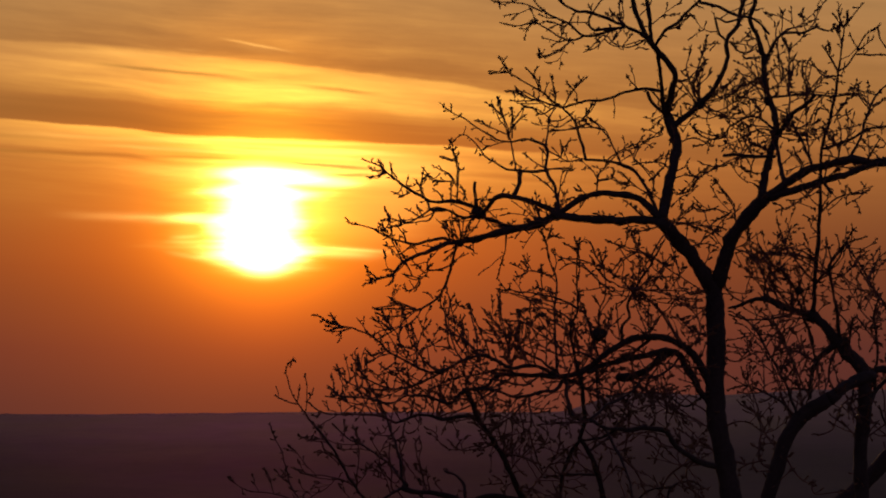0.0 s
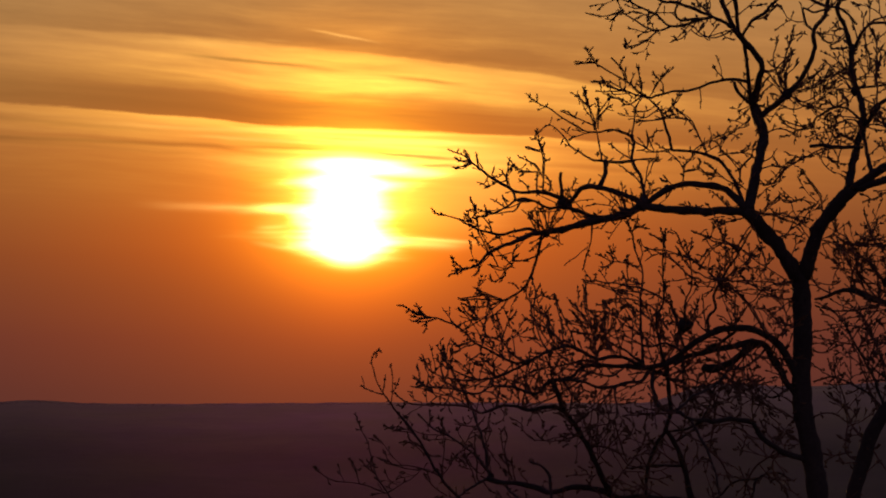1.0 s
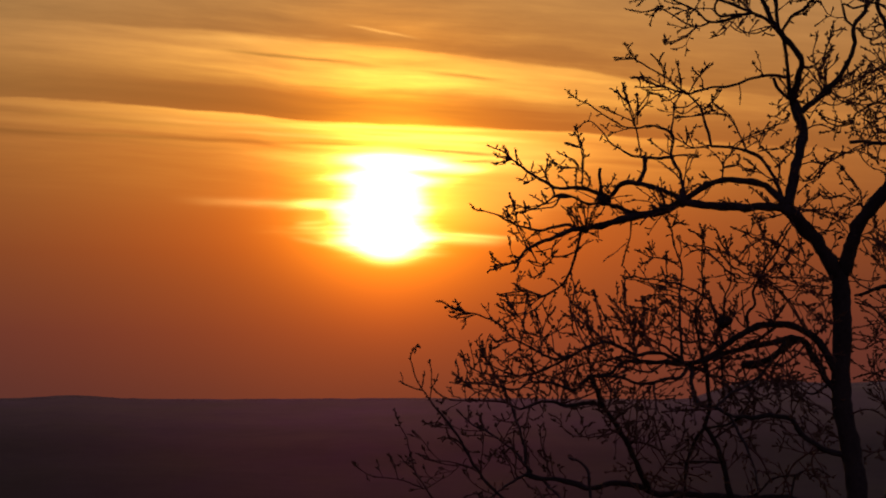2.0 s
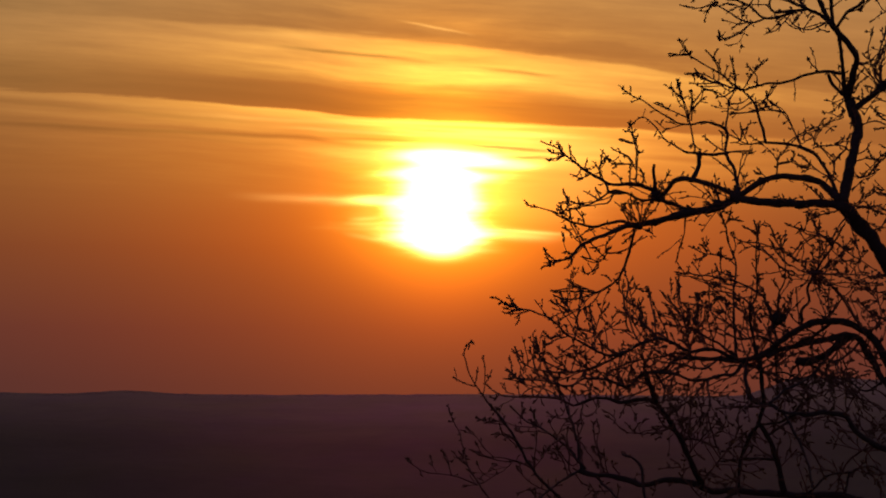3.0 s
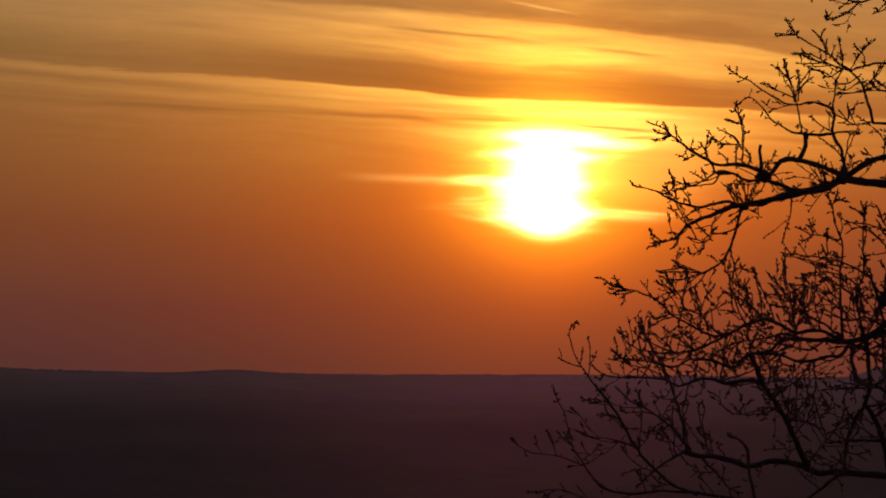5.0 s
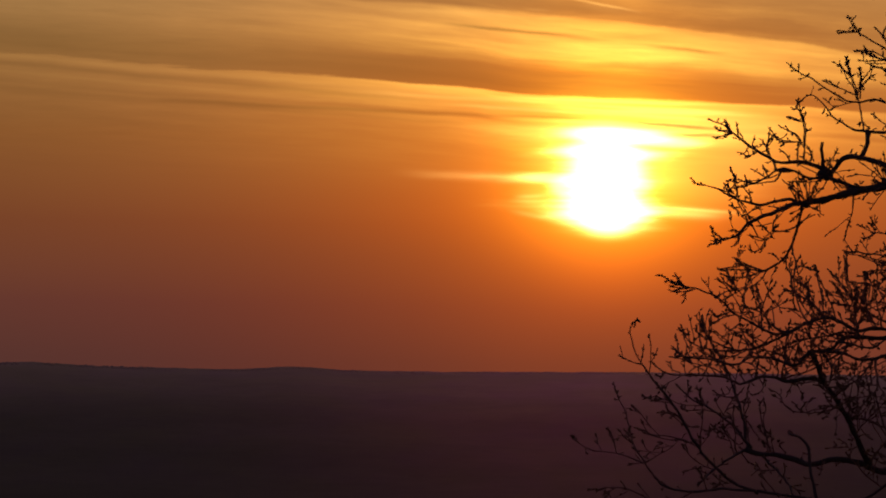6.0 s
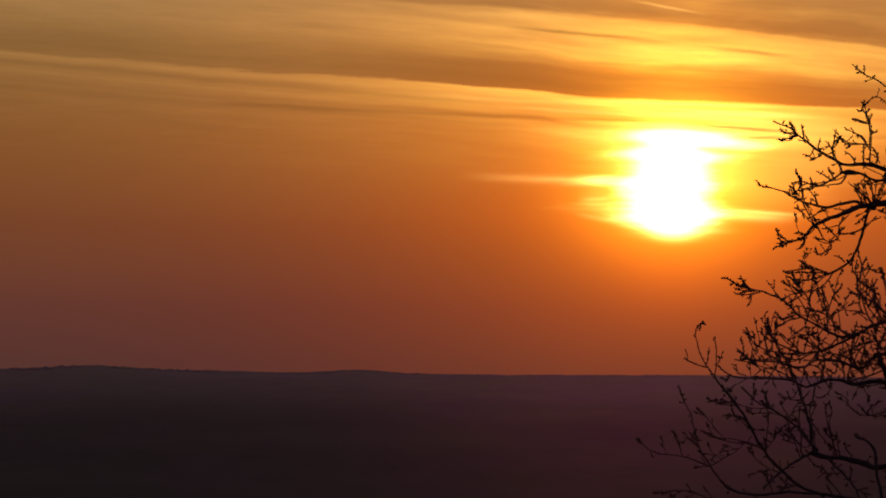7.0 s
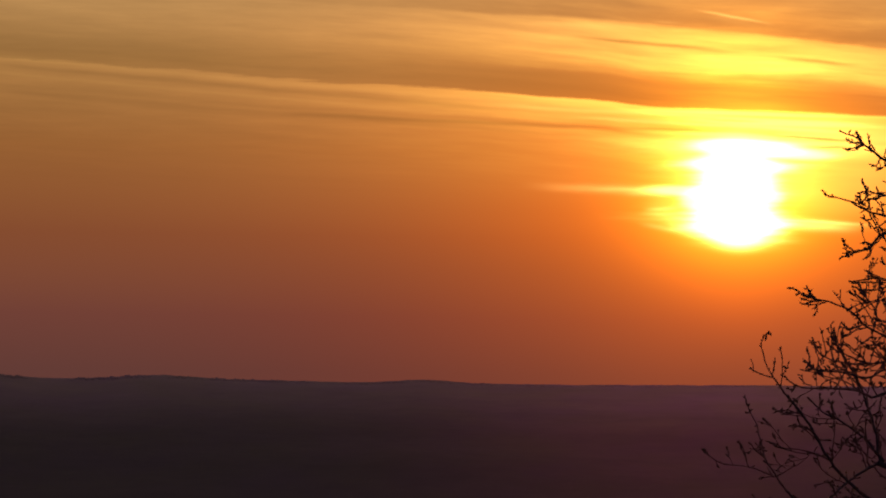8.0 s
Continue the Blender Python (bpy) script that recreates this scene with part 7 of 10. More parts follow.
shoot(broad_tree, 0.0040, 0.0029, [(2.230, 18.06, 3.700), (2.254, 18.08, 3.661), (2.247, 18.11, 3.611), (2.242, 18.13, 3.562), (2.237, 18.15, 3.522)])
shoot(broad_tree, 0.0040, 0.0028, [(-0.598, 17.49, 1.249), (-0.552, 17.48, 1.238), (-0.512, 17.47, 1.241)])
shoot(broad_tree, 0.0040, 0.0029, [(1.640, 17.91, 3.035), (1.588, 17.91, 3.049), (1.550, 17.90, 3.069)])
shoot(broad_tree, 0.0040, 0.0028, [(1.253, 17.45, 2.270), (1.277, 17.43, 2.251), (1.290, 17.43, 2.267), (1.309, 17.41, 2.300)])
shoot(broad_tree, 0.0040, 0.0029, [(0.818, 17.73, 1.907), (0.803, 17.71, 1.974), (0.789, 17.68, 2.024), (0.761, 17.66, 2.074)])
shoot(broad_tree, 0.0060, 0.0036, [(-0.280, 17.74, 1.690), (-0.233, 17.71, 1.697), (-0.182, 17.69, 1.714), (-0.131, 17.66, 1.744), (-0.107, 17.64, 1.771)])
shoot(broad_tree, 0.0041, 0.0030, [(1.480, 18.10, 2.095), (1.503, 18.09, 2.061), (1.530, 18.08, 2.033), (1.540, 18.07, 1.999), (1.542, 18.06, 1.964)])
shoot(broad_tree, 0.0040, 0.0028, [(0.725, 17.31, 2.533), (0.754, 17.31, 2.521), (0.784, 17.32, 2.511), (0.794, 17.33, 2.472), (0.801, 17.34, 2.439), (0.801, 17.35, 2.380), (0.795, 17.36, 2.341)])
shoot(broad_tree, 0.0040, 0.0029, [(1.540, 18.07, 2.190), (1.484, 18.06, 2.195), (1.432, 18.05, 2.205), (1.397, 18.04, 2.187), (1.379, 18.04, 2.153)])
shoot(broad_tree, 0.0041, 0.0030, [(1.850, 18.32, 3.647), (1.897, 18.31, 3.630), (1.948, 18.30, 3.604)])
shoot(broad_tree, 0.0040, 0.0029, [(0.410, 17.77, 1.650), (0.443, 17.77, 1.654), (0.477, 17.77, 1.688)])
shoot(broad_tree, 0.0040, 0.0028, [(0.927, 17.54, 2.440), (0.910, 17.53, 2.472), (0.890, 17.52, 2.522), (0.873, 17.51, 2.555), (0.842, 17.50, 2.574), (0.815, 17.50, 2.554), (0.801, 17.49, 2.516)])
shoot(broad_tree, 0.0040, 0.0029, [(1.160, 17.60, 2.337), (1.111, 17.60, 2.351), (1.061, 17.60, 2.347), (1.027, 17.60, 2.358), (1.001, 17.60, 2.384), (0.967, 17.60, 2.408), (0.927, 17.59, 2.425)])
shoot(broad_tree, 0.0040, 0.0029, [(1.154, 17.60, 2.339), (1.129, 17.61, 2.375), (1.113, 17.62, 2.409)])
shoot(broad_tree, 0.0040, 0.0029, [(2.210, 17.93, 3.493), (2.198, 17.91, 3.538), (2.177, 17.88, 3.593)])
shoot(broad_tree, 0.0040, 0.0029, [(-0.145, 17.62, 1.965), (-0.165, 17.64, 1.999), (-0.179, 17.67, 2.047), (-0.189, 17.70, 2.088)])
shoot(broad_tree, 0.0040, 0.0028, [(-0.336, 17.44, 1.892), (-0.365, 17.43, 1.885), (-0.404, 17.40, 1.865), (-0.444, 17.37, 1.851)])
shoot(broad_tree, 0.0041, 0.0030, [(1.218, 18.23, 1.710), (1.160, 18.24, 1.704), (1.116, 18.26, 1.683), (1.072, 18.27, 1.648), (1.031, 18.29, 1.628), (0.979, 18.31, 1.593), (0.935, 18.32, 1.551)])
shoot(broad_tree, 0.0040, 0.0029, [(1.125, 17.66, 1.453), (1.137, 17.68, 1.412), (1.114, 17.69, 1.385), (1.081, 17.71, 1.374)])
shoot(broad_tree, 0.0040, 0.0028, [(0.801, 17.34, 2.439), (0.829, 17.31, 2.401), (0.867, 17.28, 2.367), (0.902, 17.25, 2.343)])
shoot(broad_tree, 0.0040, 0.0028, [(0.815, 17.32, 2.420), (0.847, 17.34, 2.386), (0.888, 17.36, 2.347), (0.922, 17.38, 2.315), (0.966, 17.39, 2.289)])
shoot(broad_tree, 0.0040, 0.0029, [(2.580, 17.91, 3.400), (2.556, 17.90, 3.451), (2.521, 17.89, 3.474), (2.440, 17.88, 3.483)])
shoot(broad_tree, 0.0040, 0.0029, [(0.020, 18.01, 2.310), (0.034, 18.02, 2.255), (0.045, 18.02, 2.204), (0.058, 18.03, 2.142), (0.082, 18.03, 2.101), (0.124, 18.04, 2.060)])
shoot(broad_tree, 0.0040, 0.0029, [(0.056, 18.02, 2.150), (0.076, 18.00, 2.183), (0.096, 17.98, 2.216)])
shoot(broad_tree, 0.0040, 0.0029, [(-0.365, 17.66, 2.121), (-0.316, 17.64, 2.124), (-0.248, 17.60, 2.129), (-0.198, 17.57, 2.145), (-0.144, 17.54, 2.154)])
shoot(broad_tree, 0.0040, 0.0029, [(-0.164, 17.55, 2.151), (-0.207, 17.53, 2.114), (-0.227, 17.51, 2.080), (-0.263, 17.50, 2.063), (-0.313, 17.48, 2.046), (-0.373, 17.45, 2.025), (-0.419, 17.43, 2.005)])
shoot(broad_tree, 0.0040, 0.0028, [(-0.300, 17.48, 2.050), (-0.280, 17.50, 2.026), (-0.267, 17.52, 1.987), (-0.254, 17.55, 1.947), (-0.234, 17.57, 1.904), (-0.215, 17.60, 1.854), (-0.208, 17.64, 1.788), (-0.209, 17.68, 1.721)])
shoot(broad_tree, 0.0040, 0.0029, [(-0.209, 17.68, 1.721), (-0.232, 17.67, 1.737), (-0.266, 17.65, 1.761), (-0.282, 17.64, 1.788)])
shoot(broad_tree, 0.0040, 0.0029, [(-0.208, 17.64, 1.788), (-0.202, 17.66, 1.737), (-0.209, 17.67, 1.687), (-0.195, 17.69, 1.637), (-0.165, 17.70, 1.603), (-0.132, 17.71, 1.580)])
shoot(broad_tree, 0.0041, 0.0030, [(2.070, 18.10, 3.870), (2.115, 18.13, 3.903), (2.160, 18.15, 3.916), (2.208, 18.17, 3.930), (2.223, 18.18, 3.952), (2.219, 18.20, 3.990), (2.225, 18.22, 4.038)])
shoot(broad_tree, 0.0040, 0.0029, [(0.380, 17.80, 1.990), (0.371, 17.83, 2.055), (0.358, 17.86, 2.106), (0.351, 17.88, 2.138), (0.348, 17.91, 2.200), (0.342, 17.95, 2.270)])
shoot(broad_tree, 0.0040, 0.0028, [(-0.080, 17.54, 1.790), (-0.063, 17.53, 1.746), (-0.070, 17.52, 1.686), (-0.090, 17.51, 1.636), (-0.107, 17.50, 1.580)])
shoot(broad_tree, 0.0040, 0.0028, [(0.801, 17.49, 2.516), (0.794, 17.48, 2.546), (0.777, 17.48, 2.576)])
shoot(broad_tree, 0.0041, 0.0030, [(1.555, 18.11, 3.590), (1.573, 18.14, 3.667), (1.586, 18.16, 3.739), (1.605, 18.18, 3.794), (1.625, 18.20, 3.859)])
shoot(broad_tree, 0.0041, 0.0030, [(0.680, 18.28, 2.390), (0.691, 18.29, 2.422), (0.699, 18.30, 2.465), (0.692, 18.32, 2.511), (0.686, 18.33, 2.554)])
shoot(broad_tree, 0.0040, 0.0029, [(-0.118, 17.66, 2.030), (-0.104, 17.68, 2.000), (-0.081, 17.69, 1.963)])
shoot(broad_tree, 0.0040, 0.0029, [(1.823, 17.81, 3.085), (1.844, 17.83, 3.050), (1.862, 17.84, 3.017)])
shoot(broad_tree, 0.0048, 0.0034, [(0.210, 17.89, 1.504), (0.252, 17.87, 1.515), (0.279, 17.85, 1.535), (0.278, 17.83, 1.579), (0.264, 17.81, 1.613), (0.251, 17.78, 1.654)])
shoot(broad_tree, 0.0040, 0.0029, [(0.424, 17.79, 1.981), (0.479, 17.82, 1.966), (0.513, 17.84, 1.943), (0.565, 17.87, 1.933), (0.617, 17.90, 1.910)])
shoot(broad_tree, 0.0040, 0.0029, [(0.931, 17.81, 1.772), (0.885, 17.80, 1.739), (0.833, 17.79, 1.715), (0.806, 17.78, 1.688), (0.782, 17.77, 1.654)])
shoot(broad_tree, 0.0041, 0.0030, [(1.119, 18.26, 1.572), (1.064, 18.27, 1.551), (1.012, 18.28, 1.534)])
shoot(broad_tree, 0.0040, 0.0029, [(1.217, 17.73, 2.022), (1.205, 17.75, 2.066), (1.190, 17.78, 2.111)])
shoot(broad_tree, 0.0041, 0.0030, [(1.870, 18.09, 3.165), (1.927, 18.12, 3.143), (1.964, 18.14, 3.128)])
shoot(broad_tree, 0.0041, 0.0030, [(2.083, 18.32, 3.870), (2.077, 18.31, 3.810), (2.082, 18.30, 3.738), (2.086, 18.28, 3.666), (2.095, 18.27, 3.594)])
shoot(broad_tree, 0.0055, 0.0036, [(2.114, 18.12, 3.491), (2.118, 18.11, 3.559), (2.120, 18.09, 3.627), (2.122, 18.07, 3.695), (2.121, 18.06, 3.762), (2.103, 18.05, 3.806), (2.077, 18.04, 3.843)])
shoot(broad_tree, 0.0040, 0.0029, [(2.121, 18.06, 3.754), (2.140, 18.05, 3.785), (2.179, 18.03, 3.821), (2.211, 18.00, 3.860)])
shoot(broad_tree, 0.0042, 0.0030, [(0.710, 18.49, 1.300), (0.673, 18.52, 1.322), (0.638, 18.54, 1.332), (0.622, 18.56, 1.374)])
shoot(broad_tree, 0.0041, 0.0030, [(1.860, 18.26, 3.760), (1.892, 18.26, 3.776), (1.917, 18.26, 3.787), (1.952, 18.26, 3.812)])
shoot(broad_tree, 0.0041, 0.0030, [(1.872, 18.26, 3.766), (1.832, 18.26, 3.779), (1.794, 18.25, 3.813)])
shoot(broad_tree, 0.0048, 0.0034, [(1.140, 17.76, 1.690), (1.219, 17.73, 1.660), (1.268, 17.72, 1.644), (1.317, 17.70, 1.620), (1.360, 17.68, 1.596), (1.399, 17.67, 1.580), (1.448, 17.65, 1.546), (1.496, 17.63, 1.503), (1.529, 17.61, 1.479)])
shoot(broad_tree, 0.0040, 0.0029, [(1.384, 17.67, 1.586), (1.390, 17.68, 1.620), (1.390, 17.68, 1.660)])
shoot(broad_tree, 0.0040, 0.0029, [(1.385, 17.67, 1.595), (1.368, 17.70, 1.536), (1.342, 17.72, 1.485), (1.330, 17.73, 1.451)])
shoot(broad_tree, 0.0040, 0.0029, [(0.235, 17.80, 1.705), (0.264, 17.79, 1.749), (0.298, 17.79, 1.789), (0.325, 17.79, 1.823)])
shoot(broad_tree, 0.0040, 0.0028, [(2.400, 17.52, 3.040), (2.331, 17.51, 3.058), (2.246, 17.50, 3.074)])
shoot(broad_tree, 0.0041, 0.0030, [(1.610, 18.18, 3.810), (1.656, 18.16, 3.816), (1.695, 18.13, 3.817)])
shoot(broad_tree, 0.0040, 0.0028, [(-0.379, 17.45, 2.022), (-0.369, 17.43, 1.998), (-0.358, 17.41, 1.964)])
shoot(broad_tree, 0.0040, 0.0028, [(1.155, 17.52, 2.280), (1.094, 17.49, 2.273), (1.036, 17.46, 2.262), (1.002, 17.44, 2.284)])
shoot(broad_tree, 0.0040, 0.0029, [(2.210, 18.05, 3.500), (2.262, 18.07, 3.537), (2.305, 18.08, 3.563), (2.324, 18.09, 3.592), (2.378, 18.10, 3.600)])
shoot(broad_tree, 0.0040, 0.0028, [(2.310, 17.51, 3.062), (2.299, 17.53, 3.093), (2.279, 17.55, 3.135)])
shoot(broad_tree, 0.0042, 0.0030, [(-0.231, 18.58, 2.101), (-0.220, 18.59, 2.070), (-0.213, 18.59, 2.031), (-0.188, 18.60, 2.003), (-0.163, 18.60, 1.968)])
shoot(broad_tree, 0.0040, 0.0029, [(1.408, 17.68, 2.363), (1.395, 17.66, 2.327), (1.417, 17.64, 2.292)])
shoot(broad_tree, 0.0040, 0.0029, [(0.125, 17.73, 1.684), (0.094, 17.72, 1.637), (0.054, 17.72, 1.603), (0.020, 17.71, 1.580), (-0.013, 17.71, 1.553)])
shoot(broad_tree, 0.0040, 0.0028, [(-0.691, 17.40, 1.404), (-0.708, 17.39, 1.401), (-0.754, 17.37, 1.395), (-0.789, 17.36, 1.389), (-0.812, 17.34, 1.405)])
shoot(broad_tree, 0.0040, 0.0029, [(1.860, 17.84, 3.021), (1.863, 17.85, 3.045), (1.882, 17.87, 3.077)])
shoot(broad_tree, 0.0041, 0.0030, [(2.037, 18.17, 3.490), (2.066, 18.17, 3.548), (2.045, 18.17, 3.601), (2.031, 18.16, 3.653)])
shoot(broad_tree, 0.0041, 0.0030, [(2.321, 18.25, 3.926), (2.307, 18.27, 3.963), (2.307, 18.29, 4.001)])
shoot(broad_tree, 0.0040, 0.0029, [(1.604, 18.04, 3.421), (1.650, 18.04, 3.396), (1.694, 18.04, 3.378), (1.729, 18.03, 3.350), (1.756, 18.03, 3.308)])
shoot(broad_tree, 0.0042, 0.0030, [(-0.100, 18.52, 1.070), (-0.120, 18.52, 1.129), (-0.134, 18.52, 1.199), (-0.148, 18.52, 1.262), (-0.137, 18.52, 1.339), (-0.148, 18.52, 1.392)])
shoot(broad_tree, 0.0042, 0.0030, [(0.730, 18.55, 1.440), (0.719, 18.54, 1.392), (0.744, 18.52, 1.339), (0.753, 18.51, 1.269)])
shoot(broad_tree, 0.0042, 0.0030, [(0.748, 18.52, 1.304), (0.708, 18.51, 1.287), (0.672, 18.50, 1.252)])
shoot(broad_tree, 0.0040, 0.0028, [(-0.360, 17.45, 1.909), (-0.385, 17.44, 1.898), (-0.428, 17.42, 1.891), (-0.445, 17.41, 1.911)])
shoot(broad_tree, 0.0040, 0.0028, [(-0.390, 17.52, 2.120), (-0.374, 17.52, 2.093), (-0.340, 17.51, 2.070), (-0.327, 17.51, 2.056)])
shoot(broad_tree, 0.0040, 0.0028, [(-0.329, 17.51, 2.058), (-0.334, 17.52, 2.087), (-0.345, 17.55, 2.128), (-0.358, 17.57, 2.158)])
shoot(broad_tree, 0.0041, 0.0030, [(0.330, 18.18, 2.310), (0.354, 18.18, 2.289), (0.385, 18.19, 2.279), (0.413, 18.19, 2.279), (0.455, 18.20, 2.262), (0.507, 18.21, 2.245), (0.559, 18.22, 2.210), (0.594, 18.23, 2.183), (0.640, 18.23, 2.141)])
shoot(broad_tree, 0.0041, 0.0030, [(0.423, 18.20, 2.275), (0.489, 18.20, 2.265), (0.559, 18.20, 2.248), (0.611, 18.20, 2.223), (0.663, 18.20, 2.203)])
shoot(broad_tree, 0.0055, 0.0036, [(1.440, 18.06, 2.880), (1.487, 18.05, 2.895), (1.520, 18.04, 2.936), (1.564, 18.03, 2.980), (1.605, 18.02, 3.006), (1.646, 18.01, 3.037), (1.690, 18.00, 3.053), (1.740, 17.99, 3.077), (1.791, 17.98, 3.103), (1.824, 17.97, 3.147), (1.841, 17.96, 3.181), (1.857, 17.95, 3.249), (1.870, 17.93, 3.316)])
shoot(broad_tree, 0.0040, 0.0029, [(1.727, 17.99, 3.071), (1.772, 17.97, 3.051), (1.831, 17.93, 3.024), (1.876, 17.91, 3.001), (1.918, 17.89, 2.996)])
shoot(broad_tree, 0.0040, 0.0029, [(1.820, 17.97, 3.141), (1.813, 17.96, 3.171), (1.792, 17.95, 3.214), (1.791, 17.93, 3.265), (1.810, 17.92, 3.311)])
shoot(broad_tree, 0.0040, 0.0029, [(0.240, 17.92, 2.180), (0.267, 17.94, 2.139), (0.308, 17.95, 2.106), (0.336, 17.97, 2.082), (0.360, 17.98, 2.038), (0.377, 18.00, 1.997)])
shoot(broad_tree, 0.0040, 0.0028, [(-0.370, 17.43, 1.840), (-0.359, 17.43, 1.822), (-0.325, 17.42, 1.809), (-0.279, 17.41, 1.798), (-0.225, 17.40, 1.812)])
shoot(broad_tree, 0.0040, 0.0029, [(1.516, 18.07, 3.386), (1.560, 18.08, 3.358), (1.632, 18.11, 3.350), (1.703, 18.13, 3.377), (1.793, 18.16, 3.390), (1.836, 18.17, 3.392)])
shoot(broad_tree, 0.0040, 0.0028, [(1.152, 17.52, 2.501), (1.171, 17.53, 2.462), (1.185, 17.55, 2.416), (1.196, 17.56, 2.389)])
shoot(broad_tree, 0.0040, 0.0028, [(1.002, 17.44, 2.284), (0.952, 17.46, 2.291), (0.903, 17.47, 2.279), (0.854, 17.48, 2.272), (0.804, 17.49, 2.269)])
shoot(broad_tree, 0.0040, 0.0029, [(-0.498, 17.89, 1.805), (-0.511, 17.90, 1.831), (-0.525, 17.91, 1.859)])
shoot(broad_tree, 0.0040, 0.0029, [(2.207, 17.93, 3.504), (2.165, 17.92, 3.494), (2.112, 17.91, 3.486)])
shoot(broad_tree, 0.0041, 0.0030, [(1.720, 18.27, 3.257), (1.672, 18.29, 3.238), (1.638, 18.30, 3.228)])
shoot(broad_tree, 0.0040, 0.0029, [(1.328, 17.59, 2.426), (1.288, 17.57, 2.397), (1.253, 17.56, 2.366), (1.219, 17.55, 2.339)])
shoot(broad_tree, 0.0042, 0.0031, [(-0.453, 18.69, 1.307), (-0.512, 18.70, 1.319), (-0.584, 18.72, 1.315), (-0.641, 18.73, 1.319), (-0.663, 18.74, 1.354)])
shoot(broad_tree, 0.0041, 0.0030, [(0.645, 18.41, 2.620), (0.672, 18.42, 2.639), (0.700, 18.43, 2.643), (0.739, 18.43, 2.636)])
shoot(broad_tree, 0.0040, 0.0028, [(-0.589, 17.34, 2.046), (-0.635, 17.35, 2.046), (-0.681, 17.35, 2.059)])
shoot(broad_tree, 0.0040, 0.0028, [(1.269, 17.44, 2.270), (1.242, 17.41, 2.309), (1.214, 17.38, 2.348)])
shoot(broad_tree, 0.0040, 0.0028, [(1.214, 17.38, 2.348), (1.264, 17.38, 2.345), (1.313, 17.39, 2.348), (1.363, 17.39, 2.345)])
shoot(broad_tree, 0.0041, 0.0030, [(2.203, 18.28, 3.900), (2.174, 18.26, 3.945), (2.137, 18.25, 3.975), (2.090, 18.24, 3.994), (2.047, 18.22, 4.007), (1.993, 18.21, 4.015)])
shoot(broad_tree, 0.0043, 0.0031, [(-0.481, 18.89, 1.752), (-0.511, 18.90, 1.772), (-0.547, 18.91, 1.790), (-0.576, 18.91, 1.812)])
shoot(broad_tree, 0.0043, 0.0031, [(-0.489, 18.89, 1.757), (-0.500, 18.89, 1.787), (-0.518, 18.89, 1.837), (-0.533, 18.89, 1.873), (-0.547, 18.89, 1.905)])
shoot(broad_tree, 0.0040, 0.0029, [(1.550, 18.04, 1.640), (1.499, 18.06, 1.655), (1.466, 18.07, 1.627), (1.433, 18.09, 1.586)])
shoot(broad_tree, 0.0041, 0.0030, [(0.397, 18.12, 1.288), (0.468, 18.11, 1.283), (0.520, 18.10, 1.259), (0.571, 18.09, 1.242)])
shoot(broad_tree, 0.0040, 0.0029, [(0.968, 17.61, 2.515), (0.948, 17.62, 2.483), (0.935, 17.62, 2.443), (0.929, 17.63, 2.409), (0.956, 17.64, 2.366), (0.990, 17.65, 2.326)])
shoot(broad_tree, 0.0041, 0.0030, [(1.130, 18.30, 1.580), (1.102, 18.31, 1.621), (1.068, 18.33, 1.673), (1.034, 18.35, 1.725), (0.994, 18.37, 1.778)])
shoot(broad_tree, 0.0040, 0.0029, [(-0.878, 17.70, 1.215), (-0.839, 17.71, 1.210), (-0.806, 17.73, 1.182), (-0.756, 17.75, 1.165), (-0.689, 17.78, 1.154), (-0.623, 17.80, 1.147), (-0.573, 17.82, 1.136)])
shoot(broad_tree, 0.0040, 0.0028, [(2.337, 17.47, 3.287), (2.376, 17.46, 3.311), (2.408, 17.45, 3.337)])
shoot(broad_tree, 0.0040, 0.0029, [(2.117, 17.73, 3.244), (2.160, 17.75, 3.265), (2.203, 17.77, 3.290)])
shoot(broad_tree, 0.0040, 0.0029, [(1.070, 17.57, 2.445), (1.071, 17.59, 2.407), (1.065, 17.61, 2.365), (1.073, 17.62, 2.325)])
shoot(broad_tree, 0.0041, 0.0030, [(0.400, 18.12, 1.320), (0.442, 18.13, 1.362), (0.476, 18.15, 1.407), (0.497, 18.15, 1.438)])
shoot(broad_tree, 0.0042, 0.0030, [(-0.248, 18.57, 1.123), (-0.251, 18.61, 1.197), (-0.259, 18.66, 1.284), (-0.270, 18.69, 1.355), (-0.256, 18.72, 1.408)])
shoot(broad_tree, 0.0042, 0.0031, [(-0.262, 18.67, 1.302), (-0.241, 18.67, 1.355), (-0.252, 18.67, 1.415), (-0.245, 18.67, 1.461)])
shoot(broad_tree, 0.0040, 0.0028, [(-0.600, 17.38, 1.647), (-0.629, 17.39, 1.663), (-0.643, 17.41, 1.702)])
shoot(broad_tree, 0.0040, 0.0028, [(-0.629, 17.39, 1.663), (-0.640, 17.41, 1.692), (-0.644, 17.43, 1.736), (-0.658, 17.45, 1.772)])
shoot(broad_tree, 0.0041, 0.0030, [(0.605, 18.12, 2.375), (0.609, 18.12, 2.415), (0.602, 18.12, 2.456)])
shoot(broad_tree, 0.0041, 0.0030, [(0.627, 18.42, 2.631), (0.612, 18.43, 2.682), (0.595, 18.44, 2.739)])
shoot(broad_tree, 0.0040, 0.0029, [(-0.349, 17.78, 1.709), (-0.366, 17.79, 1.681), (-0.380, 17.80, 1.637), (-0.393, 17.81, 1.603)])
shoot(broad_tree, 0.0040, 0.0028, [(-0.680, 17.32, 2.030), (-0.623, 17.30, 2.024), (-0.566, 17.27, 2.037)])
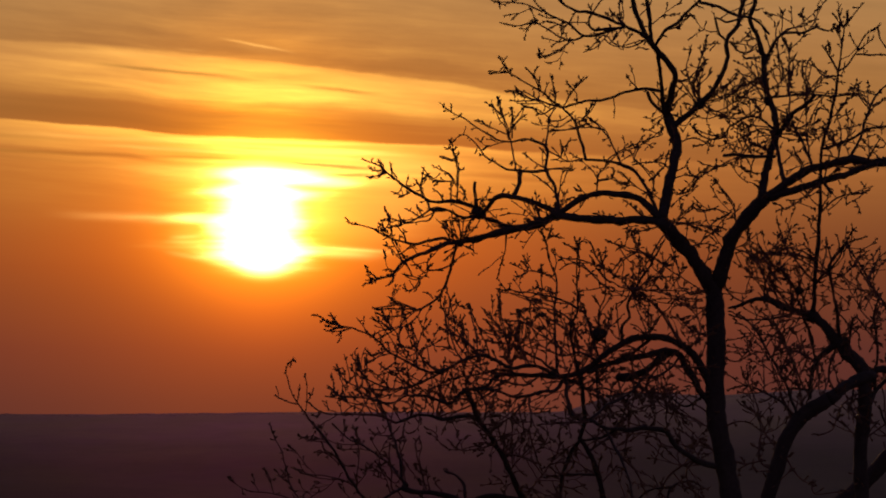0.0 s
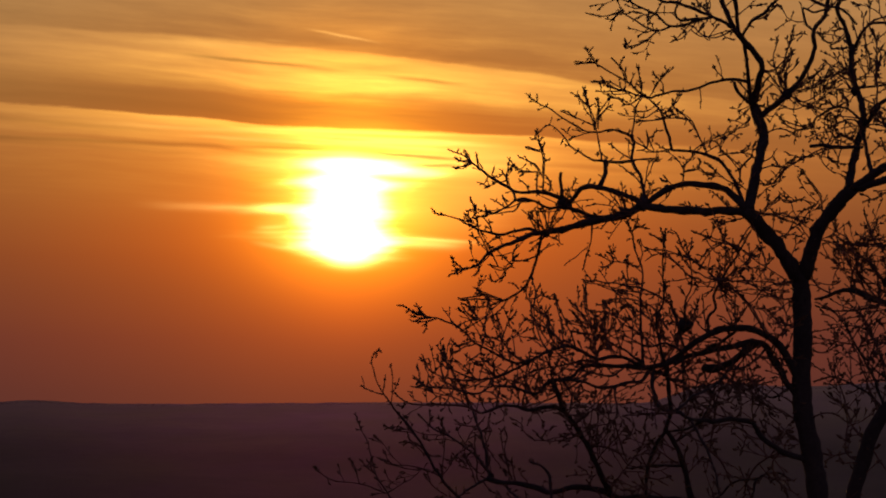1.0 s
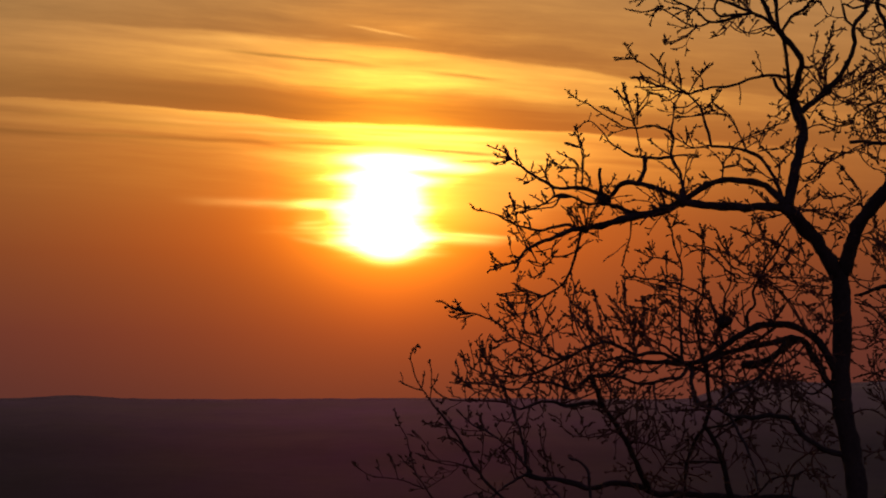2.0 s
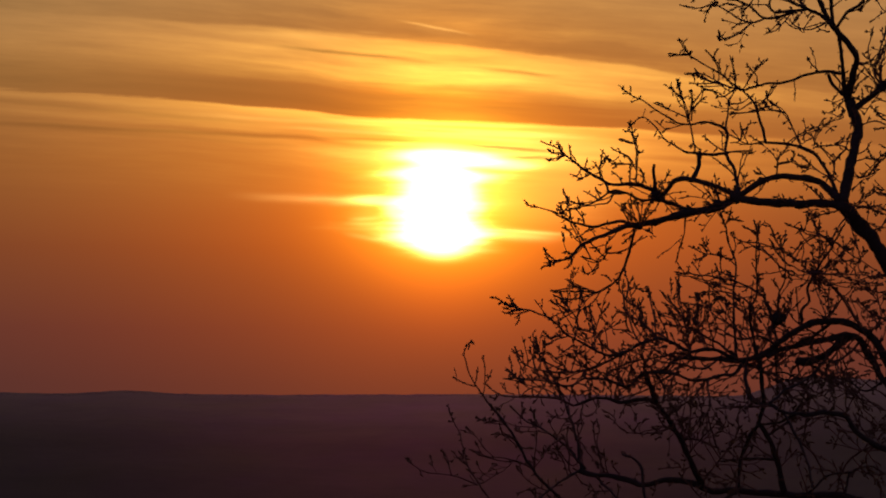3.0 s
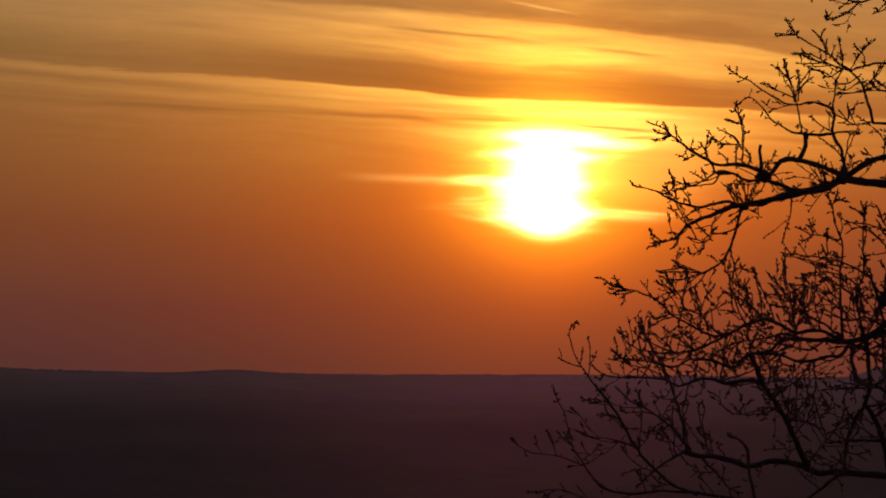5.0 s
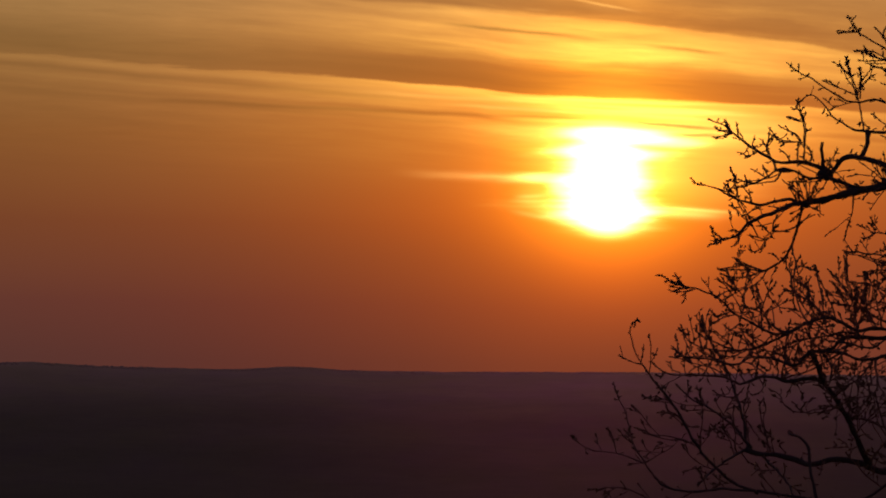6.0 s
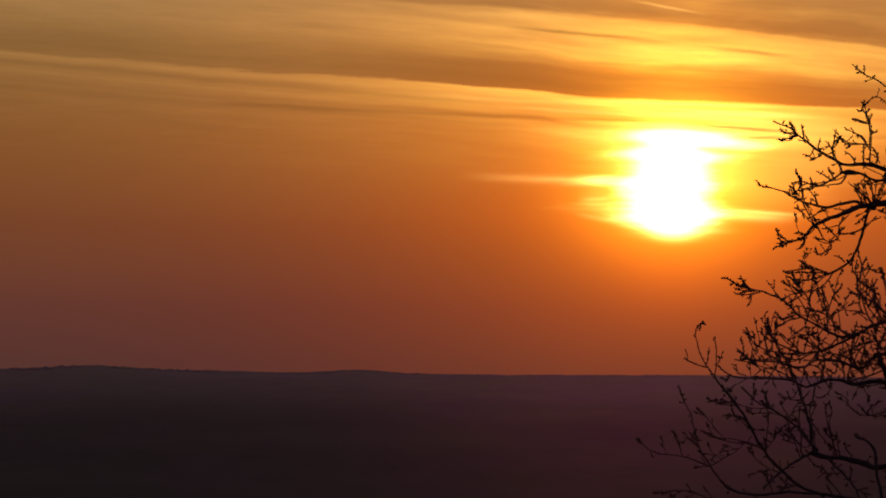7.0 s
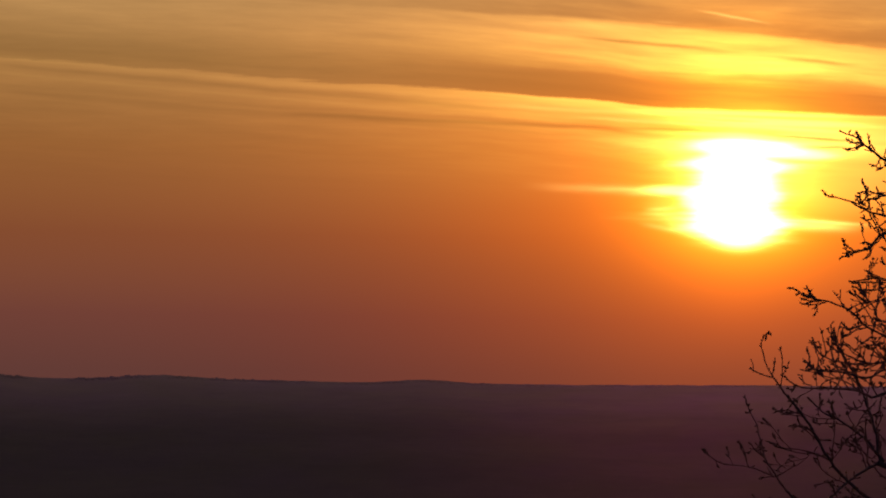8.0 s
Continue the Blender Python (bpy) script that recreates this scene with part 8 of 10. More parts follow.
shoot(broad_tree, 0.0040, 0.0029, [(1.230, 17.72, 1.460), (1.228, 17.73, 1.418), (1.209, 17.75, 1.391)])
shoot(broad_tree, 0.0040, 0.0029, [(0.695, 17.69, 1.898), (0.722, 17.70, 1.957), (0.729, 17.70, 2.024), (0.746, 17.71, 2.075), (0.763, 17.71, 2.126)])
shoot(broad_tree, 0.0040, 0.0029, [(0.864, 17.93, 2.136), (0.892, 17.93, 2.098), (0.917, 17.94, 2.057), (0.931, 17.95, 2.023)])
shoot(broad_tree, 0.0041, 0.0030, [(0.519, 18.18, 2.424), (0.517, 18.18, 2.445), (0.500, 18.18, 2.473)])
shoot(broad_tree, 0.0040, 0.0029, [(1.708, 17.88, 3.812), (1.672, 17.89, 3.845), (1.660, 17.89, 3.897)])
shoot(broad_tree, 0.0040, 0.0029, [(0.251, 17.78, 1.654), (0.291, 17.80, 1.644), (0.343, 17.81, 1.627), (0.387, 17.83, 1.607)])
shoot(broad_tree, 0.0041, 0.0030, [(1.320, 18.18, 1.620), (1.302, 18.19, 1.672), (1.296, 18.20, 1.707)])
shoot(broad_tree, 0.0040, 0.0029, [(0.440, 17.78, 1.640), (0.410, 17.80, 1.593), (0.376, 17.81, 1.559), (0.326, 17.82, 1.535), (0.275, 17.84, 1.518)])
shoot(broad_tree, 0.0040, 0.0029, [(0.680, 18.03, 2.042), (0.645, 18.00, 2.093), (0.603, 17.96, 2.127), (0.568, 17.94, 2.160), (0.540, 17.92, 2.183), (0.498, 17.89, 2.172), (0.457, 17.87, 2.154), (0.422, 17.85, 2.144)])
shoot(broad_tree, 0.0040, 0.0029, [(-0.596, 17.93, 1.706), (-0.566, 17.91, 1.736), (-0.549, 17.90, 1.763)])
shoot(broad_tree, 0.0040, 0.0028, [(0.870, 17.39, 2.430), (0.816, 17.39, 2.428), (0.776, 17.38, 2.428), (0.743, 17.38, 2.441), (0.710, 17.38, 2.454), (0.683, 17.38, 2.441)])
shoot(broad_tree, 0.0040, 0.0028, [(0.768, 17.38, 2.431), (0.724, 17.39, 2.412), (0.691, 17.40, 2.395)])
shoot(broad_tree, 0.0059, 0.0035, [(1.218, 17.64, 2.225), (1.264, 17.62, 2.190), (1.302, 17.61, 2.146), (1.334, 17.59, 2.099), (1.360, 17.57, 2.055), (1.385, 17.55, 2.011), (1.407, 17.53, 1.970)])
shoot(broad_tree, 0.0040, 0.0028, [(-0.715, 17.41, 1.562), (-0.736, 17.42, 1.530), (-0.756, 17.42, 1.537)])
shoot(broad_tree, 0.0040, 0.0029, [(-0.013, 17.71, 1.553), (-0.017, 17.72, 1.603), (-0.014, 17.73, 1.654), (-0.027, 17.73, 1.704), (-0.047, 17.74, 1.755)])
shoot(broad_tree, 0.0040, 0.0028, [(2.014, 17.45, 2.752), (1.985, 17.43, 2.767), (1.949, 17.41, 2.782)])
shoot(broad_tree, 0.0040, 0.0029, [(0.909, 17.83, 1.970), (0.869, 17.82, 1.932), (0.842, 17.82, 1.885), (0.828, 17.82, 1.840)])
shoot(broad_tree, 0.0040, 0.0029, [(-0.343, 17.74, 1.727), (-0.392, 17.72, 1.748), (-0.418, 17.71, 1.778), (-0.452, 17.70, 1.802)])
shoot(broad_tree, 0.0040, 0.0029, [(2.195, 17.64, 3.042), (2.124, 17.60, 3.015), (2.052, 17.57, 2.985)])
shoot(broad_tree, 0.0040, 0.0029, [(-0.430, 17.83, 1.695), (-0.438, 17.83, 1.688), (-0.462, 17.83, 1.739), (-0.469, 17.82, 1.790), (-0.465, 17.82, 1.840), (-0.462, 17.82, 1.885)])
shoot(broad_tree, 0.0040, 0.0029, [(2.242, 17.89, 3.485), (2.236, 17.89, 3.491), (2.313, 17.88, 3.483), (2.380, 17.87, 3.475), (2.447, 17.86, 3.470), (2.498, 17.85, 3.490), (2.514, 17.85, 3.514)])
shoot(broad_tree, 0.0040, 0.0029, [(0.133, 17.75, 1.976), (0.122, 17.75, 1.975), (0.081, 17.76, 2.009), (0.037, 17.76, 2.053), (0.010, 17.77, 2.077)])
shoot(broad_tree, 0.0041, 0.0030, [(2.155, 18.26, 3.960), (2.163, 18.26, 3.969), (2.160, 18.26, 4.005), (2.157, 18.27, 4.055)])
shoot(broad_tree, 0.0041, 0.0030, [(0.500, 18.14, 2.285), (0.509, 18.14, 2.287), (0.546, 18.11, 2.297), (0.573, 18.10, 2.310)])
shoot(broad_tree, 0.0040, 0.0029, [(-0.155, 17.55, 1.860), (-0.164, 17.55, 1.853), (-0.214, 17.54, 1.873), (-0.254, 17.54, 1.893), (-0.281, 17.53, 1.927)])
shoot(broad_tree, 0.0040, 0.0029, [(0.498, 17.70, 1.444), (0.498, 17.70, 1.435), (0.512, 17.70, 1.385), (0.515, 17.69, 1.334), (0.531, 17.68, 1.277)])
shoot(broad_tree, 0.0041, 0.0030, [(2.087, 18.11, 3.882), (2.078, 18.11, 3.890), (2.083, 18.08, 3.939), (2.084, 18.06, 3.978), (2.069, 18.05, 4.011)])
shoot(broad_tree, 0.0041, 0.0030, [(2.125, 18.27, 3.596), (2.114, 18.28, 3.595), (2.099, 18.30, 3.650), (2.074, 18.32, 3.695), (2.055, 18.34, 3.743)])
shoot(broad_tree, 0.0040, 0.0029, [(0.276, 17.82, 1.583), (0.285, 17.82, 1.586), (0.319, 17.82, 1.593), (0.342, 17.81, 1.586)])
shoot(broad_tree, 0.0040, 0.0029, [(-0.345, 17.56, 1.515), (-0.348, 17.56, 1.526), (-0.374, 17.56, 1.570), (-0.408, 17.57, 1.613), (-0.442, 17.57, 1.647), (-0.482, 17.57, 1.670), (-0.532, 17.57, 1.700)])
shoot(broad_tree, 0.0040, 0.0029, [(-0.015, 17.72, 1.635), (-0.003, 17.72, 1.637), (0.013, 17.71, 1.670), (0.037, 17.70, 1.721), (0.054, 17.69, 1.771)])
shoot(broad_tree, 0.0040, 0.0029, [(1.215, 17.73, 2.027), (1.203, 17.73, 2.025), (1.170, 17.74, 2.059), (1.136, 17.74, 2.076)])
shoot(broad_tree, 0.0040, 0.0029, [(0.030, 17.93, 2.180), (0.021, 17.94, 2.184), (0.017, 17.96, 2.133), (0.024, 17.99, 2.083), (0.031, 18.03, 2.015), (0.038, 18.06, 1.964)])
shoot(broad_tree, 0.0040, 0.0029, [(1.744, 17.77, 2.780), (1.752, 17.77, 2.790), (1.728, 17.77, 2.834), (1.700, 17.76, 2.867), (1.666, 17.76, 2.901), (1.642, 17.75, 2.941)])
shoot(broad_tree, 0.0041, 0.0030, [(0.400, 18.12, 1.320), (0.390, 18.12, 1.328), (0.376, 18.13, 1.372), (0.366, 18.14, 1.414)])
shoot(broad_tree, 0.0042, 0.0031, [(-0.400, 18.66, 1.270), (-0.387, 18.66, 1.274), (-0.412, 18.66, 1.313), (-0.433, 18.65, 1.355), (-0.450, 18.64, 1.401)])
shoot(broad_tree, 0.0040, 0.0029, [(1.209, 17.64, 2.233), (1.214, 17.64, 2.241), (1.225, 17.64, 2.191), (1.228, 17.65, 2.141), (1.232, 17.66, 2.074), (1.232, 17.66, 2.023)])
shoot(broad_tree, 0.0040, 0.0029, [(2.160, 17.84, 3.670), (2.153, 17.85, 3.678), (2.150, 17.87, 3.630), (2.145, 17.90, 3.588)])
shoot(broad_tree, 0.0040, 0.0028, [(-0.463, 17.51, 1.540), (-0.463, 17.52, 1.553), (-0.498, 17.54, 1.580), (-0.549, 17.57, 1.600), (-0.600, 17.61, 1.627), (-0.645, 17.63, 1.640), (-0.686, 17.66, 1.647)])
shoot(broad_tree, 0.0040, 0.0029, [(-0.581, 17.59, 1.617), (-0.596, 17.60, 1.653), (-0.593, 17.60, 1.687)])
shoot(broad_tree, 0.0040, 0.0029, [(-0.587, 17.92, 1.688), (-0.573, 17.92, 1.688), (-0.580, 17.91, 1.729), (-0.593, 17.90, 1.767), (-0.600, 17.90, 1.807)])
shoot(broad_tree, 0.0041, 0.0030, [(0.345, 18.12, 2.004), (0.331, 18.11, 2.000), (0.314, 18.09, 2.034), (0.289, 18.06, 2.074), (0.272, 18.04, 2.108)])
shoot(broad_tree, 0.0042, 0.0031, [(-0.256, 18.64, 1.251), (-0.245, 18.63, 1.249), (-0.209, 18.61, 1.197), (-0.162, 18.57, 1.134), (-0.138, 18.55, 1.110)])
shoot(broad_tree, 0.0040, 0.0029, [(-0.208, 17.64, 1.780), (-0.222, 17.65, 1.781), (-0.198, 17.65, 1.815), (-0.172, 17.65, 1.848), (-0.148, 17.66, 1.882), (-0.121, 17.66, 1.932)])
shoot(broad_tree, 0.0041, 0.0030, [(1.925, 18.29, 3.810), (1.913, 18.29, 3.818), (1.879, 18.30, 3.826), (1.827, 18.30, 3.834), (1.775, 18.31, 3.842)])
shoot(broad_tree, 0.0041, 0.0030, [(1.781, 18.31, 3.841), (1.782, 18.30, 3.852), (1.818, 18.29, 3.836), (1.859, 18.27, 3.858), (1.898, 18.24, 3.900)])
shoot(broad_tree, 0.0040, 0.0028, [(2.074, 17.48, 2.782), (2.074, 17.48, 2.794), (2.142, 17.49, 2.781), (2.193, 17.50, 2.755)])
shoot(broad_tree, 0.0041, 0.0030, [(1.460, 18.11, 2.118), (1.472, 18.12, 2.121), (1.463, 18.14, 2.087), (1.457, 18.15, 2.052), (1.475, 18.17, 2.029)])
shoot(broad_tree, 0.0040, 0.0029, [(-0.041, 17.92, 1.399), (-0.031, 17.92, 1.409), (-0.065, 17.91, 1.443), (-0.109, 17.91, 1.460)])
shoot(broad_tree, 0.0040, 0.0028, [(1.045, 17.46, 2.530), (1.047, 17.46, 2.519), (1.063, 17.46, 2.485), (1.096, 17.46, 2.445), (1.136, 17.45, 2.411), (1.169, 17.45, 2.391)])
shoot(broad_tree, 0.0042, 0.0031, [(-0.337, 18.74, 1.459), (-0.353, 18.73, 1.461), (-0.371, 18.73, 1.425), (-0.413, 18.71, 1.418), (-0.459, 18.70, 1.436)])
shoot(broad_tree, 0.0040, 0.0029, [(0.377, 17.81, 2.014), (0.391, 17.82, 2.020), (0.395, 17.84, 2.062), (0.409, 17.86, 2.096)])
shoot(broad_tree, 0.0040, 0.0029, [(-0.121, 17.66, 1.932), (-0.108, 17.67, 1.939), (-0.121, 17.69, 1.896), (-0.115, 17.72, 1.856), (-0.095, 17.74, 1.822)])
shoot(broad_tree, 0.0040, 0.0029, [(2.478, 17.57, 3.180), (2.490, 17.57, 3.180), (2.524, 17.57, 3.137), (2.558, 17.58, 3.097), (2.593, 17.59, 3.064)])
shoot(broad_tree, 0.0040, 0.0029, [(2.508, 17.85, 3.505), (2.521, 17.84, 3.496), (2.557, 17.83, 3.481), (2.596, 17.82, 3.487)])
shoot(broad_tree, 0.0040, 0.0029, [(1.226, 17.76, 1.760), (1.222, 17.77, 1.748), (1.217, 17.80, 1.705), (1.243, 17.84, 1.637), (1.255, 17.87, 1.586), (1.274, 17.90, 1.535)])
shoot(broad_tree, 0.0040, 0.0029, [(-0.460, 17.85, 1.700), (-0.455, 17.85, 1.688), (-0.435, 17.84, 1.637), (-0.411, 17.84, 1.593), (-0.394, 17.83, 1.552)])
shoot(broad_tree, 0.0041, 0.0030, [(1.968, 18.29, 3.595), (1.983, 18.30, 3.587), (1.951, 18.33, 3.625), (1.913, 18.36, 3.668), (1.870, 18.39, 3.707), (1.831, 18.42, 3.735)])
shoot(broad_tree, 0.0040, 0.0029, [(1.308, 17.58, 2.412), (1.315, 17.58, 2.397), (1.308, 17.58, 2.441), (1.302, 17.58, 2.484), (1.282, 17.58, 2.508), (1.262, 17.58, 2.548)])
shoot(broad_tree, 0.0047, 0.0033, [(1.065, 17.54, 2.295), (1.074, 17.53, 2.305), (1.123, 17.52, 2.281), (1.189, 17.50, 2.277), (1.254, 17.48, 2.263), (1.319, 17.47, 2.252), (1.384, 17.45, 2.235), (1.433, 17.43, 2.224), (1.514, 17.41, 2.217)])
shoot(broad_tree, 0.0040, 0.0029, [(-0.163, 17.66, 1.533), (-0.165, 17.66, 1.519), (-0.141, 17.67, 1.479), (-0.165, 17.68, 1.445), (-0.209, 17.68, 1.425)])
shoot(broad_tree, 0.0040, 0.0029, [(2.163, 17.69, 3.146), (2.151, 17.69, 3.133), (2.117, 17.68, 3.106), (2.065, 17.68, 3.071), (2.031, 17.68, 3.037)])
shoot(broad_tree, 0.0042, 0.0031, [(-0.622, 18.77, 1.410), (-0.636, 18.77, 1.404), (-0.614, 18.76, 1.436), (-0.607, 18.75, 1.454)])
shoot(broad_tree, 0.0040, 0.0028, [(2.364, 17.45, 3.357), (2.358, 17.45, 3.371), (2.343, 17.47, 3.322), (2.322, 17.49, 3.274)])
shoot(broad_tree, 0.0040, 0.0029, [(-0.093, 17.68, 1.982), (-0.081, 17.69, 1.990), (-0.054, 17.71, 1.950), (0.020, 17.74, 1.941), (0.054, 17.75, 1.931)])
shoot(broad_tree, 0.0040, 0.0029, [(0.001, 17.73, 1.943), (0.037, 17.71, 1.923), (0.081, 17.68, 1.889)])
shoot(broad_tree, 0.0040, 0.0028, [(-0.584, 17.46, 1.540), (-0.578, 17.47, 1.553), (-0.545, 17.47, 1.580), (-0.505, 17.47, 1.596), (-0.462, 17.47, 1.606)])
shoot(broad_tree, 0.0040, 0.0029, [(0.160, 17.75, 1.690), (0.149, 17.75, 1.704), (0.182, 17.73, 1.738), (0.229, 17.72, 1.772), (0.256, 17.70, 1.805)])
shoot(broad_tree, 0.0040, 0.0029, [(0.149, 17.75, 1.704), (0.135, 17.75, 1.715), (0.156, 17.78, 1.762), (0.173, 17.81, 1.806)])
shoot(broad_tree, 0.0040, 0.0028, [(1.514, 17.41, 2.217), (1.532, 17.42, 2.210), (1.451, 17.45, 2.208), (1.386, 17.47, 2.219), (1.321, 17.50, 2.226), (1.256, 17.52, 2.220)])
shoot(broad_tree, 0.0040, 0.0029, [(1.740, 18.03, 2.760), (1.725, 18.02, 2.772), (1.672, 18.01, 2.788), (1.619, 17.99, 2.780), (1.566, 17.98, 2.786), (1.523, 17.96, 2.826)])
shoot(broad_tree, 0.0040, 0.0029, [(0.826, 17.95, 2.174), (0.842, 17.95, 2.184), (0.790, 17.93, 2.156), (0.738, 17.92, 2.146), (0.686, 17.90, 2.132)])
shoot(broad_tree, 0.0040, 0.0029, [(0.270, 17.99, 1.345), (0.267, 17.98, 1.364), (0.226, 17.96, 1.354), (0.157, 17.94, 1.341), (0.089, 17.91, 1.328), (0.089, 17.90, 1.355), (0.105, 17.88, 1.382)])
shoot(broad_tree, 0.0040, 0.0029, [(1.669, 17.89, 3.858), (1.649, 17.89, 3.856), (1.615, 17.90, 3.860), (1.565, 17.91, 3.889), (1.532, 17.92, 3.942), (1.505, 17.92, 3.971)])
shoot(broad_tree, 0.0040, 0.0029, [(1.590, 17.90, 3.874), (1.537, 17.91, 3.848), (1.497, 17.91, 3.814)])
shoot(broad_tree, 0.0040, 0.0028, [(-0.629, 17.45, 1.540), (-0.628, 17.45, 1.560), (-0.661, 17.46, 1.567), (-0.688, 17.47, 1.590)])
shoot(broad_tree, 0.0040, 0.0029, [(-0.913, 17.55, 1.172), (-0.890, 17.54, 1.170), (-0.920, 17.52, 1.180), (-0.945, 17.51, 1.204)])
shoot(broad_tree, 0.0040, 0.0029, [(0.018, 17.57, 1.805), (0.020, 17.58, 1.787), (0.003, 17.59, 1.737), (-0.030, 17.61, 1.687), (-0.054, 17.63, 1.647), (-0.074, 17.64, 1.603)])
shoot(broad_tree, 0.0040, 0.0029, [(0.081, 17.68, 1.889), (0.104, 17.68, 1.889), (0.135, 17.68, 1.950), (0.128, 17.68, 1.990), (0.118, 17.68, 2.041), (0.115, 17.69, 2.091)])
shoot(broad_tree, 0.0041, 0.0030, [(1.440, 18.13, 2.140), (1.420, 18.12, 2.138), (1.454, 18.12, 2.127), (1.505, 18.10, 2.137), (1.545, 18.09, 2.130)])
shoot(broad_tree, 0.0040, 0.0029, [(0.842, 17.95, 2.184), (0.859, 17.95, 2.201), (0.815, 17.95, 2.229), (0.773, 17.95, 2.218), (0.739, 17.94, 2.184)])
shoot(broad_tree, 0.0040, 0.0029, [(0.220, 17.66, 1.880), (0.222, 17.66, 1.855), (0.205, 17.67, 1.906), (0.155, 17.68, 1.950), (0.104, 17.68, 1.973), (0.054, 17.69, 1.990)])
shoot(broad_tree, 0.0042, 0.0030, [(-0.010, 18.50, 1.040), (-0.014, 18.49, 1.066), (-0.039, 18.46, 1.102), (-0.056, 18.44, 1.138)])
shoot(broad_tree, 0.0054, 0.0036, [(1.070, 17.71, 1.995), (1.049, 17.71, 1.991), (1.052, 17.69, 2.041), (1.041, 17.68, 2.091), (1.037, 17.66, 2.141), (1.030, 17.64, 2.191)])
shoot(broad_tree, 0.0040, 0.0029, [(0.072, 17.60, 1.835), (0.087, 17.60, 1.821), (0.094, 17.59, 1.770), (0.104, 17.59, 1.720)])
shoot(broad_tree, 0.0040, 0.0029, [(1.344, 17.69, 1.605), (1.334, 17.70, 1.580), (1.302, 17.72, 1.566), (1.269, 17.74, 1.546), (1.237, 17.76, 1.519), (1.204, 17.77, 1.536)])
shoot(broad_tree, 0.0040, 0.0029, [(1.779, 17.96, 3.048), (1.772, 17.96, 3.026), (1.799, 17.97, 2.985), (1.841, 17.97, 2.958), (1.882, 17.97, 2.941), (1.917, 17.97, 2.917)])
shoot(broad_tree, 0.0054, 0.0036, [(1.348, 17.74, 2.601), (1.324, 17.74, 2.611), (1.290, 17.73, 2.560), (1.262, 17.73, 2.516), (1.238, 17.73, 2.471), (1.211, 17.72, 2.431), (1.187, 17.72, 2.386), (1.152, 17.71, 2.346), (1.118, 17.71, 2.301), (1.108, 17.70, 2.261), (1.077, 17.70, 2.213)])
shoot(broad_tree, 0.0041, 0.0030, [(1.643, 18.31, 3.271), (1.657, 18.32, 3.300), (1.651, 18.32, 3.266), (1.640, 18.33, 3.224), (1.616, 18.33, 3.207), (1.564, 18.34, 3.204)])
shoot(broad_tree, 0.0040, 0.0029, [(-0.205, 17.64, 1.520), (-0.222, 17.66, 1.559), (-0.249, 17.67, 1.553), (-0.283, 17.69, 1.569)])
shoot(broad_tree, 0.0042, 0.0030, [(-0.261, 18.58, 1.139), (-0.297, 18.57, 1.110), (-0.332, 18.57, 1.134), (-0.385, 18.56, 1.170), (-0.430, 18.55, 1.205), (-0.473, 18.55, 1.233)])
shoot(broad_tree, 0.0041, 0.0030, [(0.433, 18.14, 1.282), (0.435, 18.14, 1.241), (0.462, 18.13, 1.200), (0.496, 18.13, 1.173)])
shoot(broad_tree, 0.0040, 0.0029, [(1.228, 17.73, 1.418), (1.270, 17.75, 1.401), (1.305, 17.77, 1.377), (1.293, 17.79, 1.333), (1.280, 17.81, 1.289), (1.268, 17.83, 1.248)])
shoot(broad_tree, 0.0041, 0.0030, [(0.440, 18.24, 1.125), (0.384, 18.22, 1.102), (0.349, 18.20, 1.137), (0.297, 18.18, 1.165)])
shoot(broad_tree, 0.0041, 0.0030, [(0.371, 18.21, 1.115), (0.297, 18.20, 1.109), (0.228, 18.18, 1.103)])
shoot(broad_tree, 0.0041, 0.0030, [(1.475, 18.12, 1.532), (1.470, 18.14, 1.483), (1.524, 18.17, 1.431), (1.578, 18.20, 1.379), (1.615, 18.21, 1.344)])
shoot(broad_tree, 0.0041, 0.0030, [(1.601, 18.21, 1.357), (1.542, 18.18, 1.386), (1.488, 18.15, 1.414), (1.434, 18.11, 1.448)])
shoot(young_tree, 0.0041, 0.0030, [(2.407, 18.40, 3.766), (2.407, 18.39, 3.803), (2.396, 18.39, 3.848)])
shoot(young_tree, 0.0042, 0.0031, [(2.147, 18.85, 2.590), (2.174, 18.85, 2.620), (2.182, 18.86, 2.664), (2.208, 18.86, 2.708)])
shoot(young_tree, 0.0042, 0.0031, [(2.478, 18.80, 2.507), (2.501, 18.77, 2.552), (2.526, 18.74, 2.604)])
shoot(young_tree, 0.0041, 0.0030, [(2.490, 18.12, 4.010), (2.490, 18.14, 3.954), (2.484, 18.16, 3.921)])
shoot(young_tree, 0.0064, 0.0039, [(2.313, 19.18, 2.199), (2.253, 19.18, 2.213), (2.199, 19.18, 2.250), (2.144, 19.18, 2.279), (2.097, 19.19, 2.309)])
shoot(young_tree, 0.0065, 0.0039, [(2.135, 19.40, 2.545), (2.112, 19.38, 2.575), (2.085, 19.36, 2.607), (2.061, 19.35, 2.636), (2.014, 19.32, 2.661), (1.983, 19.30, 2.697), (1.992, 19.28, 2.743)])
shoot(young_tree, 0.0044, 0.0032, [(2.670, 19.29, 2.575), (2.715, 19.28, 2.595), (2.762, 19.27, 2.624), (2.823, 19.25, 2.650)])
shoot(young_tree, 0.0043, 0.0031, [(2.374, 18.96, 2.537), (2.302, 18.96, 2.543), (2.230, 18.97, 2.554), (2.158, 18.97, 2.554), (2.104, 18.98, 2.562), (2.050, 18.98, 2.562)])
shoot(young_tree, 0.0064, 0.0039, [(2.398, 19.23, 1.967), (2.374, 19.20, 2.024), (2.360, 19.16, 2.096), (2.338, 19.13, 2.168)])
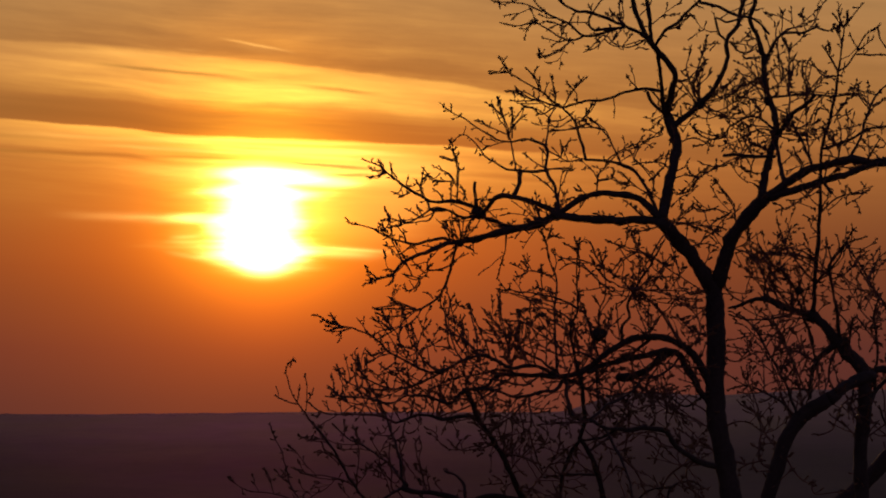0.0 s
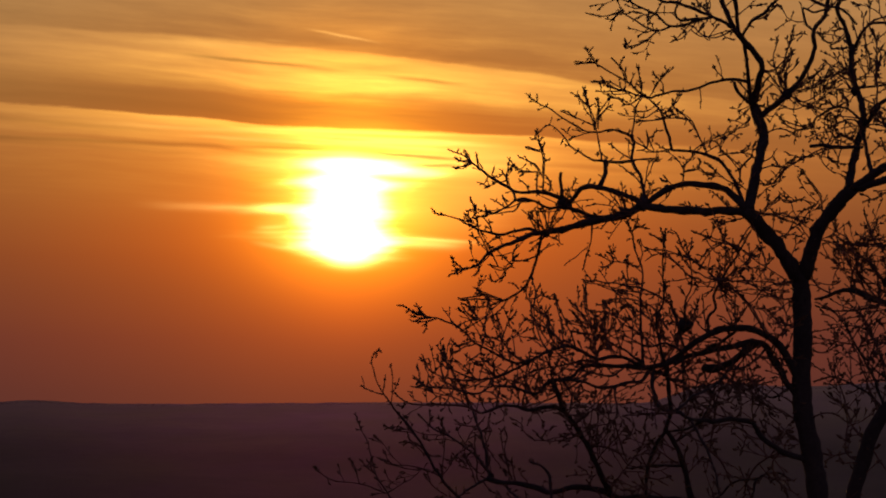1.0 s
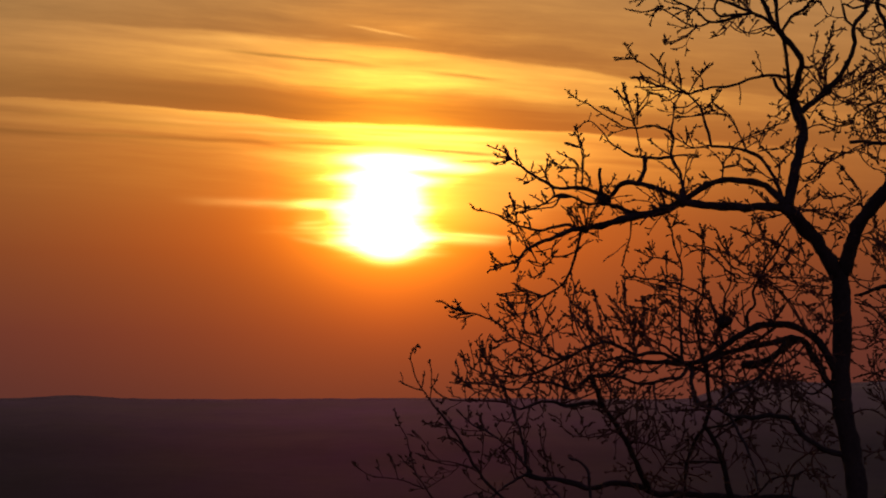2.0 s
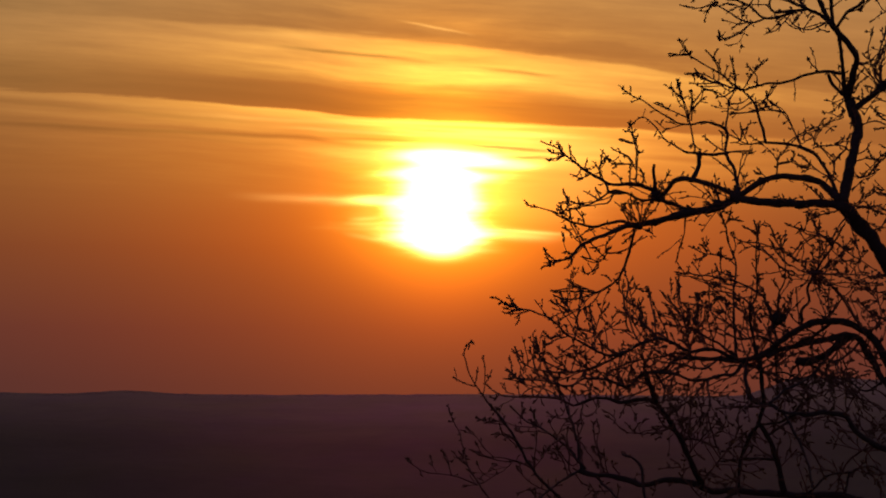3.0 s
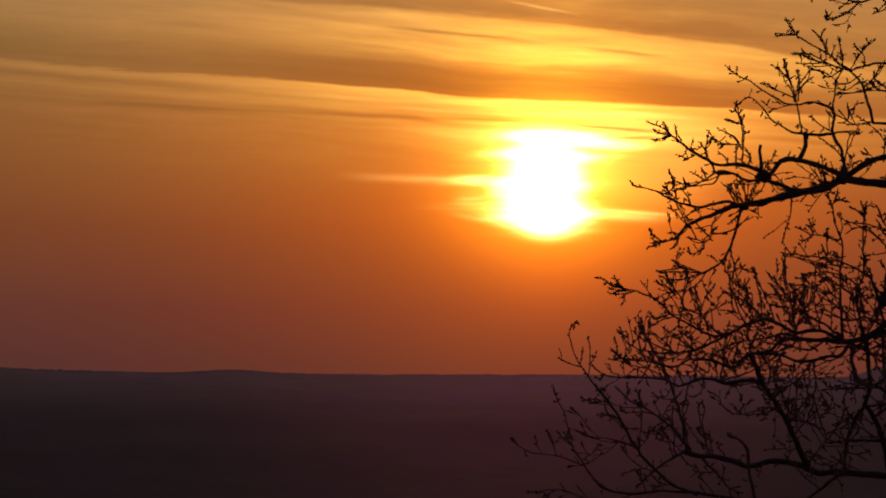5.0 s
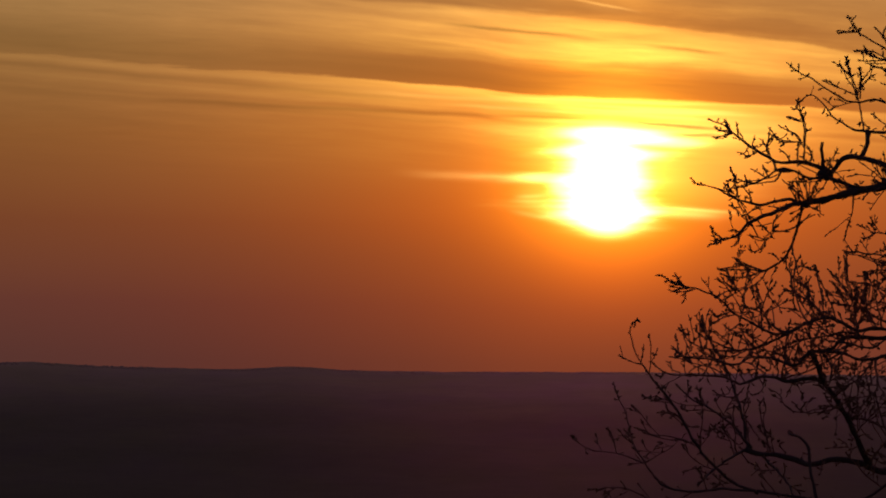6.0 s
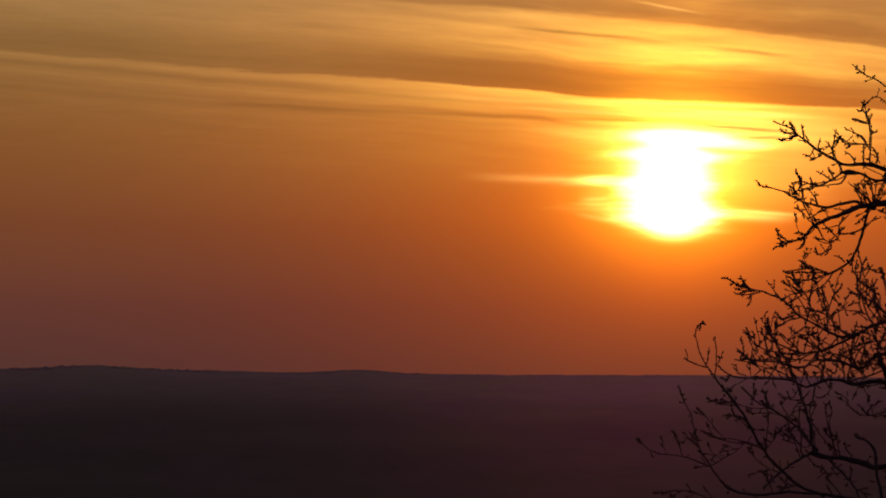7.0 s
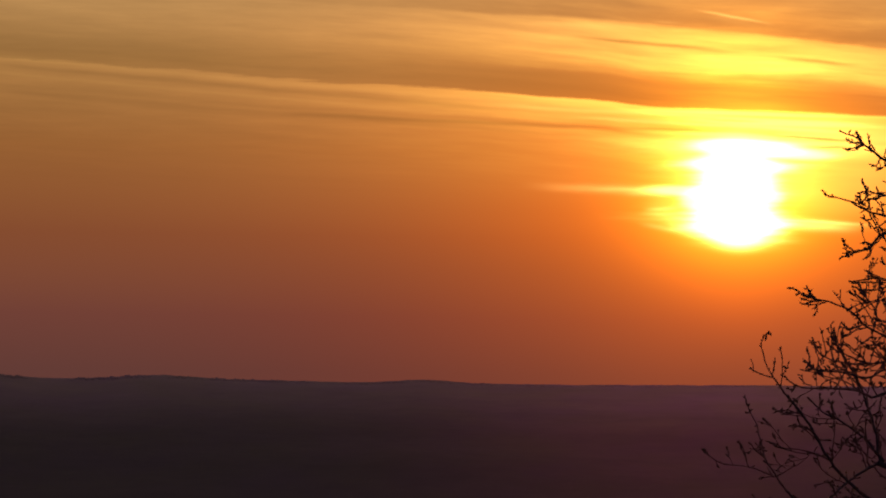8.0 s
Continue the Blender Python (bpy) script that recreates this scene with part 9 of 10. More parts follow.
shoot(young_tree, 0.0043, 0.0032, [(2.216, 19.23, 2.176), (2.193, 19.23, 2.142), (2.150, 19.25, 2.116), (2.078, 19.26, 2.106), (2.024, 19.27, 2.091)])
shoot(young_tree, 0.0043, 0.0031, [(2.365, 18.96, 2.538), (2.351, 18.95, 2.578), (2.334, 18.93, 2.624), (2.310, 18.91, 2.667)])
shoot(young_tree, 0.0043, 0.0031, [(2.345, 18.94, 2.595), (2.277, 18.91, 2.584), (2.219, 18.88, 2.568)])
shoot(young_tree, 0.0043, 0.0031, [(1.995, 19.03, 2.554), (1.984, 19.04, 2.576), (1.933, 19.07, 2.585), (1.888, 19.10, 2.579)])
shoot(young_tree, 0.0043, 0.0031, [(2.546, 19.05, 2.025), (2.584, 19.07, 2.050), (2.634, 19.09, 2.079), (2.700, 19.11, 2.113), (2.758, 19.13, 2.132)])
shoot(young_tree, 0.0044, 0.0032, [(2.135, 19.40, 2.545), (2.164, 19.41, 2.577), (2.210, 19.43, 2.603), (2.268, 19.45, 2.623), (2.319, 19.46, 2.639), (2.369, 19.48, 2.651)])
shoot(young_tree, 0.0041, 0.0030, [(2.575, 18.31, 3.801), (2.552, 18.30, 3.843), (2.518, 18.28, 3.901)])
shoot(young_tree, 0.0042, 0.0031, [(2.395, 18.77, 2.965), (2.336, 18.78, 2.929), (2.267, 18.80, 2.906), (2.197, 18.82, 2.896)])
shoot(young_tree, 0.0044, 0.0032, [(2.733, 19.25, 2.473), (2.759, 19.25, 2.509), (2.796, 19.25, 2.557), (2.833, 19.25, 2.612)])
shoot(young_tree, 0.0063, 0.0038, [(2.430, 19.02, 2.415), (2.443, 19.05, 2.493), (2.460, 19.07, 2.548), (2.471, 19.09, 2.604), (2.479, 19.12, 2.671)])
shoot(young_tree, 0.0062, 0.0038, [(2.556, 18.73, 2.635), (2.571, 18.73, 2.585), (2.581, 18.73, 2.532), (2.613, 18.73, 2.485), (2.641, 18.73, 2.442), (2.676, 18.73, 2.388), (2.701, 18.73, 2.335), (2.729, 18.73, 2.299), (2.771, 18.73, 2.256)])
shoot(young_tree, 0.0042, 0.0031, [(2.685, 18.73, 2.368), (2.703, 18.74, 2.407), (2.742, 18.76, 2.461), (2.792, 18.78, 2.491)])
shoot(young_tree, 0.0042, 0.0031, [(2.719, 18.73, 2.312), (2.699, 18.72, 2.281), (2.679, 18.71, 2.227), (2.652, 18.70, 2.198), (2.633, 18.69, 2.237)])
shoot(young_tree, 0.0042, 0.0031, [(2.560, 18.73, 2.622), (2.521, 18.76, 2.587), (2.489, 18.79, 2.552), (2.463, 18.81, 2.510), (2.448, 18.84, 2.465)])
shoot(young_tree, 0.0076, 0.0038, [(2.454, 18.83, 2.482), (2.466, 18.84, 2.429), (2.477, 18.85, 2.375), (2.485, 18.86, 2.322), (2.497, 18.87, 2.268), (2.534, 18.88, 2.197)])
shoot(young_tree, 0.0042, 0.0031, [(2.481, 18.85, 2.349), (2.505, 18.87, 2.383), (2.538, 18.89, 2.449), (2.566, 18.91, 2.504)])
shoot(young_tree, 0.0044, 0.0032, [(2.282, 19.25, 2.343), (2.274, 19.25, 2.374), (2.245, 19.25, 2.422), (2.208, 19.26, 2.466)])
shoot(young_tree, 0.0043, 0.0031, [(2.334, 19.01, 2.436), (2.308, 19.02, 2.473), (2.274, 19.03, 2.510), (2.247, 19.05, 2.558), (2.223, 19.06, 2.603), (2.199, 19.07, 2.640), (2.179, 19.08, 2.673), (2.144, 19.09, 2.696)])
shoot(young_tree, 0.0042, 0.0031, [(2.571, 18.73, 2.585), (2.588, 18.70, 2.655), (2.580, 18.66, 2.724)])
shoot(young_tree, 0.0042, 0.0031, [(2.667, 18.75, 2.945), (2.616, 18.73, 2.901), (2.560, 18.72, 2.864)])
shoot(young_tree, 0.0042, 0.0031, [(2.602, 18.73, 2.892), (2.624, 18.71, 2.853), (2.636, 18.70, 2.816)])
shoot(young_tree, 0.0042, 0.0030, [(2.777, 18.49, 3.337), (2.706, 18.47, 3.343), (2.632, 18.44, 3.354), (2.595, 18.43, 3.339), (2.502, 18.40, 3.315), (2.417, 18.37, 3.294)])
shoot(young_tree, 0.0044, 0.0032, [(2.134, 19.45, 2.503), (2.190, 19.42, 2.480), (2.242, 19.39, 2.472), (2.294, 19.36, 2.478), (2.346, 19.33, 2.506)])
shoot(young_tree, 0.0042, 0.0031, [(2.390, 18.63, 3.220), (2.390, 18.63, 3.229), (2.459, 18.61, 3.245), (2.544, 18.58, 3.246), (2.629, 18.55, 3.222), (2.747, 18.51, 3.205)])
shoot(young_tree, 0.0042, 0.0030, [(2.587, 18.56, 3.234), (2.573, 18.58, 3.271), (2.556, 18.61, 3.327), (2.555, 18.63, 3.372), (2.555, 18.65, 3.421)])
shoot(young_tree, 0.0081, 0.0039, [(2.103, 19.30, 2.271), (2.101, 19.30, 2.283), (2.108, 19.29, 2.320), (2.099, 19.27, 2.374), (2.087, 19.26, 2.429), (2.078, 19.24, 2.484)])
shoot(young_tree, 0.0043, 0.0031, [(2.770, 18.94, 2.025), (2.776, 18.94, 2.036), (2.759, 18.95, 2.000), (2.730, 18.95, 1.946)])
shoot(young_tree, 0.0043, 0.0031, [(2.780, 18.96, 1.980), (2.767, 18.95, 1.982), (2.770, 18.92, 2.054), (2.752, 18.89, 2.107), (2.720, 18.87, 2.160)])
shoot(young_tree, 0.0070, 0.0039, [(2.444, 19.12, 1.920), (2.445, 19.12, 1.931), (2.411, 19.15, 1.877), (2.388, 19.17, 1.822), (2.379, 19.19, 1.768), (2.363, 19.21, 1.713)])
shoot(young_tree, 0.0043, 0.0031, [(1.888, 19.10, 2.579), (1.888, 19.10, 2.568), (1.908, 19.11, 2.532), (1.931, 19.13, 2.497)])
shoot(young_tree, 0.0041, 0.0030, [(2.292, 18.27, 3.707), (2.284, 18.27, 3.699), (2.333, 18.24, 3.661), (2.375, 18.21, 3.623), (2.418, 18.20, 3.604)])
shoot(young_tree, 0.0044, 0.0032, [(2.138, 19.34, 2.379), (2.126, 19.35, 2.378), (2.173, 19.37, 2.353), (2.224, 19.40, 2.317), (2.263, 19.42, 2.280), (2.303, 19.44, 2.244)])
shoot(young_tree, 0.0042, 0.0031, [(2.550, 18.78, 2.920), (2.551, 18.78, 2.904), (2.586, 18.77, 2.929), (2.639, 18.76, 2.946), (2.709, 18.75, 2.963)])
shoot(young_tree, 0.0043, 0.0031, [(2.390, 19.09, 2.275), (2.374, 19.09, 2.276), (2.363, 19.12, 2.321), (2.359, 19.14, 2.369)])
shoot(young_tree, 0.0042, 0.0031, [(2.438, 18.82, 2.848), (2.449, 18.82, 2.835), (2.485, 18.82, 2.860), (2.521, 18.82, 2.896), (2.547, 18.82, 2.932), (2.568, 18.82, 2.986)])
shoot(young_tree, 0.0041, 0.0030, [(2.575, 18.31, 3.801), (2.591, 18.30, 3.799), (2.632, 18.29, 3.836), (2.669, 18.28, 3.870)])
shoot(young_tree, 0.0041, 0.0030, [(2.461, 18.37, 3.654), (2.478, 18.39, 3.642), (2.499, 18.41, 3.680), (2.507, 18.43, 3.729)])
shoot(young_tree, 0.0044, 0.0032, [(2.025, 19.43, 2.430), (2.024, 19.43, 2.448), (1.993, 19.41, 2.380), (1.984, 19.40, 2.324)])
shoot(young_tree, 0.0044, 0.0032, [(2.024, 19.43, 2.448), (2.039, 19.43, 2.455), (1.996, 19.44, 2.481), (1.945, 19.45, 2.511), (1.901, 19.45, 2.538)])
shoot(young_tree, 0.0044, 0.0032, [(2.034, 19.43, 2.458), (2.014, 19.43, 2.500), (1.988, 19.43, 2.537)])
shoot(young_tree, 0.0042, 0.0030, [(2.405, 18.59, 3.284), (2.386, 18.59, 3.290), (2.331, 18.58, 3.264), (2.276, 18.57, 3.259), (2.222, 18.56, 3.251)])
shoot(young_tree, 0.0057, 0.0038, [(2.520, 18.97, 2.200), (2.500, 18.97, 2.199), (2.547, 18.97, 2.163), (2.590, 18.98, 2.120), (2.626, 18.98, 2.084), (2.662, 18.98, 2.048), (2.662, 18.98, 2.001), (2.669, 18.98, 1.954)])
shoot(young_tree, 0.0043, 0.0031, [(2.321, 19.02, 2.454), (2.346, 19.03, 2.474), (2.330, 19.05, 2.438), (2.285, 19.07, 2.421)])
shoot(young_tree, 0.0043, 0.0032, [(2.308, 19.20, 2.248), (2.334, 19.18, 2.261), (2.316, 19.15, 2.315), (2.301, 19.12, 2.368)])
shoot(young_tree, 0.0042, 0.0030, [(2.747, 18.51, 3.205), (2.776, 18.52, 3.230), (2.749, 18.52, 3.266), (2.714, 18.52, 3.291), (2.669, 18.53, 3.274)])
shoot(young_tree, 0.0044, 0.0032, [(1.987, 19.41, 2.345), (2.030, 19.42, 2.343), (1.986, 19.43, 2.325), (1.932, 19.44, 2.329), (1.878, 19.45, 2.345), (1.856, 19.46, 2.356)])
shoot(young_tree, 0.0043, 0.0031, [(2.534, 18.88, 2.197), (2.578, 18.88, 2.204), (2.585, 18.88, 2.232), (2.596, 18.88, 2.279)])
shoot(leaning_tree, 0.0042, 0.0031, [(1.900, 18.65, 1.720), (1.848, 18.62, 1.745), (1.800, 18.60, 1.777), (1.755, 18.58, 1.805)])
shoot(leaning_tree, 0.0042, 0.0031, [(2.155, 18.68, 1.975), (2.140, 18.66, 2.022), (2.146, 18.64, 2.064)])
shoot(leaning_tree, 0.0042, 0.0030, [(2.395, 18.57, 1.704), (2.394, 18.60, 1.762), (2.384, 18.62, 1.816), (2.366, 18.65, 1.869)])
shoot(leaning_tree, 0.0062, 0.0037, [(2.226, 18.57, 1.712), (2.178, 18.57, 1.745), (2.136, 18.57, 1.790), (2.101, 18.57, 1.833), (2.062, 18.57, 1.886), (2.027, 18.57, 1.939), (1.996, 18.57, 1.992), (1.975, 18.57, 2.045), (1.939, 18.57, 2.087), (1.897, 18.57, 2.126), (1.844, 18.56, 2.158), (1.791, 18.56, 2.187)])
shoot(leaning_tree, 0.0042, 0.0031, [(2.157, 18.74, 1.949), (2.148, 18.75, 1.978), (2.125, 18.77, 2.014), (2.092, 18.79, 2.043)])
shoot(leaning_tree, 0.0042, 0.0031, [(2.100, 18.79, 2.036), (2.065, 18.81, 2.044), (2.014, 18.84, 2.044), (1.963, 18.87, 2.034), (1.912, 18.89, 2.031), (1.861, 18.93, 2.014), (1.817, 18.95, 2.007)])
shoot(leaning_tree, 0.0042, 0.0030, [(1.939, 18.57, 2.087), (1.989, 18.60, 2.124), (2.046, 18.63, 2.146), (2.102, 18.66, 2.165), (2.159, 18.68, 2.169)])
shoot(leaning_tree, 0.0042, 0.0031, [(2.283, 18.81, 1.966), (2.298, 18.82, 1.908), (2.324, 18.83, 1.872)])
shoot(leaning_tree, 0.0042, 0.0030, [(2.048, 18.59, 1.658), (2.014, 18.62, 1.692), (1.985, 18.65, 1.734), (1.942, 18.67, 1.728), (1.892, 18.71, 1.692)])
shoot(leaning_tree, 0.0041, 0.0030, [(2.070, 18.34, 1.817), (2.090, 18.32, 1.767), (2.113, 18.31, 1.753)])
shoot(leaning_tree, 0.0043, 0.0031, [(1.946, 18.90, 1.765), (1.935, 18.89, 1.758), (1.955, 18.86, 1.801), (1.981, 18.84, 1.843)])
shoot(leaning_tree, 0.0042, 0.0030, [(1.988, 18.57, 2.012), (1.975, 18.57, 2.010), (1.933, 18.57, 2.052), (1.880, 18.58, 2.098), (1.828, 18.58, 2.134)])
shoot(leaning_tree, 0.0041, 0.0030, [(2.114, 18.39, 1.740), (2.128, 18.38, 1.740), (2.085, 18.37, 1.743), (2.030, 18.35, 1.732), (1.994, 18.34, 1.715)])
shoot(leaning_tree, 0.0042, 0.0030, [(2.036, 18.57, 1.926), (2.020, 18.57, 1.918), (1.984, 18.57, 1.928), (1.931, 18.56, 1.939), (1.878, 18.56, 1.953), (1.825, 18.56, 1.956), (1.765, 18.56, 1.967)])
shoot(leaning_tree, 0.0042, 0.0030, [(2.007, 18.57, 1.922), (1.990, 18.55, 1.956), (1.964, 18.53, 1.981)])
shoot(leaning_tree, 0.0042, 0.0030, [(2.211, 18.60, 1.802), (2.189, 18.60, 1.791), (2.216, 18.59, 1.826), (2.233, 18.58, 1.868)])
shoot(leaning_tree, 0.0042, 0.0031, [(1.980, 18.80, 1.623), (1.954, 18.80, 1.621), (1.935, 18.79, 1.675), (1.917, 18.78, 1.728), (1.906, 18.77, 1.782), (1.887, 18.76, 1.825)])
shoot(leaning_tree, 0.0056, 0.0038, [(2.145, 18.73, 1.938), (2.128, 18.74, 1.949), (2.202, 18.76, 1.950), (2.276, 18.78, 1.957), (2.350, 18.80, 1.954), (2.395, 18.81, 1.954)])
shoot(leaning_tree, 0.0042, 0.0030, [(2.118, 18.57, 1.812), (2.145, 18.58, 1.833), (2.175, 18.60, 1.886), (2.167, 18.61, 1.940), (2.186, 18.62, 1.968), (2.224, 18.64, 1.993)])
shoot(broad_tree, 0.0040, 0.0029, [(-0.025, 18.25, 2.725), (0.017, 18.25, 2.689), (0.063, 18.25, 2.654), (0.098, 18.25, 2.619)])
shoot(broad_tree, 0.0040, 0.0029, [(0.371, 18.40, 3.396), (0.363, 18.39, 3.449), (0.345, 18.39, 3.501)])
shoot(broad_tree, 0.0040, 0.0029, [(-0.140, 18.50, 2.960), (-0.113, 18.48, 2.993), (-0.095, 18.47, 3.035), (-0.123, 18.45, 3.069)])
shoot(broad_tree, 0.0040, 0.0029, [(0.794, 18.04, 3.526), (0.761, 18.06, 3.565)])
shoot(broad_tree, 0.0040, 0.0029, [(0.075, 18.28, 3.103), (0.035, 18.26, 3.106), (-0.007, 18.24, 3.125)])
shoot(broad_tree, 0.0040, 0.0029, [(0.510, 18.42, 3.450), (0.575, 18.42, 3.444), (0.627, 18.42, 3.416), (0.670, 18.42, 3.374)])
shoot(broad_tree, 0.0039, 0.0028, [(0.510, 17.95, 3.640), (0.551, 17.97, 3.607), (0.579, 17.99, 3.564), (0.596, 18.01, 3.524)])
shoot(broad_tree, 0.0040, 0.0030, [(-0.343, 18.53, 2.655), (-0.389, 18.51, 2.680), (-0.424, 18.49, 2.696)])
shoot(broad_tree, 0.0040, 0.0029, [(0.300, 18.33, 3.470), (0.326, 18.33, 3.425), (0.351, 18.34, 3.372), (0.379, 18.34, 3.330), (0.403, 18.34, 3.278)])
shoot(broad_tree, 0.0040, 0.0030, [(-0.302, 18.56, 2.930), (-0.255, 18.57, 2.911), (-0.202, 18.57, 2.936)])
shoot(broad_tree, 0.0040, 0.0029, [(0.430, 18.42, 3.301), (0.457, 18.39, 3.353), (0.492, 18.37, 3.393), (0.502, 18.34, 3.444)])
shoot(broad_tree, 0.0040, 0.0029, [(-0.320, 18.50, 2.688), (-0.307, 18.49, 2.633), (-0.289, 18.49, 2.590), (-0.261, 18.48, 2.544), (-0.236, 18.47, 2.501)])
shoot(broad_tree, 0.0040, 0.0030, [(-0.094, 18.59, 2.445), (-0.025, 18.61, 2.447), (0.028, 18.62, 2.462), (0.071, 18.63, 2.491)])
shoot(broad_tree, 0.0040, 0.0029, [(0.874, 18.49, 3.345), (0.824, 18.49, 3.327), (0.753, 18.49, 3.316), (0.682, 18.48, 3.316)])
shoot(broad_tree, 0.0040, 0.0029, [(-0.250, 18.46, 2.495), (-0.282, 18.47, 2.519), (-0.318, 18.49, 2.562), (-0.360, 18.50, 2.591)])
shoot(broad_tree, 0.0040, 0.0029, [(0.090, 18.39, 2.947), (0.053, 18.36, 3.002), (0.018, 18.35, 3.039), (-0.018, 18.33, 3.056), (-0.056, 18.32, 3.075)])
shoot(broad_tree, 0.0040, 0.0030, [(-0.146, 18.55, 2.391), (-0.166, 18.53, 2.345), (-0.201, 18.52, 2.309), (-0.237, 18.51, 2.316)])
shoot(broad_tree, 0.0040, 0.0030, [(-0.360, 18.63, 3.050), (-0.416, 18.61, 3.063), (-0.462, 18.59, 3.090)])
shoot(broad_tree, 0.0040, 0.0029, [(0.415, 18.45, 3.272), (0.424, 18.45, 3.348), (0.434, 18.45, 3.401), (0.434, 18.45, 3.454)])
shoot(broad_tree, 0.0040, 0.0029, [(0.035, 18.34, 2.980), (-0.007, 18.36, 2.987), (-0.060, 18.38, 3.003), (-0.106, 18.40, 3.029)])
shoot(broad_tree, 0.0039, 0.0028, [(0.400, 17.90, 3.610), (0.370, 17.90, 3.651), (0.343, 17.91, 3.696)])
shoot(broad_tree, 0.0040, 0.0030, [(-0.360, 18.63, 3.050), (-0.381, 18.64, 3.084), (-0.396, 18.65, 3.131)])
shoot(broad_tree, 0.0040, 0.0029, [(-0.240, 18.46, 2.480), (-0.282, 18.45, 2.430), (-0.324, 18.45, 2.401), (-0.376, 18.44, 2.390), (-0.447, 18.43, 2.383), (-0.468, 18.43, 2.418), (-0.482, 18.42, 2.463)])
shoot(broad_tree, 0.0040, 0.0029, [(-0.438, 18.43, 2.384), (-0.457, 18.44, 2.359), (-0.496, 18.45, 2.341)])
shoot(broad_tree, 0.0040, 0.0029, [(0.382, 18.42, 3.290), (0.327, 18.40, 3.311), (0.267, 18.37, 3.334), (0.211, 18.35, 3.356)])
shoot(broad_tree, 0.0040, 0.0029, [(0.130, 18.35, 2.760), (0.123, 18.34, 2.694), (0.115, 18.33, 2.641)])
shoot(broad_tree, 0.0040, 0.0029, [(0.117, 18.33, 2.654), (0.098, 18.34, 2.701), (0.081, 18.35, 2.754)])
shoot(broad_tree, 0.0040, 0.0029, [(-0.333, 18.15, 2.335), (-0.312, 18.16, 2.364), (-0.295, 18.17, 2.389)])
shoot(broad_tree, 0.0040, 0.0029, [(0.688, 18.11, 3.460), (0.693, 18.10, 3.507), (0.676, 18.10, 3.551), (0.669, 18.10, 3.603)])
shoot(broad_tree, 0.0040, 0.0029, [(0.120, 18.41, 2.940), (0.141, 18.39, 2.880)])
shoot(broad_tree, 0.0039, 0.0028, [(0.400, 17.91, 3.610), (0.336, 17.90, 3.605), (0.284, 17.88, 3.607)])
shoot(broad_tree, 0.0040, 0.0029, [(-0.170, 18.47, 3.000), (-0.141, 18.46, 2.956), (-0.123, 18.44, 2.909)])
shoot(broad_tree, 0.0040, 0.0029, [(1.030, 18.01, 3.190), (0.998, 17.99, 3.253), (0.956, 17.98, 3.297), (0.904, 17.97, 3.330)])
shoot(broad_tree, 0.0040, 0.0030, [(-0.197, 18.58, 2.208), (-0.248, 18.60, 2.230), (-0.291, 18.61, 2.248), (-0.337, 18.62, 2.267)])
shoot(broad_tree, 0.0040, 0.0030, [(-0.383, 18.65, 3.047), (-0.417, 18.64, 3.022), (-0.470, 18.62, 3.028)])
shoot(broad_tree, 0.0040, 0.0030, [(-0.024, 18.68, 2.585), (-0.061, 18.69, 2.590), (-0.114, 18.71, 2.602)])
shoot(broad_tree, 0.0040, 0.0030, [(-0.330, 18.57, 3.110), (-0.320, 18.58, 3.072), (-0.292, 18.60, 3.027)])
shoot(broad_tree, 0.0040, 0.0029, [(0.450, 18.28, 3.560), (0.489, 18.26, 3.523), (0.524, 18.24, 3.496)])
shoot(broad_tree, 0.0040, 0.0029, [(-0.160, 18.23, 2.820), (-0.122, 18.22, 2.789)])
shoot(broad_tree, 0.0040, 0.0029, [(-0.055, 18.25, 2.784), (-0.112, 18.25, 2.756), (-0.181, 18.25, 2.738), (-0.251, 18.25, 2.731), (-0.314, 18.25, 2.721), (-0.349, 18.25, 2.686), (-0.373, 18.25, 2.703)])
shoot(broad_tree, 0.0040, 0.0029, [(-0.322, 18.25, 2.712), (-0.338, 18.23, 2.754), (-0.355, 18.20, 2.805)])
shoot(broad_tree, 0.0039, 0.0028, [(0.770, 17.72, 3.780), (0.740, 17.72, 3.749), (0.689, 17.71, 3.714), (0.627, 17.71, 3.683), (0.587, 17.70, 3.703), (0.576, 17.70, 3.730)])
shoot(broad_tree, 0.0040, 0.0029, [(0.090, 18.43, 2.873), (0.088, 18.46, 2.927), (0.095, 18.48, 3.000), (0.099, 18.51, 3.073), (0.082, 18.54, 3.147), (0.053, 18.56, 3.202), (0.043, 18.58, 3.250)])
shoot(broad_tree, 0.0040, 0.0029, [(0.755, 18.14, 3.455), (0.780, 18.11, 3.501), (0.814, 18.09, 3.540), (0.854, 18.07, 3.593)])
shoot(broad_tree, 0.0040, 0.0029, [(0.057, 18.25, 2.658), (0.035, 18.25, 2.679), (0.000, 18.26, 2.714)])
shoot(broad_tree, 0.0040, 0.0029, [(0.051, 18.34, 3.416), (0.053, 18.32, 3.452)])
shoot(broad_tree, 0.0040, 0.0029, [(0.140, 18.29, 2.660), (0.192, 18.29, 2.688), (0.227, 18.30, 2.734)])
shoot(broad_tree, 0.0040, 0.0030, [(-0.240, 18.56, 2.410), (-0.202, 18.58, 2.389), (-0.167, 18.59, 2.382), (-0.149, 18.60, 2.401), (-0.124, 18.61, 2.426), (-0.096, 18.63, 2.459), (-0.071, 18.64, 2.481)])
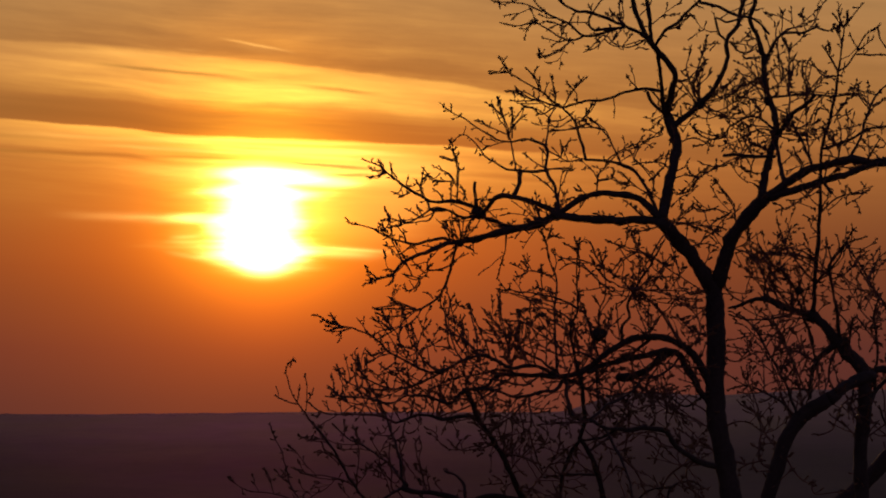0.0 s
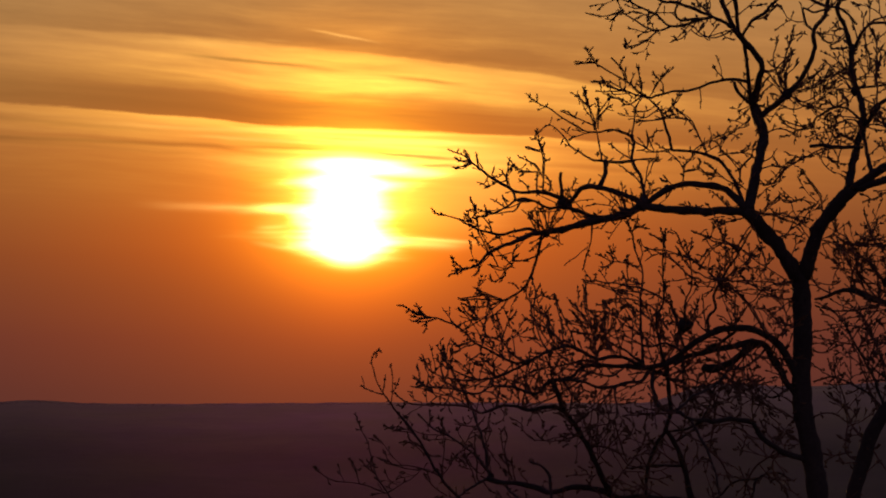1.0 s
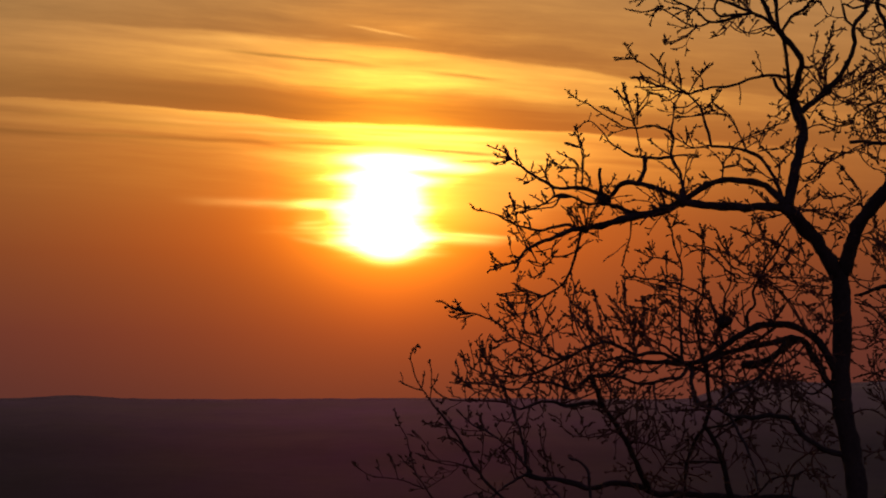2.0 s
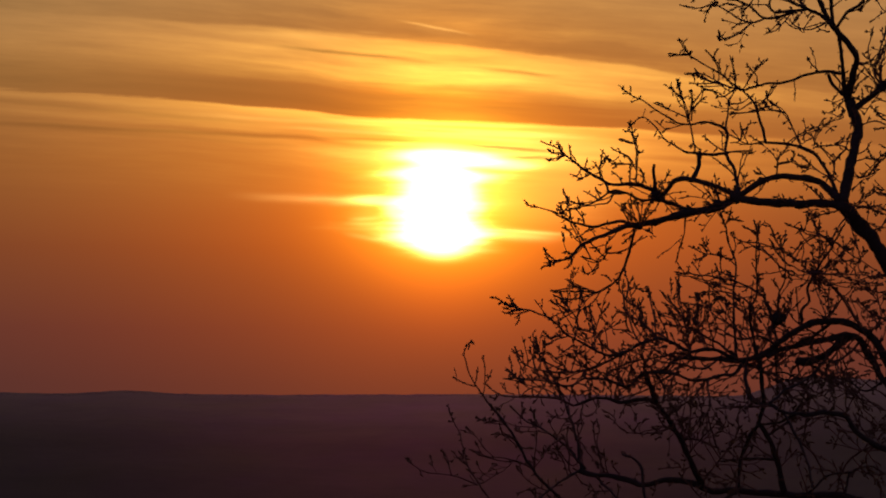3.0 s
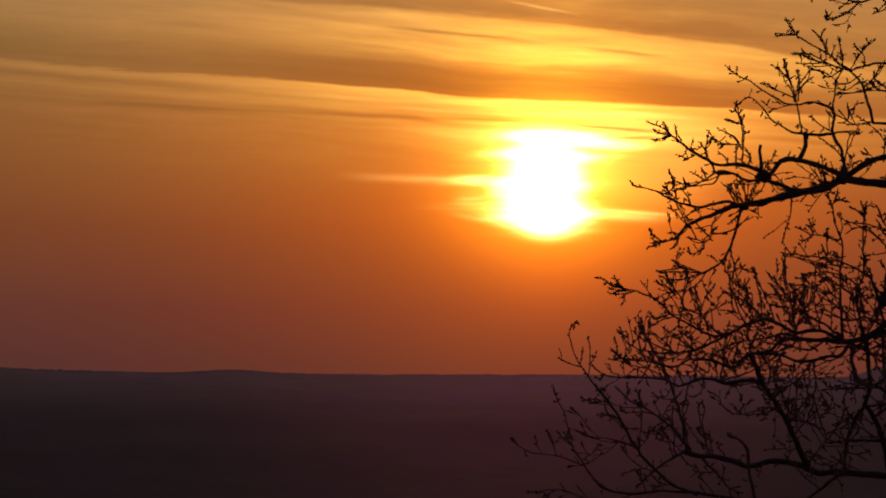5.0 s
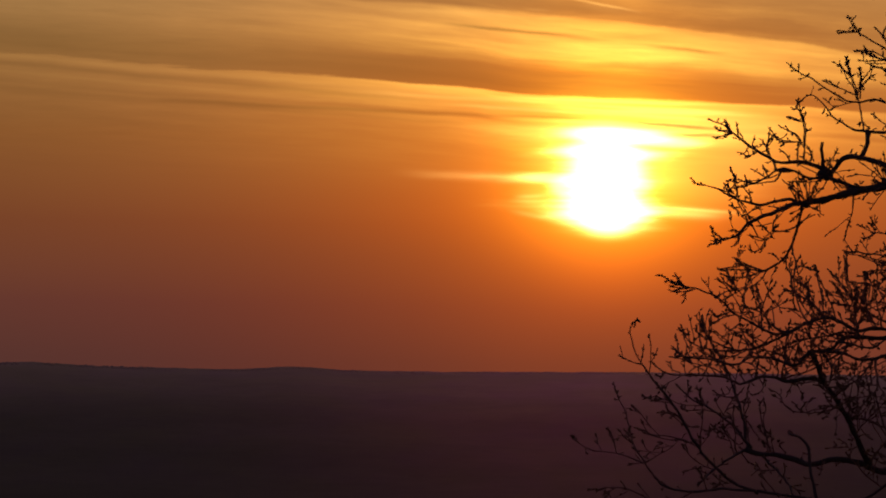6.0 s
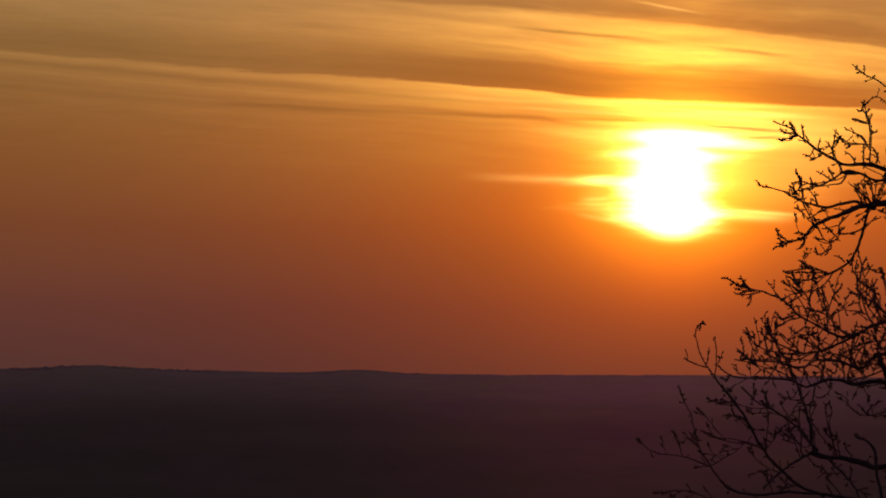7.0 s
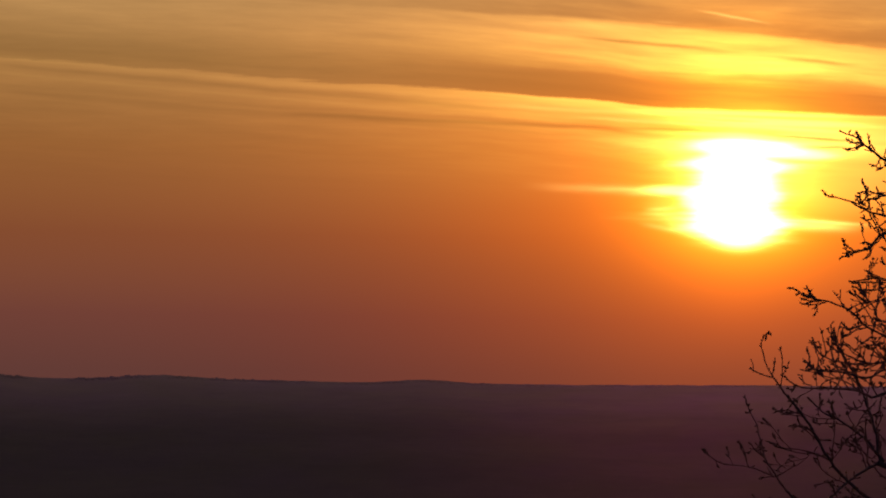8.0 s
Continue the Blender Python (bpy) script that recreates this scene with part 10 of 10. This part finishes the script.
shoot(broad_tree, 0.0040, 0.0029, [(0.933, 18.09, 3.461), (0.935, 18.08, 3.452), (0.909, 18.07, 3.399), (0.874, 18.05, 3.363), (0.839, 18.04, 3.326)])
shoot(broad_tree, 0.0039, 0.0028, [(0.992, 17.65, 3.829), (0.990, 17.64, 3.814), (0.973, 17.63, 3.789), (0.938, 17.60, 3.752), (0.885, 17.57, 3.707), (0.857, 17.55, 3.735)])
shoot(broad_tree, 0.0040, 0.0029, [(0.670, 18.45, 3.441), (0.664, 18.45, 3.454), (0.592, 18.41, 3.486), (0.521, 18.38, 3.511), (0.450, 18.35, 3.533), (0.397, 18.33, 3.541)])
shoot(broad_tree, 0.0040, 0.0030, [(-0.093, 18.62, 2.485), (-0.107, 18.62, 2.490), (-0.149, 18.62, 2.480), (-0.185, 18.62, 2.473)])
shoot(broad_tree, 0.0040, 0.0029, [(0.520, 18.17, 2.690), (0.513, 18.14, 2.749), (0.443, 18.11, 2.764), (0.355, 18.07, 2.754)])
shoot(broad_tree, 0.0038, 0.0028, [(0.870, 17.55, 3.870), (0.827, 17.55, 3.867), (0.777, 17.55, 3.870), (0.726, 17.54, 3.863), (0.676, 17.54, 3.852), (0.625, 17.54, 3.828)])
shoot(broad_tree, 0.0039, 0.0029, [(1.260, 17.79, 2.660), (1.226, 17.79, 2.644), (1.182, 17.79, 2.641)])
shoot(broad_tree, 0.0039, 0.0029, [(1.725, 17.77, 2.838), (1.693, 17.79, 2.869), (1.671, 17.80, 2.901)])
shoot(broad_tree, 0.0039, 0.0029, [(0.780, 17.72, 3.790), (0.733, 17.72, 3.780), (0.692, 17.72, 3.779), (0.648, 17.72, 3.789), (0.604, 17.71, 3.796)])
shoot(broad_tree, 0.0039, 0.0029, [(0.728, 17.72, 3.780), (0.682, 17.72, 3.773), (0.655, 17.72, 3.756)])
shoot(broad_tree, 0.0039, 0.0029, [(0.934, 17.95, 2.902), (0.937, 17.96, 2.950), (0.948, 17.96, 2.985), (0.958, 17.97, 3.026)])
shoot(broad_tree, 0.0039, 0.0029, [(1.458, 17.88, 2.747), (1.495, 17.87, 2.772), (1.515, 17.86, 2.802)])
shoot(broad_tree, 0.0040, 0.0030, [(0.725, 18.36, 3.130), (0.705, 18.36, 3.163), (0.681, 18.36, 3.191)])
shoot(broad_tree, 0.0040, 0.0030, [(0.778, 18.37, 3.114), (0.766, 18.38, 3.137), (0.752, 18.38, 3.172)])
shoot(broad_tree, 0.0039, 0.0029, [(1.560, 17.92, 2.580), (1.534, 17.93, 2.550), (1.500, 17.94, 2.537)])
shoot(broad_tree, 0.0039, 0.0029, [(0.964, 17.62, 3.780), (0.998, 17.60, 3.749), (1.048, 17.58, 3.729), (1.097, 17.56, 3.737), (1.162, 17.53, 3.757), (1.211, 17.51, 3.764)])
shoot(broad_tree, 0.0039, 0.0029, [(0.937, 17.96, 2.950), (0.974, 17.95, 2.967), (1.015, 17.94, 2.973), (1.056, 17.93, 2.948), (1.100, 17.92, 2.930), (1.127, 17.92, 2.947)])
shoot(broad_tree, 0.0039, 0.0029, [(1.180, 18.00, 3.080), (1.213, 17.98, 3.041), (1.246, 17.96, 2.998), (1.272, 17.94, 2.963), (1.277, 17.92, 2.902)])
shoot(broad_tree, 0.0039, 0.0029, [(1.272, 17.94, 2.963), (1.308, 17.96, 3.009), (1.343, 17.97, 3.044), (1.362, 17.99, 3.097), (1.377, 18.00, 3.133)])
shoot(broad_tree, 0.0040, 0.0030, [(0.845, 18.39, 3.120), (0.802, 18.40, 3.114), (0.743, 18.41, 3.111), (0.690, 18.42, 3.123)])
shoot(broad_tree, 0.0040, 0.0030, [(0.710, 18.42, 3.119), (0.732, 18.40, 3.149), (0.738, 18.38, 3.194), (0.734, 18.37, 3.227)])
shoot(broad_tree, 0.0038, 0.0028, [(1.138, 17.54, 3.749), (1.164, 17.56, 3.726), (1.206, 17.58, 3.715)])
shoot(broad_tree, 0.0039, 0.0029, [(1.172, 17.79, 2.902), (1.127, 17.82, 2.940), (1.094, 17.84, 2.972), (1.062, 17.86, 3.001)])
shoot(broad_tree, 0.0039, 0.0029, [(1.008, 17.97, 3.073), (0.990, 17.98, 3.045), (0.959, 17.99, 3.028), (0.925, 17.99, 3.042)])
shoot(broad_tree, 0.0039, 0.0029, [(1.008, 17.97, 3.073), (1.052, 17.98, 3.110), (1.104, 17.99, 3.139), (1.156, 17.99, 3.156), (1.191, 18.00, 3.174), (1.243, 18.01, 3.202), (1.295, 18.01, 3.244), (1.337, 18.02, 3.280)])
shoot(broad_tree, 0.0039, 0.0029, [(1.191, 18.00, 3.174), (1.235, 17.98, 3.186), (1.275, 17.97, 3.157)])
shoot(broad_tree, 0.0039, 0.0029, [(1.025, 17.94, 2.967), (1.035, 17.92, 3.002), (1.027, 17.91, 3.022)])
shoot(broad_tree, 0.0039, 0.0029, [(1.523, 17.96, 2.826), (1.506, 17.96, 2.802), (1.479, 17.96, 2.775), (1.444, 17.96, 2.741)])
shoot(broad_tree, 0.0039, 0.0029, [(1.090, 17.72, 2.820), (1.119, 17.70, 2.795), (1.152, 17.68, 2.767), (1.184, 17.66, 2.739)])
shoot(broad_tree, 0.0039, 0.0029, [(1.725, 18.02, 2.750), (1.689, 18.01, 2.778), (1.643, 17.99, 2.791), (1.594, 17.98, 2.780), (1.558, 17.97, 2.786)])
shoot(broad_tree, 0.0040, 0.0029, [(1.176, 18.06, 3.165), (1.198, 18.05, 3.199), (1.218, 18.04, 3.230)])
shoot(broad_tree, 0.0040, 0.0030, [(0.856, 18.40, 3.123), (0.822, 18.38, 3.137), (0.797, 18.37, 3.157)])
shoot(broad_tree, 0.0039, 0.0029, [(1.329, 17.80, 3.106), (1.297, 17.80, 3.075), (1.262, 17.80, 3.054), (1.211, 17.80, 3.057), (1.150, 17.80, 3.061)])
shoot(broad_tree, 0.0039, 0.0029, [(0.994, 17.61, 3.752), (1.015, 17.60, 3.769), (1.025, 17.60, 3.792)])
shoot(broad_tree, 0.0039, 0.0029, [(0.988, 17.99, 3.264), (0.957, 18.00, 3.278), (0.910, 18.02, 3.293), (0.849, 18.04, 3.288)])
shoot(broad_tree, 0.0040, 0.0029, [(0.849, 18.04, 3.288), (0.780, 18.04, 3.278), (0.711, 18.04, 3.271), (0.652, 18.04, 3.264)])
shoot(broad_tree, 0.0040, 0.0030, [(0.670, 18.25, 3.050), (0.719, 18.25, 3.049), (0.771, 18.26, 3.043), (0.806, 18.26, 3.050)])
shoot(broad_tree, 0.0039, 0.0029, [(0.322, 17.66, 4.010), (0.359, 17.66, 3.993), (0.410, 17.66, 4.003), (0.444, 17.66, 4.020)])
shoot(broad_tree, 0.0039, 0.0029, [(1.069, 17.66, 3.872), (1.080, 17.66, 3.919), (1.077, 17.67, 3.971), (1.071, 17.68, 4.024)])
shoot(broad_tree, 0.0039, 0.0029, [(1.376, 17.84, 2.685), (1.417, 17.83, 2.726), (1.444, 17.83, 2.760), (1.434, 17.83, 2.794), (1.427, 17.83, 2.828)])
shoot(broad_tree, 0.0039, 0.0029, [(1.150, 17.80, 3.061), (1.156, 17.79, 3.091), (1.170, 17.78, 3.121), (1.193, 17.77, 3.154)])
shoot(broad_tree, 0.0039, 0.0029, [(1.385, 17.84, 2.690), (1.436, 17.86, 2.700), (1.483, 17.89, 2.691), (1.525, 17.91, 2.672), (1.568, 17.93, 2.653), (1.615, 17.96, 2.641)])
shoot(broad_tree, 0.0039, 0.0029, [(0.941, 17.96, 2.963), (0.915, 17.99, 3.011), (0.881, 18.01, 3.051), (0.841, 18.04, 3.084)])
shoot(broad_tree, 0.0040, 0.0029, [(0.719, 18.17, 2.931), (0.747, 18.18, 2.974), (0.765, 18.20, 3.017), (0.794, 18.21, 3.057)])
shoot(broad_tree, 0.0039, 0.0029, [(1.025, 17.62, 3.885), (1.017, 17.63, 3.914), (1.001, 17.63, 3.949)])
shoot(broad_tree, 0.0039, 0.0029, [(1.695, 18.01, 2.730), (1.702, 18.00, 2.695), (1.687, 17.99, 2.657)])
shoot(broad_tree, 0.0039, 0.0029, [(0.560, 17.82, 3.904), (0.546, 17.80, 3.948), (0.525, 17.79, 3.981)])
shoot(broad_tree, 0.0040, 0.0030, [(0.769, 18.41, 3.209), (0.788, 18.40, 3.244), (0.830, 18.39, 3.247)])
shoot(broad_tree, 0.0039, 0.0029, [(0.360, 17.90, 3.910), (0.398, 17.88, 3.896), (0.448, 17.86, 3.890), (0.499, 17.84, 3.897), (0.550, 17.82, 3.898), (0.594, 17.80, 3.902), (0.634, 17.78, 3.914)])
shoot(broad_tree, 0.0039, 0.0029, [(1.635, 17.98, 2.690), (1.641, 17.98, 2.683), (1.687, 17.99, 2.677), (1.722, 18.00, 2.657)])
shoot(broad_tree, 0.0039, 0.0029, [(1.504, 17.80, 2.897), (1.516, 17.79, 2.893), (1.482, 17.79, 2.866), (1.430, 17.78, 2.842), (1.379, 17.78, 2.790)])
shoot(broad_tree, 0.0039, 0.0029, [(1.337, 18.02, 3.280), (1.338, 18.03, 3.301), (1.308, 18.04, 3.319), (1.271, 18.05, 3.345), (1.234, 18.07, 3.353)])
shoot(broad_tree, 0.0039, 0.0029, [(1.580, 17.88, 2.770), (1.584, 17.87, 2.755), (1.594, 17.87, 2.711), (1.617, 17.86, 2.669), (1.650, 17.86, 2.635), (1.684, 17.85, 2.607)])
shoot(broad_tree, 0.0039, 0.0029, [(1.322, 18.02, 3.266), (1.338, 18.03, 3.246), (1.298, 18.05, 3.255), (1.265, 18.06, 3.270), (1.221, 18.09, 3.282)])
shoot(broad_tree, 0.0039, 0.0029, [(1.074, 17.96, 3.076), (1.103, 17.97, 3.092), (1.097, 17.98, 3.131), (1.112, 18.00, 3.177), (1.099, 18.01, 3.220)])
shoot(broad_tree, 0.0039, 0.0029, [(1.437, 17.87, 2.573), (1.469, 17.85, 2.590), (1.511, 17.83, 2.579), (1.550, 17.81, 2.571), (1.599, 17.78, 2.563), (1.641, 17.76, 2.544)])

for tree in (broad_tree, young_tree, leaning_tree):
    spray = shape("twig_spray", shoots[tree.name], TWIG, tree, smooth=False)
    spray.data.materials.append(BUD)
    tagged(spray, kind="stuff")
